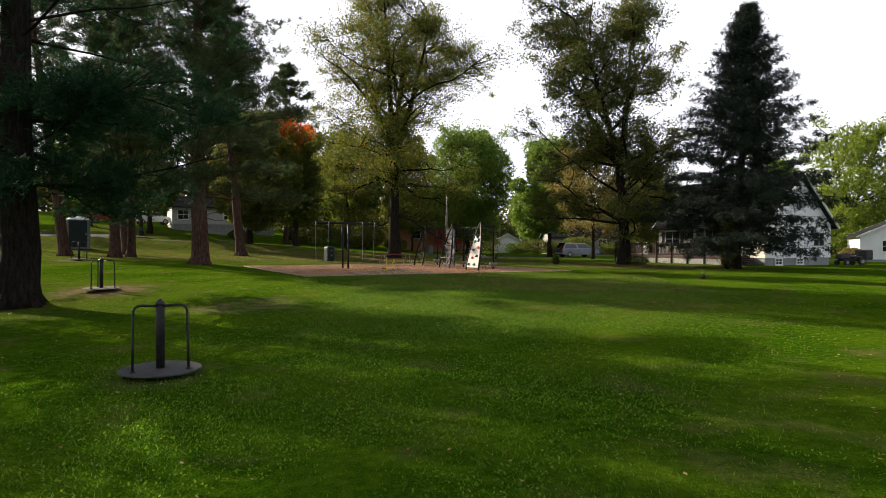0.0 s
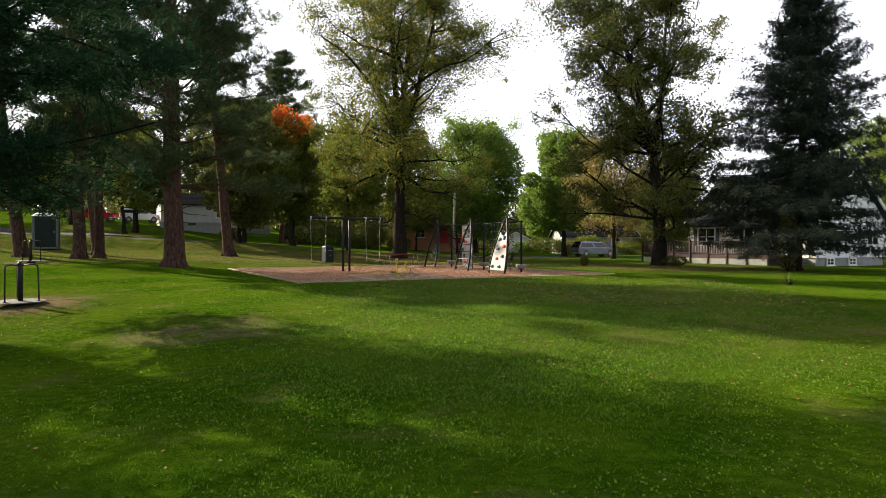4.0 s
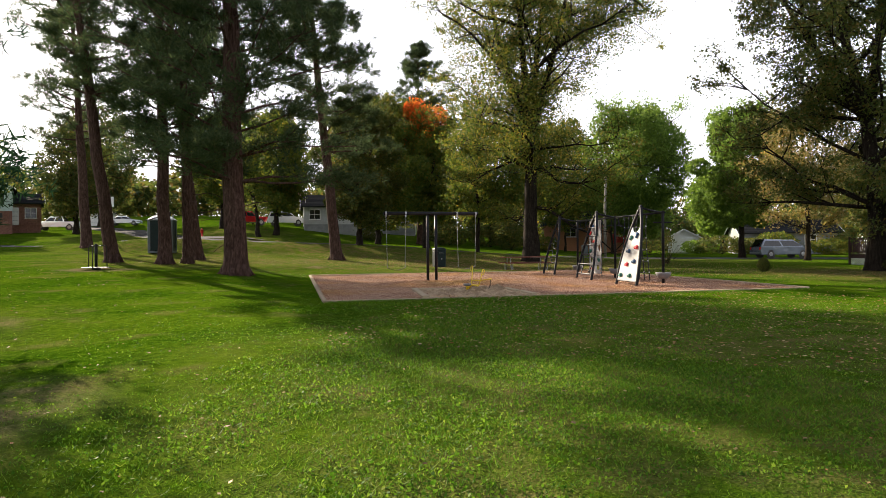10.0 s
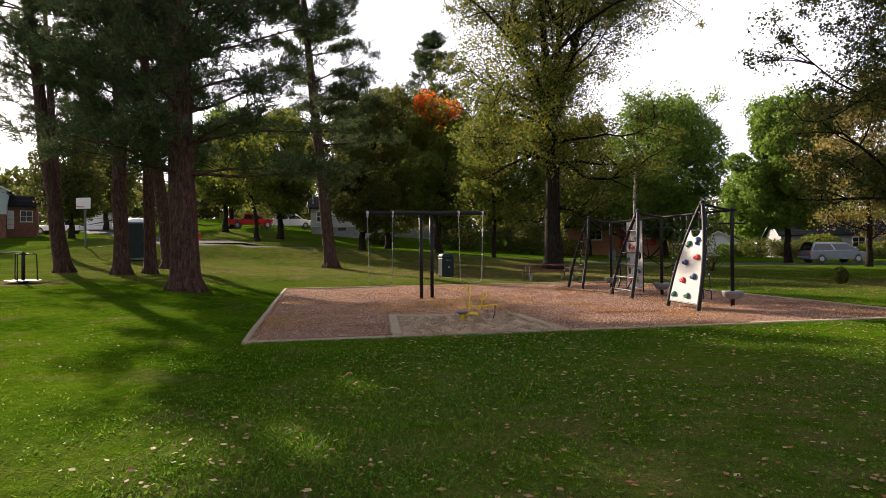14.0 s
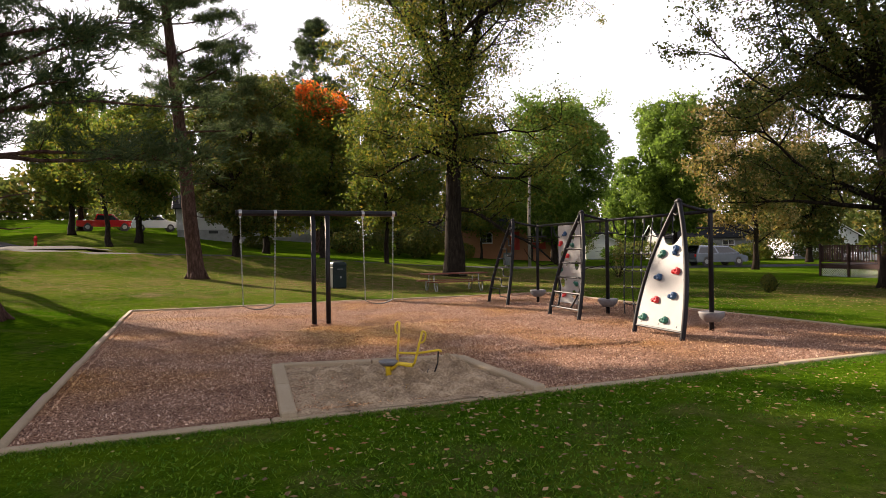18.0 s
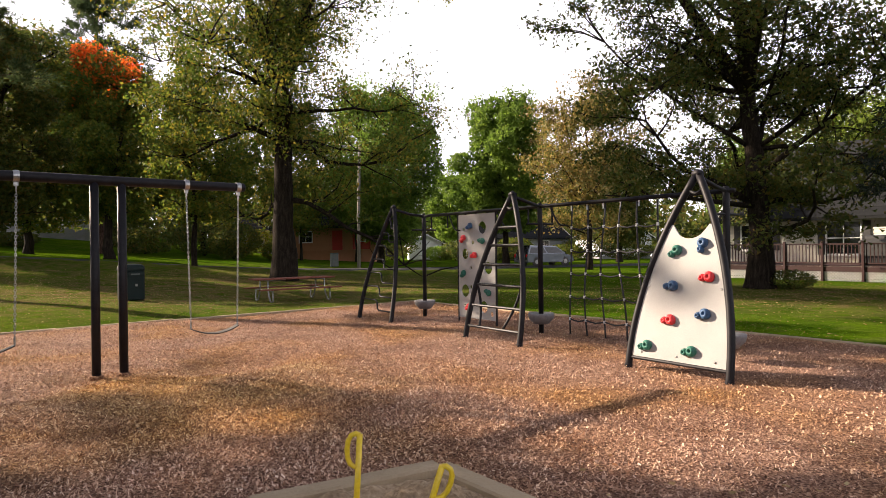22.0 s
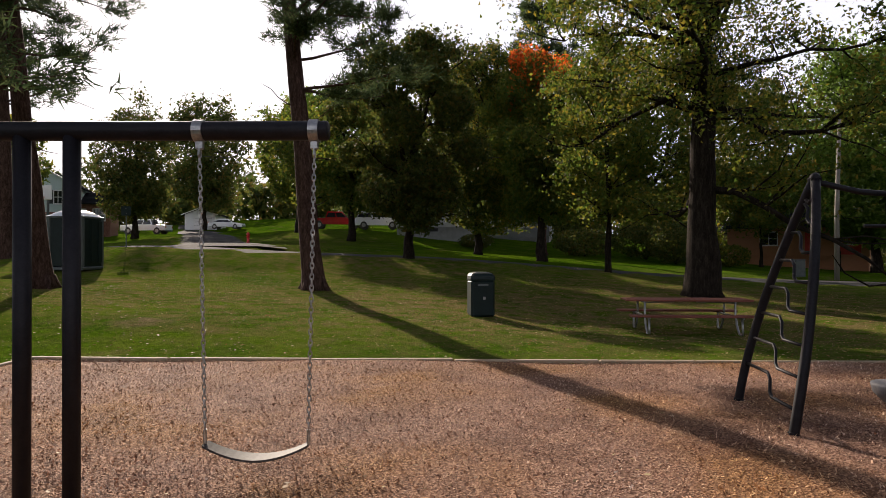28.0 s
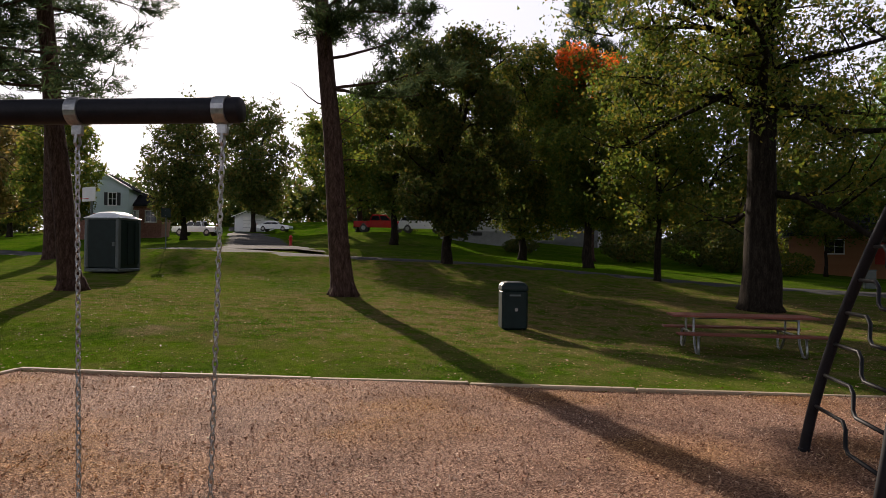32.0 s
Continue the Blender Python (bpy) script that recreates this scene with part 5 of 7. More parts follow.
# ---- picnic table, bins, toilet ----
def picnic_table():
    x0, y0 = -5.2, 43.7
    t = thing("picnic_table", (x0, y0, ground_z(x0, y0)), "picnic table with red-stained planks and grey pipe legs", "picnic table", rz=30)
    plank = G().box((0, 0, 0), (2.75, 0.14, 0.04), ch=0.006).mesh("plank", REDWOOD)
    for y, z in [(k * 0.148, 0.75) for k in (-2, -1, 0, 1, 2)] + [(s * (0.72 + d), 0.44) for s in (-1, 1) for d in (-0.075, 0.075)]:
        o = new("plank", plank)
        o.parent = t
        o.location = (0, y, z)
    for x in (-0.98, 0.98):
        part("seat_bar", G().tube([(x, -0.80, 0.405), (x, 0.80, 0.405)], 0.024, 9), GALV, t)
        for s in (-1, 1):
            part("leg", G().tube([(x, s * 0.34, 0.72), (x, s * 0.34, 0.45), (x, s * 0.42, 0.22), (x, s * 0.56, 0.05), (x, s * 0.64, 0.03), (x, s * 0.74, 0.05), (x, s * 0.76, 0.12), (x, s * 0.72, 0.40)], 0.024, 9), GALV, t, "grey galvanized pipe leg", smooth=True)
            part("brace", G().tube([(x, s * 0.3, 0.7), (x * 0.25, 0, 0.70)], 0.014, 7), GALV, t)
        part("top_bar", G().box((x, 0, 0.715), (0.05, 0.66, 0.03), ch=0.005), GALV, t)
    return t


picnic_table()


def litter_bin():
    x0, y0 = -9.85, 42.45
    t = thing("litter_bin", (x0, y0, ground_z(x0, y0)), "dark green plastic litter bin with rounded lid", "litter bin", rz=42)
    part("body", G().box((0, 0, 0.46), (0.60, 0.60, 0.92), ch=0.05), GREEN_METAL, t)
    g = G()
    for i, (k, z) in enumerate(((0.61, 0.90), (0.62, 0.94), (0.60, 1.02), (0.50, 1.08), (0.30, 1.11))):
        g.v += [(x * k / 2, y * k / 2, z) for x, y in ((-1, -.85), (-.85, -1), (.85, -1), (1, -.85), (1, .85), (.85, 1), (-.85, 1), (-1, .85))]
    for i in range(4):
        for k in range(8):
            g.f.append((8 * i + k, 8 * i + (k + 1) % 8, 8 * i + 8 + (k + 1) % 8, 8 * i + 8 + k))
    g.f.append(tuple(32 + k for k in range(8)))
    lid = part("lid", g, GREEN_METAL, t)
    part("flap", G().box((0, -0.302, 0.80), (0.40, 0.02, 0.16), ch=0.006), GREEN_METAL, t)
    part("flap_mark", G().box((0, -0.315, 0.80), (0.26, 0.004, 0.04)), GREY_TRIM, t)
    part("lock", G().box((0.03, -0.305, 0.47), (0.06, 0.02, 0.07), ch=0.004), GALV, t)


litter_bin()


def toilet():
    x0, y0 = -28.4, 41.6
    t = thing("portable_toilet", (x0, y0, ground_z(x0, y0)), "dark green portable toilet with white domed roof", "portable toilet", rz=32)
    W, D, H = 1.42, 1.42, 2.0
    part("base_skid", G().box((0, 0, 0.07), (W + 0.06, D + 0.06, 0.14), ch=0.03), GREY_TRIM, t)
    for s in (-1, 1):
        part("side_wall", G().box((s * (W / 2 - 0.03), 0, 0.14 + H / 2), (0.06, D - 0.1, H), ch=0.01), GREEN_METAL, t)
        for k in (-0.5, 0, 0.5):
            part("wall_rib", G().box((s * (W / 2 + 0.012), k, 0.14 + H / 2), (0.03, 0.30, H - 0.3), ch=0.01), GREEN_METAL, t)
        for q in (-1, 1):
            part("corner_post", G().box((s * (W / 2 - 0.05), q * (D / 2 - 0.05), 0.14 + H / 2), (0.16, 0.16, H), ch=0.03), GREY_TRIM, t)
    part("back_wall", G().box((0, D / 2 - 0.03, 0.14 + H / 2), (W - 0.1, 0.06, H), ch=0.01), GREEN_METAL, t)
    part("door", G().box((0, -D / 2 + 0.03, 0.14 + H / 2), (W - 0.2, 0.06, H - 0.06), ch=0.01), GREEN_METAL, t)
    part("door_latch", G().box((0.5, -D / 2 - 0.01, 1.1), (0.12, 0.04, 0.16), ch=0.01), GREY_TRIM, t)
    part("vent_band", G().box((0, 0, 2.11), (W + 0.05, D + 0.05, 0.08), ch=0.02), GREY_TRIM, t)
    g = G()
    n = 12
    for j in range(n + 1):
        for i in range(n + 1):
            a, b = i / n * 2 - 1, j / n * 2 - 1
            k = (1 - abs(a) ** 3.5) * (1 - abs(b) ** 3.5)
            g.v.append((a * (W / 2 + 0.06), b * (D / 2 + 0.06), 2.14 + 0.27 * k))
    for j in range(n):
        for i in range(n):
            q = j * (n + 1) + i
            g.f.append((q, q + 1, q + n + 2, q + n + 1))
    part("roof", g, WHITE_ROOF, t, "pale domed plastic roof", smooth=True)
    part("vent_pipe", G().tube([(0.55, 0.55, 2.2), (0.55, 0.55, 2.5)], 0.05, 10), GREY_TRIM, t)


toilet()


# ---- houses ----
def house_frame(name, at, rz, label):
    return thing(name, at, label, "house", rz=rz)


def clapboards(parent, a, b, z0, z1, material, course=0.2, name="siding_board", tri=None):
    """Lapped boards on a wall from a to b; tri gives the gable's peak height above z1."""
    a, b = Vector((*a, 0)), Vector((*b, 0))
    d = b - a
    n = Vector((d.y, -d.x, 0)).normalized()
    top = z1 + (tri or 0)
    z = z0
    i = 0
    while z < top - 0.02:
        h = min(course, top - z)
        cut = 0.0
        if tri and z + h > z1:
            cut = min(0.49, (z + h - z1) / tri * 0.5)
        p, q = a + d * cut, a + d * (1 - cut)
        g = G().add([p + Vector((0, 0, z)) + n * 0.035, q + Vector((0, 0, z)) + n * 0.035, q + Vector((0, 0, z + h)) + n * 0.012, p + Vector((0, 0, z + h)) + n * 0.012,
                     p + Vector((0, 0, z)), q + Vector((0, 0, z)), q + Vector((0, 0, z + h)), p + Vector((0, 0, z + h))],
                    [(0, 1, 2, 3), (7, 6, 5, 4), (4, 5, 1, 0), (3, 2, 6, 7), (0, 3, 7, 4), (1, 5, 6, 2)])
        part(name, g, material, parent)
        z += course
        i += 1


def window(parent, c, n, w, h, shutters=True, sashes=2, trim=None):
    """A framed window in a wall: c its centre, n the outward direction."""
    n = Vector((*n, 0)).normalized()
    rz = math.degrees(math.atan2(n.y, n.x)) + 90
    t = Vector((-n.y, n.x, 0))
    c = Vector(c)
    g = G()
    for s in (-1, 1):
        g.box(c + n * 0.05 + t * s * (w / 2), (0.08, 0.09, h + 0.16), rz=rz)
        g.box(c + n * 0.05 + Vector((0, 0, s * (h / 2 + 0.04))), (w - 0.08, 0.09, 0.08), rz=rz)
    fr = part("window", g, trim or WHITE_PAINT, parent)
    part("pane", G().box(c + n * 0.03, (w - 0.08, 0.03, h), rz=rz), GLASS, fr)
    bars = G()
    for k in range(1, sashes):
        bars.box(c + n * 0.062 + t * (w * (k / sashes - 0.5)), (0.05, 0.03, h), rz=rz)
    bars.box(c + n * 0.058, (w - 0.08, 0.03, 0.05), rz=rz)
    part("sash_bar", bars, trim or WHITE_PAINT, fr)
    part("sill", G().box(c + n * 0.09 + Vector((0, 0, -h / 2 - 0.1)), (w + 0.16, 0.1, 0.05), rz=rz), trim or WHITE_PAINT, fr)
    if shutters:
        for s in (-1, 1):
            part("shutter", G().box(c + n * 0.06 + t * s * (w / 2 + 0.22), (0.32, 0.04, h + 0.1), rz=rz, ch=0.006), DARK, parent)


def gable_roof(parent, x0, x1, y0, y1, eave, ridge, over, material, along='y', rows=10, cols=9):
    """Two slopes of shingle courses with barge boards; the ridge runs along the named axis."""
    def P(u, v, s, lift):
        # u along the ridge 0..1, v from eave to ridge 0..1, s the slope's side
        if along == 'y':
            mid, half = (x0 + x1) / 2, (x1 - x0) / 2 + over
            return Vector((mid + s * half * (1 - v), y0 - over + (y1 - y0 + 2 * over) * u, eave - over * (ridge - eave) / ((x1 - x0) / 2) + (ridge - eave) * (1 + over / ((x1 - x0) / 2)) * v + lift))
        mid, half = (y0 + y1) / 2, (y1 - y0) / 2 + over
        return Vector((x0 - over + (x1 - x0 + 2 * over) * u, mid + s * half * (1 - v), eave - over * (ridge - eave) / ((y1 - y0) / 2) + (ridge - eave) * (1 + over / ((y1 - y0) / 2)) * v + lift))
    for s in (-1, 1):
        g = G()
        c = [P(0, 0, s, 0), P(1, 0, s, 0), P(1, 1, s, 0), P(0, 1, s, 0)]
        g.add([p for p in c] + [p + Vector((0, 0, -0.12)) for p in c], [(0, 1, 2, 3), (7, 6, 5, 4), (0, 4, 5, 1), (1, 5, 6, 2), (2, 6, 7, 3), (3, 7, 4, 0)])
        slope = part("roof_slope", g, material, parent)
        for r in range(rows):
            g = G()
            v0, v1 = r / rows, min(1.0, (r + 1.12) / rows)
            q = [P(0, v0, s, 0.035), P(1, v0, s, 0.035), P(1, v1, s, 0.012), P(0, v1, s, 0.012), P(0, v0, s, 0.003), P(1, v0, s, 0.003)]
            g.add(q, [(0, 1, 2, 3), (4, 5, 1, 0)])
            part("shingle_course", g, material, slope)
        for u in (0, 1):
            g = G().tube([P(u, 0, s, -0.05), P(u, 1, s, -0.05)], 0.09, 4)
            part("barge_board", g, WHITE_PAINT, parent)
    return P


def deck_house():
    x0, y0 = 22.3, 46.3
    zg = ground_z(x0, y0)
    t = house_frame("house", (x0, y0, zg), PADROT, "cream-sided house with steep grey roof beside a red-brown deck")
    L, W, base, eave, ridge = 10.3, 8.2, 0.55, 3.35, 7.1
    part("foundation", G().box((W / 2, L / 2, base / 2 - 0.2), (W - 0.1, L - 0.1, base + 0.4)), BLOCK, t)
    g = G()
    prof = [(0, base), (W, base), (W, eave - 0.16), (W / 2, ridge - 0.2), (0, eave - 0.16)]
    g.slab(prof, Matrix(((1, 0, 0, 0), (0, 0, -1, L / 2), (0, 1, 0, 0), (0, 0, 0, 1))), L - 0.02)
    part("wall", g, SIDING, t)
    clapboards(t, (0, L), (0, 0), base, eave, SIDING)
    clapboards(t, (0, 0), (W, 0), base, eave, SIDING_WHITE, tri=ridge - eave - 0.1)
    gable_roof(t, 0, W, 0, L, eave, ridge, 0.45, SHINGLE)
    window(t, (-0.0, 8.7, 2.05), (-1, 0), 1.6, 1.25)
    window(t, (-0.0, 4.6, 1.95), (-1, 0), 1.5, 1.5, shutters=True)
    window(t, (2.4, 0, 5.1), (0, -1), 0.9, 1.2, shutters=False, sashes=1)
    window(t, (6.6, 0, 2.0), (0, -1), 1.4, 1.0, shutters=False)
    for x in (1.6, 4.2):
        window(t, (x, 0.03, 0.28), (0, -1), 0.8, 0.36, shutters=False)
    awn = G().slab([(0, 0), (1.7, 0), (1.5, 0.75), (0.9, 0.75)], pose(0.7, -0.22, 1.35, 78, 0, 0), 0.05)
    part("hatch_board", awn, GREY_TRIM, t, "grey slanted board leaning on the wall")
    part("door", G().box((-0.04, 2.2, 1.75), (0.06, 0.95, 2.05), ch=0.008), WHITE_PAINT, t)
    part("door_glass", G().box((-0.075, 2.2, 2.0), (0.02, 0.6, 1.2)), GLASS, t)
    part("corner_trim", G().box((-0.03, -0.03, (base + eave) / 2), (0.12, 0.12, eave - base)), WHITE_PAINT, t)
    # deck
    d = thing("deck", (x0, y0, zg), "red-brown wooden deck with railings and white lattice skirt", "deck", rz=PADROT)
    X0, X1, Y0, Y1, fl = -3.2, -0.08, 1.2, 12.3, 0.72
    board = G().box((0, 0, 0), (0.135, Y1 - Y0, 0.035)).mesh("deck_board", DECK)
    n = int((X1 - X0) / 0.142)
    for i in range(n):
        o = new("deck_board", board)
        o.parent, o.location = d, (X0 + 0.07 + i * 0.142, (Y0 + Y1) / 2, fl)
    part("rim_joist", G().box((X0 - 0.02, (Y0 + Y1) / 2, fl - 0.14), (0.04, Y1 - Y0, 0.22)), DECK, d)
    part("end_joist", G().box(((X0 + X1) / 2, Y0 - 0.02, fl - 0.14), (X1 - X0, 0.04, 0.22)), DECK, d)
    pk = G().box((0, 0, 0), (0.035, 0.035, 0.82)).mesh("baluster", DECK)
    pm = G().box((0, 0, 0.0), (0.1, 0.1, 1.9), ch=0.012).mesh("deck_post", DECK)
    for i in range(8):
        y = Y0 + (Y1 - Y0) * i / 7
        o = new("deck_post", pm)
        o.parent, o.location = d, (X0 - 0.05, y, 0.85)
    for z in (fl + 0.12, fl + 0.95):
        part("rail", G().box((X0, (Y0 + Y1) / 2, z), (0.06, Y1 - Y0, 0.06)), DECK, d)
        part("rail", G().box(((X0 + X1) / 2, Y1, z), (X1 - X0, 0.06, 0.06)), DECK, d)
    for i in range(int((Y1 - Y0) / 0.14)):
        o = new("baluster", pk)
        o.parent, o.location = d, (X0, Y0 + 0.07 + i * 0.14, fl + 0.53)
    for i in range(int((X1 - X0) / 0.14)):
        o = new("baluster", pk)
        o.parent, o.location = d, (X0 + 0.07 + i * 0.14, Y1, fl + 0.53)
    for i in range(7):
        g = G()
        ya, yb = Y0 + (Y1 - Y0) * i / 7 + 0.08, Y0 + (Y1 - Y0) * (i + 1) / 7 - 0.08
        w = yb - ya
        h = 0.5
        k = -h
        while k < w:
            for sg in (1, -1):
                p, q = max(0, k), min(w, k + h)
                a, b = (p, (p - k) * 1.0), (q, (q - k) * 1.0)
                if sg < 0:
                    a, b = (w - a[0], a[1]), (w - b[0], b[1])
                g.tube([(X0 + 0.01 * sg, ya + a[0], 0.06 + a[1]), (X0 + 0.01 * sg, ya + b[0], 0.06 + b[1])], 0.018, 4)
            k += 0.13
        part("lattice", g, WHITE_PAINT, d, "white diagonal lattice")
    for i in range(4):
        part("step", G().box(((X0 + X1) / 2 + 0.6, Y0 - 0.18 - 0.27 * i, fl - 0.02 - 0.17 * (i + 1) + 0.03), (1.5, 0.27, 0.05)), DECK, d)
    grill = thing("gas_grill", (x0 + U[0] * -2.3 + V[0] * 2.6, y0 + U[1] * -2.3 + V[1] * 2.6, zg + fl + 0.02), "black covered gas grill standing on the deck", "grill", rz=PADROT)
    part("cover", G().box((0, 0, 0.55), (0.55, 1.2, 1.1), ch=0.08), DARK, grill)
    part("lid", G().tube([(0, -0.35, 1.1), (0, 0.35, 1.1)], 0.2, 12), DARK, grill)


deck_house()


def simple_house(name, at, rz, W, L, base, eave, ridge, siding, label, along='x', openings=(), found=None, depth=0.6, tri_front=False, sink=0.0):
    """A house with a front wall along local x at y = 0, clad in boards, with roof and openings (x, z, w, h)."""
    z = ground_z(*at) - sink
    t = house_frame(name, (*at, z), rz, label)
    part("foundation", G().box((0, L / 2, base / 2 - 1.0), (W - 0.1, L - 0.1, base + 2.0)), found or BLOCK, t)
    if along == 'x':
        prof = [(0, base), (L, base), (L, eave), (L / 2, ridge - 0.08), (0, eave)]
        g = G().slab(prof, Matrix(((0, 0, 1, 0), (1, 0, 0, 0), (0, 1, 0, 0), (0, 0, 0, 1))), W - 0.02)
    else:
        prof = [(-W / 2, base), (W / 2, base), (W / 2, eave), (0, ridge - 0.08), (-W / 2, eave)]
        g = G().slab(prof, Matrix(((1, 0, 0, 0), (0, 0, -1, L / 2), (0, 1, 0, 0), (0, 0, 0, 1))), L - 0.02)
    part("wall", g, siding, t)
    clapboards(t, (-W / 2, 0), (W / 2, 0), base, eave, siding, 0.24, tri=(ridge - eave - 0.08) if along == 'y' else None)
    clapboards(t, (W / 2, 0), (W / 2, L), base, eave, siding, 0.24, tri=(ridge - eave - 0.08) if along == 'x' else None)
    clapboards(t, (-W / 2, L), (-W / 2, 0), base, eave, siding, 0.24, tri=(ridge - eave - 0.08) if along == 'x' else None)
    gable_roof(t, -W / 2, W / 2, 0, L, eave, ridge, 0.4, SHINGLE, along=along, rows=8)
    for kind, x, zc, w, h in openings:
        if kind == "w":
            window(t, (x, 0, zc), (0, -1), w, h, shutters=False)
        elif kind == "s":
            window(t, (x, 0, zc), (0, -1), w, h, shutters=True)
        else:
            m = {"d": REDDOOR, "g": WHITE_PAINT, "k": DARK}[kind]
            part("door", G().box((x, -0.04, zc), (w, 0.07, h), ch=0.01), m, t)
            if kind == "g":
                for k in range(1, 4):
                    part("door_groove", G().box((x, -0.08, zc - h / 2 + h * k / 4), (w - 0.1, 0.012, 0.03)), GREY_TRIM, t)
    return t


simple_house("house", (-35.4, 78.5), 32, 9.0, 8.0, 2.55, 4.9, 6.4, SIDING_PALE, "pale grey sided house on a tall block basement above the bank", openings=(("w", -3.2, 3.75, 1.3, 1.1), ("w", 2.5, 3.75, 1.3, 1.1), ("k", -1.0, 2.3, 0.9, 0.3)), sink=ground_z(-35.4, 78.5) - 1.4)
simple_house("house", (-37.0, 96.0), 20, 8.0, 6.0, 0.3, 2.7, 3.9, SIDING_GREY, "small grey house behind the bank", openings=(("w", 1.0, 1.9, 1.2, 0.6),))
lh = simple_house("log_house", (-7.5, 92.0), -5, 11.0, 7.0, 0.5, 3.2, 4.8, LOG, "brown log-sided house with bright red door", found=LOG, openings=(("d", 1.4, 1.6, 1.1, 2.1), ("d", 4.0, 1.7, 1.9, 2.2), ("w", -2.0, 2.0, 1.4, 1.1), ("w", 4.0, 2.1, 0.9, 1.2)), sink=-0.55)
# the wide low "k" entry is a plain dark band across the foundation
simple_house("house", (-68.2, 57.9), 52, 5.4, 7.0, 2.0, 4.7, 6.3, SIDING_AQUA, "pale aqua two-storey house with shuttered windows", along='y', openings=(("s", -1.2, 3.45, 0.75, 1.2), ("s", 1.2, 3.45, 0.75, 1.2), ("k", 0.0, 1.5, 3.6, 0.5)), found=BRICK, sink=ground_z(-68.2, 57.9) - 3.5)
simple_house("house", (-67.4, 62.0), 52, 3.4, 5.0, 0.3, 3.0, 4.1, BRICK, "low brick wing with white porch of the aqua house", openings=(("g", -0.9, 1.3, 0.9, 2.0), ("w", 0.7, 1.7, 1.1, 1.1)), found=BRICK, sink=ground_z(-67.4, 62.0) - 3.7)
simple_house("garage", (-81.2, 84.2), 40, 4.2, 6.0, 0.1, 2.4, 3.2, SIDING_WHITE, "white garage with panelled door", along='y', openings=(("g", 0.4, 1.2, 2.6, 2.1),))
simple_house("house", (17.5, 103.0), 8, 12.0, 7.0, 0.4, 3.0, 4.6, SIDING_GREY, "low grey house across the street", openings=(("w", -3, 1.9, 1.4, 1.1), ("w", 2.5, 1.9, 1.4, 1.1), ("k", 0, 1.4, 1.0, 2.0)))
simple_house("house", (33.0, 108.0), 5, 8.0, 8.0, 0.4, 3.2, 5.6, SIDING_WHITE, "white house with grey gable across the street", along='y', openings=(("w", -1.6, 2.0, 1.4, 1.2), ("w", 1.6, 2.0, 1.4, 1.2)))
simple_house("shed", (4.5, 104.0), 0, 4.2, 4.0, 0.1, 2.3, 3.4, SIDING_WHITE, "small white shed behind the street", along='y', openings=(("g", 0, 1.1, 1.9, 1.9),))
simple_house("house", (45.0, 66.0), -20, 9.0, 8.0, 0.3, 2.9, 5.0, SIDING_WHITE, "white neighbouring house with grey trim", along='y', openings=(("w", -2.0, 1.7, 1.1, 1.1), ("w", 1.5, 1.7, 1.1, 1.1)))
simple_house("house", (-14.0, 104.0), 8, 9.0, 7.0, 0.4, 3.0, 4.6, SIDING_GREY, "grey house half hidden behind trees", openings=(("w", 0, 1.9, 1.6, 1.1),))


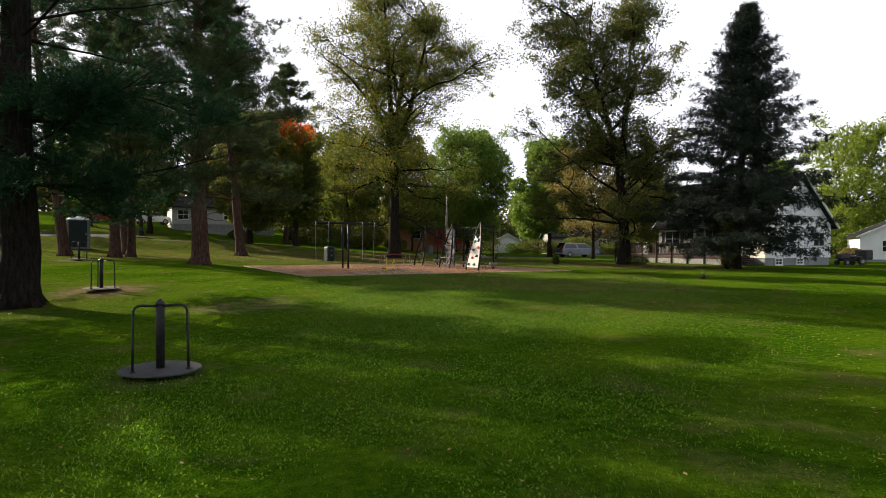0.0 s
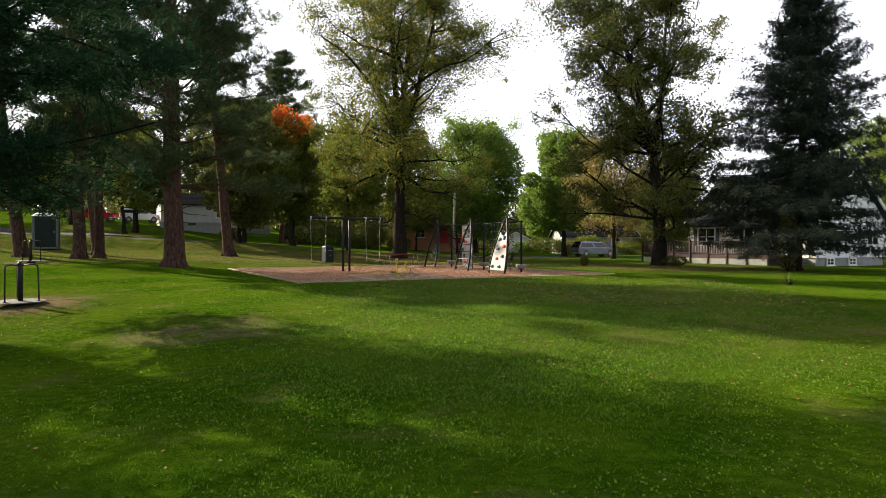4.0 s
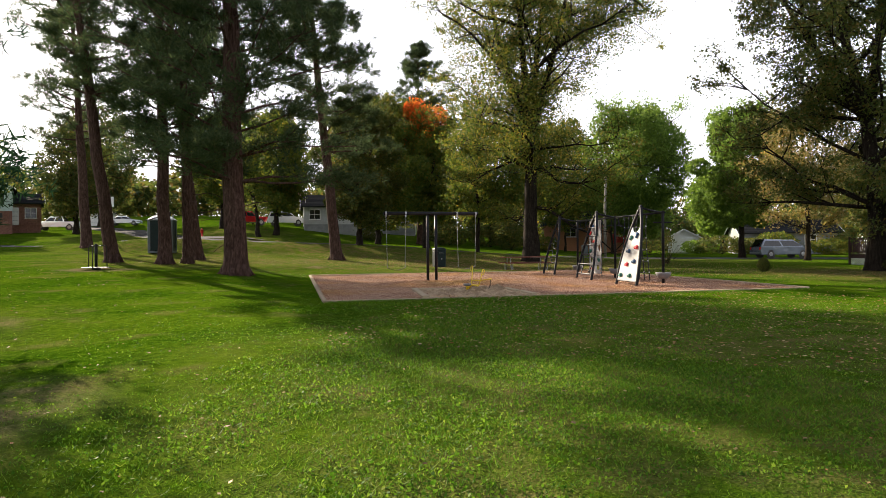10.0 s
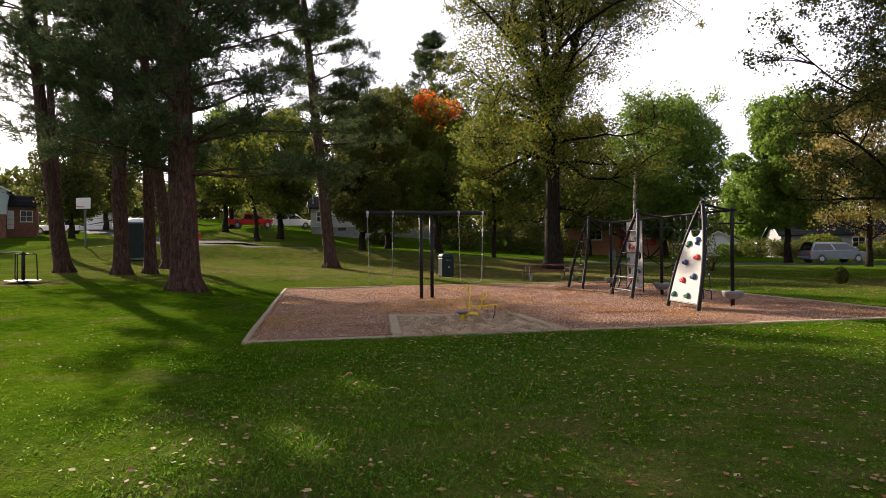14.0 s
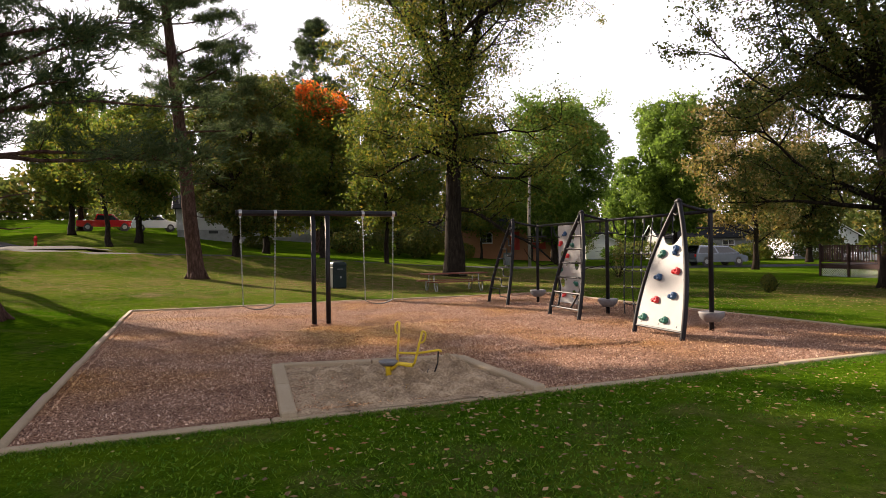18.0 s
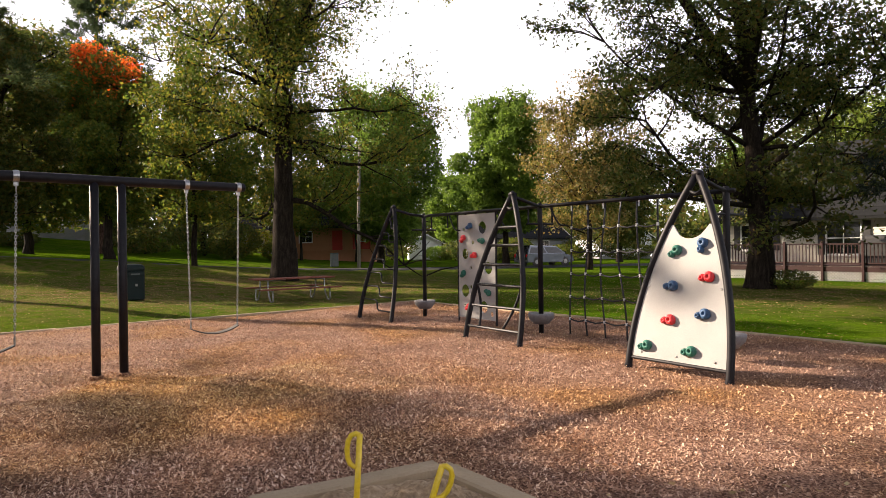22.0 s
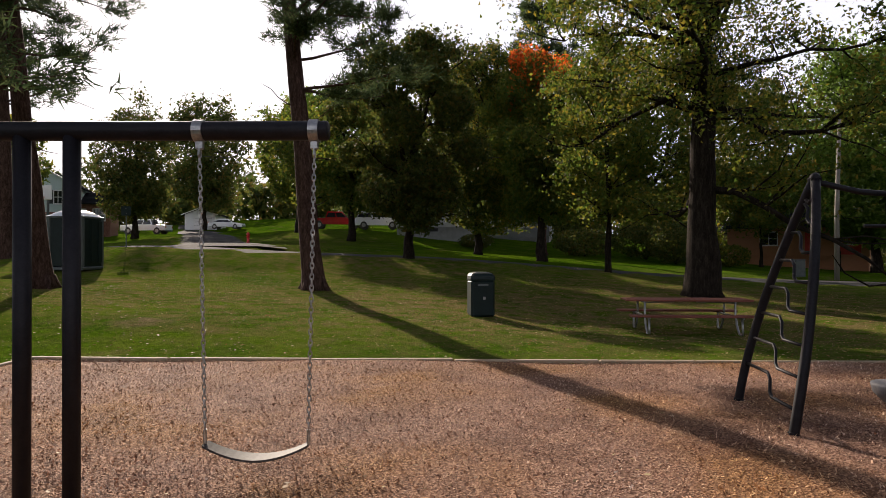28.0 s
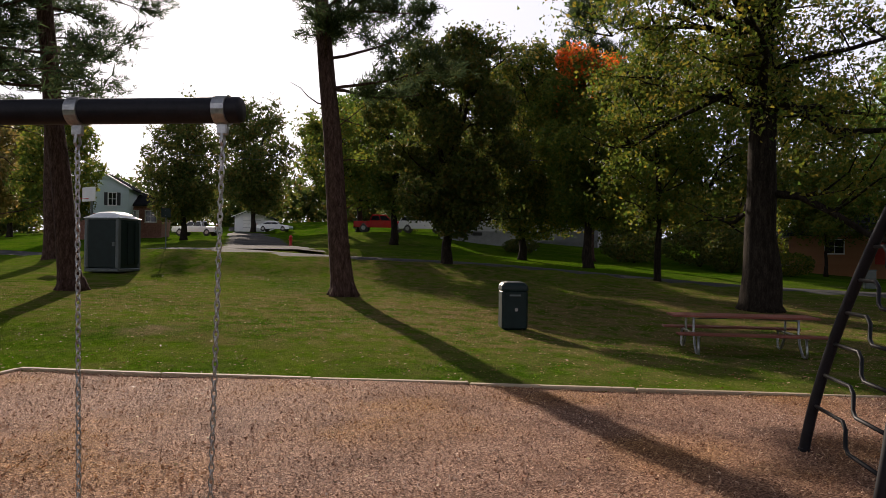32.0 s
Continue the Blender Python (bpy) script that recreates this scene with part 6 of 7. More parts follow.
# ---- vehicles ----
def car(name, at, rz, prof, cab, width, wheels, wheel_r, paint, label, category="car", bed=None, lift=0.0):
    """A vehicle from its side outline (x forward, z up): rounded body, glasshouse, wheels, lamps."""
    z = ground_z(*at) + lift
    t = thing(name, (*at, z), label, category, rz=rz)
    def shell(outline, w0, w1, material, nm, zlo, zhi):
        g = G()
        n = len(outline)
        for s, k in ((-1, 0.93), (-1, 1.0), (1, 1.0), (1, 0.93)):
            for x, zz in outline:
                u = (zz - zlo) / max(1e-6, zhi - zlo)
                w = (w0 * (1 - u) + w1 * u) / 2 * (1 if k == 1.0 else 1.0)
                ins = 0.05 if k < 1 else 0.0
                cx = sum(p[0] for p in outline) / n
                cz = sum(p[1] for p in outline) / n
                sx = x + (cx - x) * (0.0 if k < 1 else 0.0)
                if k < 1:
                    g.v.append((x + (cx - x) * 0.02, s * (w + 0.0), zz + (cz - zz) * 0.06))
                else:
                    g.v.append((x, s * (w - 0.06), zz))
        for r in range(3):
            for i in range(n):
                j = (i + 1) % n
                g.f.append((r * n + i, r * n + j, (r + 1) * n + j, (r + 1) * n + i))
        # order rows: outer face, shoulder, shoulder, outer face
        g.f += [tuple(reversed(range(n))), tuple(range(3 * n, 4 * n))]
        return part(nm, g, material, t, smooth=False)
    zs = [p[1] for p in prof]
    body = shell(prof, width, width * 0.97, paint, "body", min(zs), max(zs))
    zc = [p[1] for p in cab]
    shell(cab, width * 0.94, width * 0.78, paint, "roof", min(zc), max(zc))
    # side and end glass stand just proud of the cabin
    cx, cz = sum(p[0] for p in cab) / len(cab), sum(p[1] for p in cab) / len(cab)
    for s in (-1, 1):
        for a, b in ((0.02, 0.48), (0.52, 0.98)):
            lo, hi = min(zc) + 0.05, max(zc) - 0.09
            xs0, xs1 = min(p[0] for p in cab if p[1] < cz), max(p[0] for p in cab if p[1] < cz)
            xt0, xt1 = min(p[0] for p in cab if p[1] > cz), max(p[0] for p in cab if p[1] > cz)
            def edge(u, v):
                x0, x1 = xs0 + (xt0 - xs0) * v + 0.08, xs1 + (xt1 - xs1) * v - 0.08
                w = (width * 0.94 * (1 - v) + width * 0.78 * v) / 2
                return (x0 + (x1 - x0) * u, s * (w + 0.012), lo + (hi - lo) * v)
            q = [edge(a, 0.05), edge(b, 0.05), edge(b, 0.98), edge(a, 0.98)]
            g = G().add(q + [(x, y - s * 0.02, zz) for x, y, zz in q], [(0, 1, 2, 3), (7, 6, 5, 4), (0, 4, 5, 1), (1, 5, 6, 2), (2, 6, 7, 3), (3, 7, 4, 0)])
            part("side_window", g, GLASS, t)
    for x0, x1, nm in ((max(p[0] for p in cab if p[1] < cz), max(p[0] for p in cab if p[1] > cz), "windscreen"), (min(p[0] for p in cab if p[1] < cz), min(p[0] for p in cab if p[1] > cz), "rear_window")):
        sg = 1 if nm == "windscreen" else -1
        w0, w1 = width * 0.42, width * 0.35
        lo, hi = min(zc) + 0.05, max(zc) - 0.06
        q = [(x0 + sg * 0.015, -w0, lo), (x0 + sg * 0.015, w0, lo), (x1 + sg * 0.03, w1, hi), (x1 + sg * 0.03, -w1, hi)]
        g = G().add(q + [(x - sg * 0.03, y, zz) for x, y, zz in q], [(0, 1, 2, 3), (7, 6, 5, 4), (0, 4, 5, 1), (1, 5, 6, 2), (2, 6, 7, 3), (3, 7, 4, 0)])
        part(nm, g, GLASS, t)
    for x in wheels:
        for s in (-1, 1):
            y = s * (width / 2 - 0.10)
            g = G().tube([(x, y - 0.1, wheel_r), (x, y - 0.085, wheel_r), (x, y + 0.085, wheel_r), (x, y + 0.1, wheel_r)], [wheel_r * 0.9, wheel_r, wheel_r, wheel_r * 0.9], 20)
            wh = part("wheel", g, RUBBER, t)
            part("rim", G().tube([(x, y + s * 0.09, wheel_r), (x, y + s * 0.108, wheel_r)], [wheel_r * 0.62, wheel_r * 0.5], 14), GALV, wh)
            arch = G().tube([(x, y + s * 0.02, wheel_r), (x, y + s * 0.085, wheel_r)], wheel_r * 1.16, 20)
            part("wheel_arch", arch, DARK, t)
    xf, xb = max(p[0] for p in prof), min(p[0] for p in prof)
    for s in (-1, 1):
        part("headlight", G().box((xf - 0.12, s * width * 0.36, 0.68), (0.18, 0.34, 0.14), ch=0.03), PALE_PLASTIC, t)
        part("tail_lamp", G().box((xb + 0.06, s * width * 0.42, 0.86), (0.14, 0.16, 0.26), ch=0.02), TAIL_RED, t)
    part("front_bumper", G().box((xf - 0.02, 0, 0.42), (0.16, width * 0.9, 0.2), ch=0.04), GREY_TRIM, t)
    part("rear_bumper", G().box((xb + 0.02, 0, 0.44), (0.16, width * 0.9, 0.2), ch=0.04), GREY_TRIM, t)
    return t


SUV = [(-2.25, 0.35), (2.2, 0.32), (2.3, 0.6), (2.2, 0.92), (1.2, 1.08), (-2.2, 1.1), (-2.3, 0.8)]
SUVC = [(-2.2, 1.06), (1.15, 1.06), (0.35, 1.68), (-1.9, 1.72)]
PICK = [(-2.8, 0.45), (2.7, 0.42), (2.8, 0.7), (2.7, 1.08), (1.2, 1.16), (-2.8, 1.12)]
PICKC = [(-1.15, 1.1), (1.25, 1.1), (0.6, 1.82), (-0.9, 1.84)]
VAN = [(-2.45, 0.3), (2.4, 0.28), (2.5, 0.55), (2.35, 0.82), (1.5, 1.02), (-2.4, 1.05), (-2.5, 0.7)]
VANC = [(-2.4, 1.0), (1.7, 1.0), (0.7, 1.66), (-2.05, 1.74)]
SEDAN = [(-2.35, 0.3), (2.3, 0.28), (2.35, 0.55), (2.2, 0.76), (1.0, 0.9), (-1.6, 0.92), (-2.35, 0.88)]
SEDANC = [(-1.55, 0.88), (1.1, 0.88), (0.3, 1.4), (-0.9, 1.42)]
car("suv", (-42.6, 77.5), 38, SUV, SUVC, 1.85, (-1.4, 1.4), 0.36, CAR_WHITE, "white estate car parked on the bank above the street", lift=0.2)
car("pickup_truck", (-49.1, 78.4), 38, PICK, PICKC, 1.95, (-1.75, 1.75), 0.40, CAR_RED, "red pickup truck parked behind the white car", "pickup")
car("pickup_truck", (-74.5, 72.1), 212, PICK, PICKC, 1.95, (-1.75, 1.75), 0.40, CAR_WHITE, "white pickup truck parked under a dark tree", "pickup")
car("sedan", (-75.9, 84.7), 35, SEDAN, SEDANC, 1.8, (-1.4, 1.4), 0.33, CAR_WHITE, "white sedan parked along the side street")
car("minivan", (12.3, 75.8), 22, VAN, VANC, 1.95, (-1.5, 1.55), 0.35, CAR_BLUE, "grey-blue minivan on the street behind the park", lift=0.02)
car("suv", (27.0, 81.5), 198, SUV, SUVC, 1.85, (-1.4, 1.4), 0.36, CAR_BLUE, "dark grey estate car on the street", lift=0.02)


# ---- posts, poles and small things along the street ----
def utility_pole():
    x0, y0 = -3.5, 73.0
    z = ground_z(x0, y0)
    t = thing("utility_pole", (x0, y0, z), "weathered grey wooden utility pole with street lamp", "utility pole")
    part("pole", G().tube([(0, 0, -0.3), (0, 0, 4), (0.15, 0, 9.6)], [0.15, 0.13, 0.1], 12), POLE_WOOD, t, smooth=True)
    part("lamp_arm", G().tube([(0.14, 0, 9.3), (-0.5, -0.2, 9.55), (-0.9, -0.3, 9.5)], 0.03, 8), GALV, t)
    part("lamp_head", G().box((-1.05, -0.32, 9.47), (0.5, 0.26, 0.14), ch=0.04), GALV, t)
    for dz in (9.3, 8.4):
        part("insulator", G().lathe([(0.03, 0), (0.05, 0.04), (0.03, 0.1)], 8, (0.16, 0.12, dz)), GREY_TRIM, t)
    for i, (end, zz) in enumerate((((40, 30, -1.2), 8.5), ((60, 34, 0.5), 9.2), ((-52, -16, 1.5), 8.8))):
        p, q = Vector((0.15, 0, zz)), Vector((end[0], end[1], zz + end[2]))
        pts = [p.lerp(q, s) + Vector((0, 0, -1.4 * 4 * s * (1 - s))) for s in np.linspace(0, 1, 15)]
        part("wire", G().tube(pts, 0.016, 4), DARK, t)
    b = thing("utility_box", (-5.4, 72.4, ground_z(-5.4, 72.4)), "small grey-green utility cabinet on the grass", "utility box", rz=20)
    part("cabinet", G().box((0, 0, 0.5), (0.55, 0.45, 1.0), ch=0.03), GREY_TRIM, b)
    part("hood", G().box((0, 0, 1.03), (0.6, 0.5, 0.06), ch=0.015), GREY_TRIM, b)


utility_pole()


def hydrant():
    x0, y0 = -41.0, 60.3
    t = thing("fire_hydrant", (x0, y0, ground_z(x0, y0)), "red fire hydrant on the verge", "hydrant")
    part("barrel", G().lathe([(0.15, 0), (0.15, 0.05), (0.1, 0.07), (0.1, 0.6), (0.14, 0.62), (0.14, 0.66), (0.11, 0.72), (0.05, 0.8), (0.03, 0.84)], 14), HYDRANT_RED, t, smooth=True)
    for a in (0, 2.1, 4.2):
        part("outlet", G().tube([(0, 0, 0.48), (math.cos(a) * 0.17, math.sin(a) * 0.17, 0.48)], 0.05, 10), HYDRANT_RED, t)


hydrant()


def hoop():
    x0, y0 = -34.8, 43.4
    t = thing("basketball_hoop", (x0, y0, ground_z(x0, y0)), "basketball hoop with weathered white backboard", "basketball hoop", rz=8)
    part("pole", G().tube([(0, 0, -0.2), (0, 0, 3.4)], 0.06, 10), GREY_TRIM, t)
    part("backboard", G().box((0, -0.15, 3.15), (1.08, 0.05, 0.70), ch=0.02), WHITE_PAINT, t)
    ring = [(0.23 * math.cos(a), -0.42 + 0.23 * math.sin(a), 2.92) for a in np.linspace(0, 6.283, 16)]
    part("ring", G().tube(ring, 0.012, 6), HYDRANT_RED, t)


hoop()


def sign_post(at, h, w, hh, rz, label, panel):
    t = thing("sign_post", (*at, ground_z(*at)), label, "sign", rz=rz)
    part("post", G().tube([(0, 0, -0.2), (0, 0, h)], 0.028, 8), GREY_TRIM, t)
    part("panel", G().box((0, -0.03, h - hh / 2), (w, 0.012, hh), ch=0.004), panel, t)
    for z in (h - 0.1, h - hh + 0.1):
        part("bolt", G().tube([(0, 0.0, z), (0, -0.05, z)], 0.014, 6), GALV, t)


sign_post((-31.6, 45.5), 2.3, 0.45, 0.45, 45, "thin steel post with small green sign seen from behind", GREEN_METAL)


def flag():
    x0, y0 = -39.5, 77.0
    t = thing("flag", (x0, y0, ground_z(x0, y0)), "striped flag hanging from a short pole", "flag", rz=30)
    part("pole", G().tube([(0, 0, 0), (0, 0, 4.4), (-0.5, 0, 5.0)], 0.025, 8), WHITE_PAINT, t)
    g = G()
    for i in range(7):
        for j in range(6):
            g.v.append((-0.5 - 0.16 * i, 0.06 * math.sin(i * 1.3 + j * 0.3), 4.9 - 0.13 * i * 0.6 - 0.14 * j))
    for i in range(6):
        for j in range(5):
            q = i * 6 + j
            g.f.append((q, q + 1, q + 7, q + 6))
    part("cloth", g, CLOTH, t)


flag()


def tractor():
    x0, y0 = 31.5, 52.0
    t = thing("garden_tractor", (x0, y0, ground_z(x0, y0)), "dark garden tractor with rear catcher parked by the house", "lawn tractor", rz=15)
    part("hood", G().box((-0.75, 0, 0.72), (0.95, 0.6, 0.42), ch=0.06), DARK, t)
    part("frame", G().box((0, 0, 0.42), (2.0, 0.55, 0.18), ch=0.03), WORN_STEEL, t)
    part("fender", G().box((0.45, 0, 0.66), (0.7, 0.95, 0.12), ch=0.04), DARK, t)
    part("seat", G().box((0.4, 0, 0.85), (0.42, 0.46, 0.12), ch=0.04), RUBBER, t)
    part("seat_back", G().box((0.62, 0, 1.05), (0.1, 0.44, 0.36), ch=0.04), RUBBER, t)
    part("catcher", G().box((1.35, 0, 0.85), (0.75, 1.0, 0.8), ch=0.08), DARK, t)
    part("steering_wheel", G().tube([(-0.12 + 0.17 * math.cos(a) * 0.5, 0.17 * math.sin(a), 1.08 + 0.1 * math.cos(a)) for a in np.linspace(0, 6.283, 14)], 0.015, 6), RUBBER, t)
    for x, r in ((-0.85, 0.22), (0.6, 0.3)):
        for s in (-1, 1):
            w = part("wheel", G().tube([(x, s * 0.4, r), (x, s * 0.6, r)], r, 16), RUBBER, t)
            part("hub", G().tube([(x, s * 0.6, r), (x, s * 0.615, r)], r * 0.5, 10), GALV, w)


tractor()


# ---- shrubs and saplings ----
def shrub(name, at, h, r, leaf, n, size, seed, label, category="bush", group=""):
    rng = np.random.default_rng(seed)
    t = thing(name, (*at, ground_z(*at) - 0.03), label, category, group)
    g = G()
    ends = []
    for i in range(16):
        a = i * 2.4
        d = np.array((math.cos(a) * 0.6, math.sin(a) * 0.6, rng.uniform(0.5, 1.4)))
        d /= np.linalg.norm(d)
        L = bend(rng, (0, 0, 0), d, h * rng.uniform(0.6, 0.95), 4, 0.12, 0.03)
        g.tube(L, [0.02, 0.016, 0.012, 0.008, 0.004], 4, cap=False)
        ends += L[1:]
    part("stems", g, BARK_OAK, t)
    p = rng.normal(size=(n, 3))
    p /= np.linalg.norm(p, axis=1)[:, None]
    k = rng.uniform(0.5, 1.0, (n, 1)) ** 0.5
    bumps = np.array([1 + 0.25 * noise.noise((q[0] * 2.2 + seed, q[1] * 2.2, q[2] * 2.2)) for q in p])[:, None]
    pos = p * k * bumps * np.array((r, r, h * 0.5)) + np.array((0, 0, h * 0.52))
    pos = pos[pos[:, 2] > 0.03]
    v, f = leaf_quads(rng, pos, size)
    cloud("leaves", v, f, leaf, t)
    return t


shrub("round_bush", (6.3, 41.2), 0.66, 0.26, LEAF_DARK, 3000, 0.05, 3, "small round dark shrub standing alone on the lawn")
shrub("bush", (12.3, 43.4), 0.7, 0.8, LEAF_DARK, 2500, 0.07, 5, "low dark shrub at the foot of the oak")
shrub("young_birch", (15.9, 35.9), 3.0, 0.55, LEAF_OAK, 1800, 0.1, 7, "thin young tree with sparse yellowing leaves", "sapling")
shrub("lawn_sapling", (10.7, 24.2), 0.45, 0.1, LEAF_GREEN, 60, 0.05, 9, "tiny sapling growing in the lawn", "sapling")
shrub("sapling", (2.2, 52.0), 2.2, 0.3, LEAF_TAN, 500, 0.09, 11, "staked sapling with few tan leaves", "sapling")
shrub("bush", (-11.0, 82.0), 1.8, 1.6, LEAF_OAK, 3000, 0.16, 13, "leafy shrub across the street")
shrub("bush", (-14.5, 80.0), 3.4, 2.4, LEAF_DARK, 5000, 0.18, 15, "dark purple-leaved shrub across the street")
shrub("bush", (-18.0, 84.0), 3.2, 3.4, LEAF_DARK, 5000, 0.2, 17, "dark overgrown hedge across the street")
shrub("bush", (-84.0, 62.0), 1.2, 2.4, LEAF_OAK, 2500, 0.14, 21, "flower bed shrubs before a house")
shrub("bush", (12.5, 98.5), 2.2, 3.0, LEAF_DARK, 4000, 0.2, 31, "dark hedge across the street")
shrub("bush", (21.5, 99.5), 2.0, 2.6, LEAF_MIX, 3500, 0.2, 33, "mixed hedge across the street")
shrub("bush", (6.0, 100.0), 1.8, 2.0, LEAF_GREEN, 2500, 0.2, 35, "green shrub across the street")
shrub("bush", (-30.0, 75.5), 1.3, 1.5, LEAF_DARK, 2500, 0.16, 37, "green shrub by the basement wall")
shrub("bush", (38.3, 64.5), 1.5, 1.3, LEAF_TAN, 3000, 0.16, 23, "reddish shrub by a drive")


for i, (x, y) in enumerate(((-22, 80), (-9, 97), (0, 101), (9, 99), (15.5, 100.5), (25, 101.5), (30, 100), (-16, 94), (-26, 88), (-40, 90), (38, 103), (-58, 92))):
    shrub("hedge_bush", (x, y), 2.4 + 0.5 * (i % 3), 2.6 + 0.3 * (i % 4), (LEAF_DARK, LEAF_MIX, LEAF_DARK)[i % 3], 2600, 0.24, 60 + i, "overgrown shrub under the trees beyond the street", "bush", "shrubs beyond the street")


# ---- trees beyond the street ----
FAR = "trees beyond the street"
for i, (x, y, h, r, bole, leaf, n, s) in enumerate((
        (-59.3, 61.9, 12.0, 4.6, 2.6, LEAF_DARK, 16320, 0.38), (-52.0, 78.0, 15.0, 5.0, 4.0, LEAF_GREEN, 15300, 0.45),
        (-47.0, 71.0, 12.0, 4.2, 3.5, LEAF_MIX, 12240, 0.43), (-38.0, 68.5, 13.0, 4.2, 3.6, LEAF_MIX, 12240, 0.43),
        (-80.0, 84.0, 18.0, 7.0, 4.0, LEAF_DARK, 14280, 0.62), (-100.0, 60.0, 16.0, 6.5, 3.5, LEAF_OAK, 12240, 0.62),
        (-75.0, 50.0, 12.0, 5.0, 3.0, LEAF_TAN, 10200, 0.50), (-62.0, 52.0, 11.0, 4.4, 3.0, LEAF_MIX, 10200, 0.45),
        (-20.0, 92.0, 17.0, 6.5, 4.0, LEAF_MIX, 16320, 0.53), (-36.0, 100.0, 20.0, 7.0, 5.0, LEAF_MIX, 16320, 0.60),
        (-46.0, 104.0, 21.0, 7.0, 5.0, LEAF_DARK, 14280, 0.62), (-12.0, 100.0, 18.0, 7.0, 4.5, LEAF_OAK, 14280, 0.58),
        (10.0, 112.0, 12.0, 6.0, 4.0, LEAF_GREEN, 13260, 0.60), (24.0, 88.0, 12.0, 5.0, 3.0, LEAF_DARK, 13260, 0.45),
        (30.0, 118.0, 15.0, 7.0, 3.5, LEAF_DARK, 11220, 0.62), (44.0, 96.0, 15.0, 6.5, 3.0, LEAF_GREEN, 13260, 0.58),
        (50.0, 86.0, 18.0, 7.5, 2.0, LEAF_LIME, 24000, 0.46), (62.0, 88.0, 19.0, 8.0, 2.0, LEAF_LIME, 22000, 0.50),
        (74.0, 78.0, 16.0, 7.0, 3.0, LEAF_MIX, 10200, 0.62), (-65.0, 108.0, 20.0, 8.0, 4.0, LEAF_MIX, 12240, 0.69))):
    broadleaf(("maple_tree", "ash_tree", "linden_tree")[i % 3], (x, y), h, r, bole, 0.2 + 0.008 * h, leaf, int(n * 1.3), s * 0.75, 200 + i,
              {LEAF_DARK: "dark leafy tree beyond the street", LEAF_GREEN: "fresh green tree beyond the street", LEAF_MIX: "green tree turning yellow beyond the street", LEAF_OAK: "yellow-green tree beyond the street", LEAF_LIME: "bright yellow-green tree beyond the street", LEAF_TAN: "tan autumn tree beyond the street"}[leaf],
              limbs=22, forks=2, sub=8, sigma=0.06 * r + 0.25, shape=0.4, group=FAR, blade=leaf_tris, lobes=20 + int(r))
broadleaf("slanting_tree", (-33.5, 59.0), 9.0, 3.2, 3.4, 0.2, LEAF_MIX, 9000, 0.24, 301, "slanting maple on the bank by the street", lean=(-3.2, 0.8), limbs=16, forks=2)
pine("red_pine", (-24.5, 77.0), 23, 5.4, 8.0, 0.35, 331, "dark pine rising behind the far trees", tufts=6500, length=0.36, width=0.03, group=FAR)


def far_woods():
    """A ragged belt of woodland all round, far behind everything."""
    rng = np.random.default_rng(77)
    vs, fs, o = [], [], 0
    n = 420
    for i in range(n):
        a = 2 * math.pi * i / n + rng.normal() * 0.01
        R = rng.uniform(135, 190) if i % 3 else rng.uniform(112, 128)
        cx, cy = math.cos(a) * R - 8, math.sin(a) * R + 25
        h, r = (rng.uniform(9, 16), rng.uniform(4, 7)) if i % 3 else (rng.uniform(6, 10), rng.uniform(3.5, 5.5))
        ahead = cy > 10          # the side that the path faces is closer grown
        m = 430 if ahead else 130
        p = rng.normal(size=(m, 3))
        p /= np.linalg.norm(p, axis=1)[:, None]
        p *= rng.uniform(0.55, 1.0, (m, 1))
        pos = p * np.array((r, r, h * 0.55)) + np.array((cx, cy, h * 0.5 + float(lawn_height(cx, cy))))
        v, f = leaf_tris(rng, pos, 1.25 if ahead else 2.4)
        vs.append(v)
        fs.append(f + o)
        o += len(v)
    tagged(cloud("far_woods", np.concatenate(vs), np.concatenate(fs), LEAF_DARK), "far belt of green and autumn trees", "woods", kind="stuff")


far_woods()


# ---- grass and fallen leaves ----
def scatter_ok(x, y, pad=0.12):
    u, v = pad_uv(x, y)
    return ~((u > -pad) & (u < PADW + pad) & (v > -pad) & (v < PADL + pad))


LANE = [(2.2, -5.0), (0.8, 1.2), (1.6, 8.0), (2.2, 11.0), (0.5, 15.5), (-1.2, 18.5)]


def lane_points(rng, n, spread):
    """Random places about the walked lane, thinning out sideways."""
    k = rng.integers(len(LANE) - 1, size=n)
    s = rng.uniform(0, 1, (n, 1))
    a, b = np.array(LANE)[k], np.array(LANE)[k + 1]
    return a * (1 - s) + b * s + rng.normal(size=(n, 2)) * spread + np.array((-0.4, 3.0))


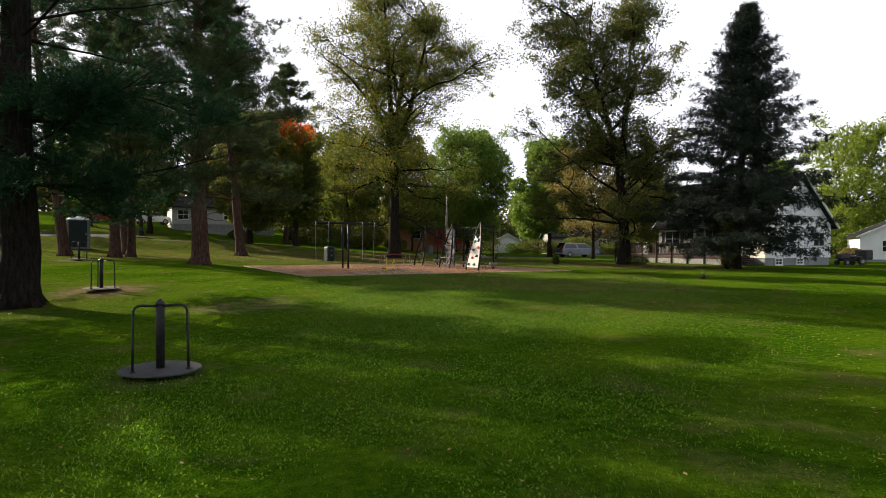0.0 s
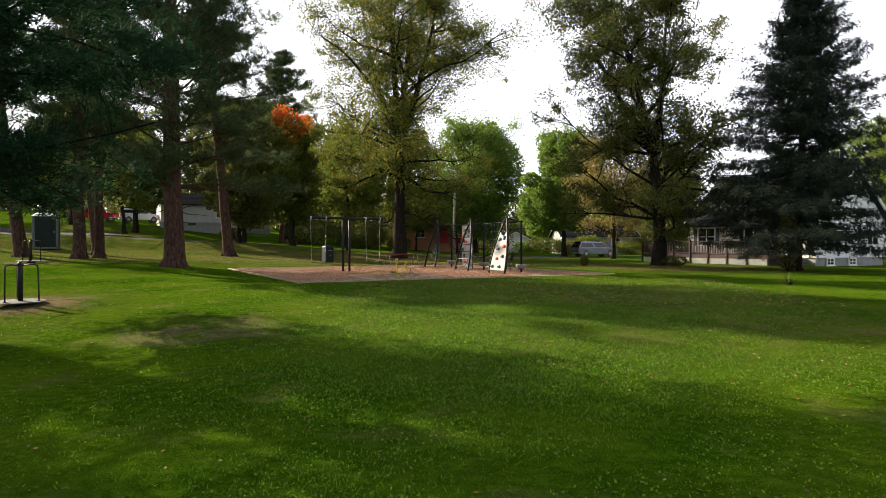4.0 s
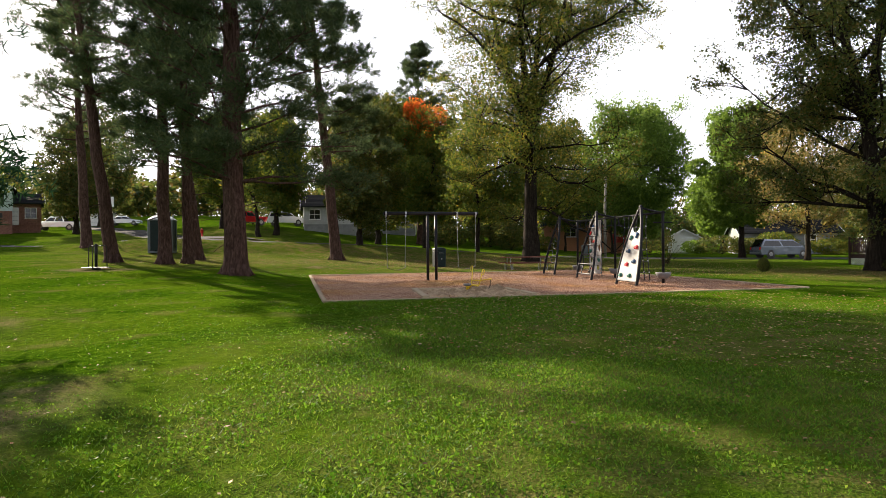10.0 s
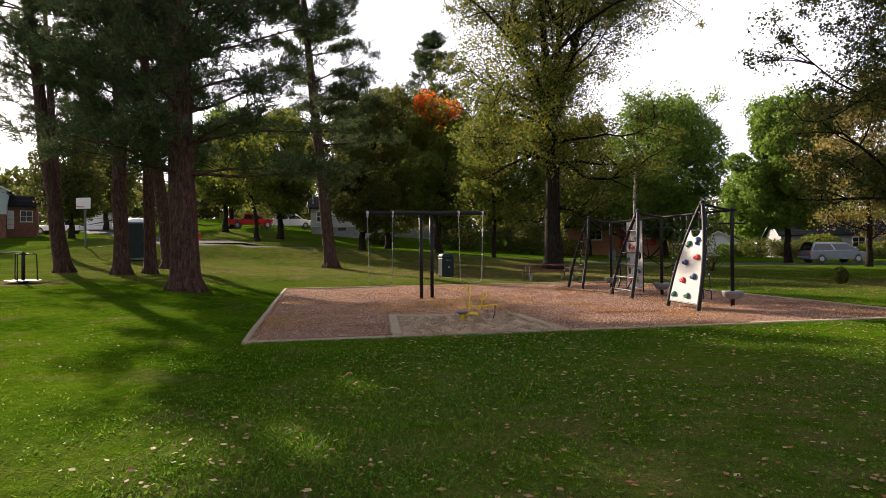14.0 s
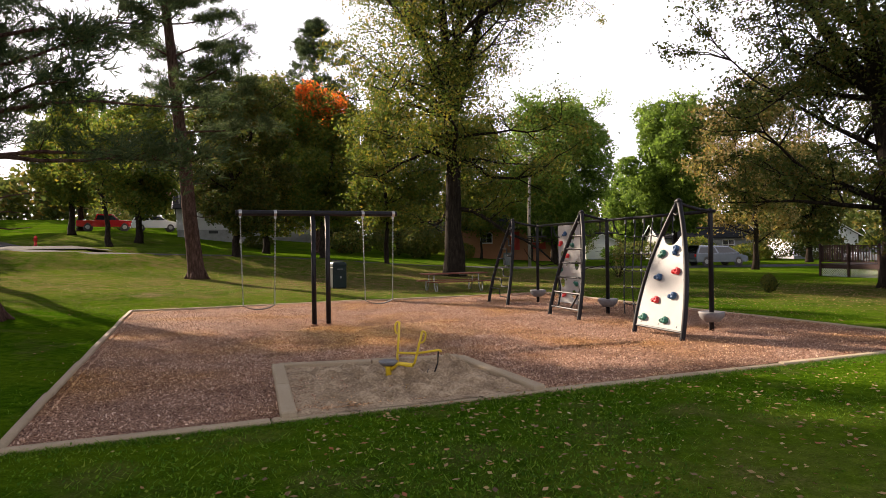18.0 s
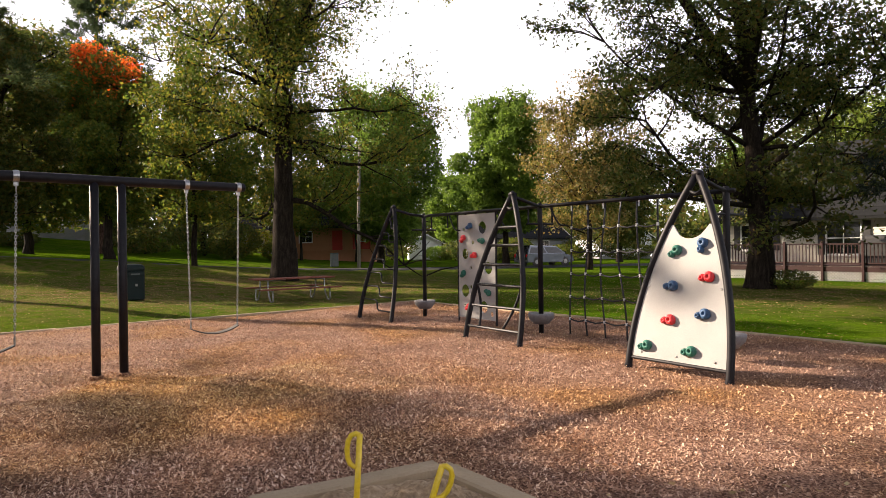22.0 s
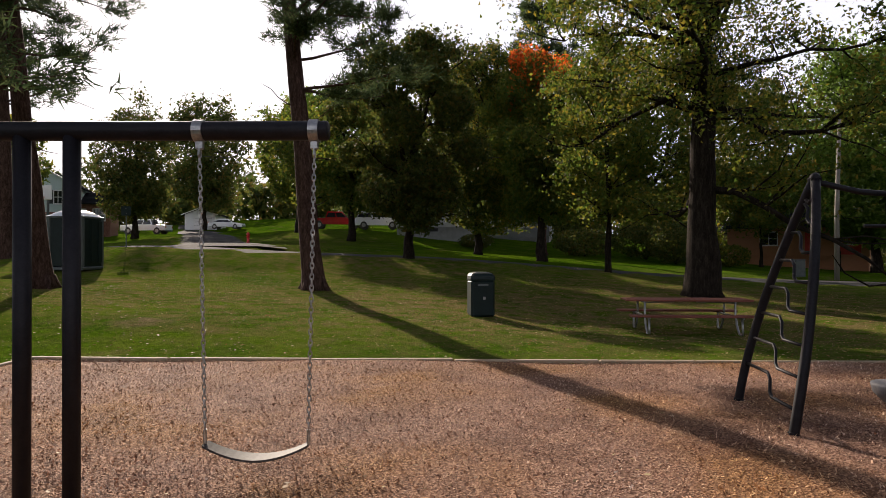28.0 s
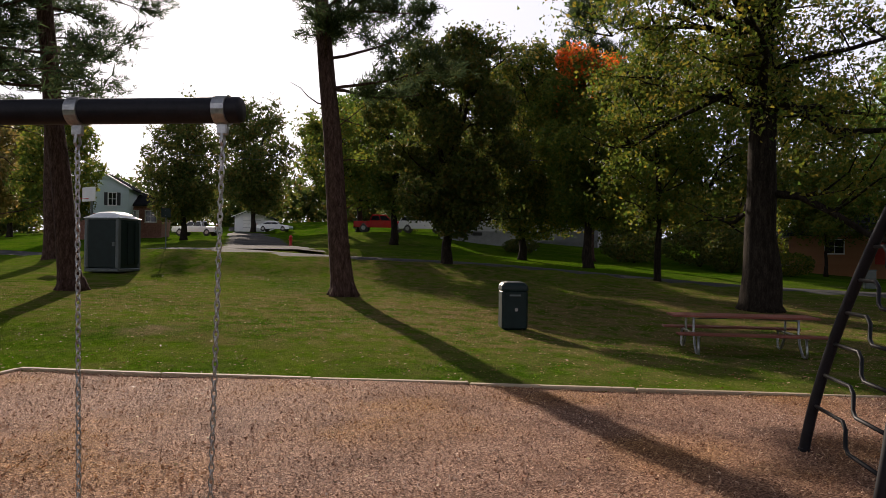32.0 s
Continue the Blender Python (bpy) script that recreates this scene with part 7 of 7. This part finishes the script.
def grass():
    rng = np.random.default_rng(5)
    p = np.concatenate([lane_points(rng, 150000, 2.3), lane_points(rng, 50000, 6.0), np.column_stack([rng.uniform(-16, 6, 30000), rng.uniform(32, 46, 30000)]), np.column_stack([rng.uniform(-2, 9, 45000), rng.uniform(15, 25, 45000)])])
    # taller turf that overgrows the sunken front timbers
    eu, ev = rng.uniform(0, PADW, 14000), -0.1 - np.abs(rng.normal(size=14000)) * 0.13
    p = np.concatenate([p, np.column_stack(pad_xy(eu, ev))])
    p = p[scatter_ok(p[:, 0], p[:, 1], 0.09)]
    n = len(p)
    z = lawn_height(p[:, 0], p[:, 1]) - 0.01
    az = rng.uniform(0, 6.283, n)
    hgt = rng.uniform(0.02, 0.05, n) * (0.7 + 0.6 * rng.uniform(size=n))
    w = rng.uniform(0.003, 0.008, n)
    lean = rng.normal(size=(n, 2)) * 0.9
    base = np.column_stack([p, z])
    side = np.column_stack([np.cos(az) * w, np.sin(az) * w, np.zeros(n)])
    tip = base + np.column_stack([lean * hgt[:, None], hgt])
    vs = np.stack([base - side, base + side, tip], 1).reshape(-1, 3)
    tagged(cloud("grass_blades", vs, np.arange(len(vs)).reshape(-1, 3), BLADE), "short mown green grass blades", "grass", kind="stuff")
    # low clover and broad weeds
    p = lane_points(rng, 82000, 2.6)
    p = p[scatter_ok(p[:, 0], p[:, 1])]
    keep = np.array([noise.noise((x * 0.8, y * 0.8, 9.0)) > -0.12 for x, y in p])
    p = p[keep]
    c = np.column_stack([p, lawn_height(p[:, 0], p[:, 1]) + rng.uniform(0.01, 0.04, len(p))])
    v, f = leaf_quads(rng, c, 0.03, flat=0.3)
    tagged(cloud("clover", v, f, BLADE), "low clover in the lawn", "clover", kind="stuff")


grass()


def fallen_leaves():
    rng = np.random.default_rng(15)
    a = np.column_stack([rng.uniform(-22, 16, 5200), rng.uniform(-2, 42, 5200)])
    b = rng.normal(size=(12000, 2)) * np.array((8, 5)) + np.array((-8, 48))
    c = rng.normal(size=(5000, 2)) * np.array((5, 4)) + np.array((10.5, 41))
    e = np.column_stack([rng.uniform(-3, 9, 5200), rng.uniform(17, 27, 5200)])
    w = rng.normal(size=(260, 2)) * np.array((0.7, 0.5)) + np.array((-2.6, 24.4))
    k = np.column_stack([rng.uniform(-24, 5, 15000), rng.uniform(31, 47, 15000)])
    p = np.concatenate([a, b, c, e, k, w])
    size = np.concatenate([np.full(len(q), d) for q, d in ((a, 0.052), (b, 0.055), (c, 0.06), (e, 0.06), (k, 0.040), (w, 0.06))])
    keep = scatter_ok(p[:, 0], p[:, 1]) | (rng.uniform(size=len(p)) < 0.25)
    p, size = p[keep], size[keep]
    u, v = pad_uv(p[:, 0], p[:, 1])
    inside = ~scatter_ok(p[:, 0], p[:, 1])
    z = np.where(inside, 0.045, lawn_height(p[:, 0], p[:, 1]) + 0.035)
    q, f = leaf_quads(rng, np.column_stack([p, z]), size[:, None], flat=0.0)
    q = q.reshape(-1, 4, 3)
    m = q.mean(1, keepdims=True)
    q = m + (q - m) * np.array((1, 1, 0.3))
    tagged(cloud("fallen_leaves", q.reshape(-1, 3), f, LITTER), "scattered fallen brown, yellow and red leaves", "leaves", kind="stuff")


fallen_leaves()
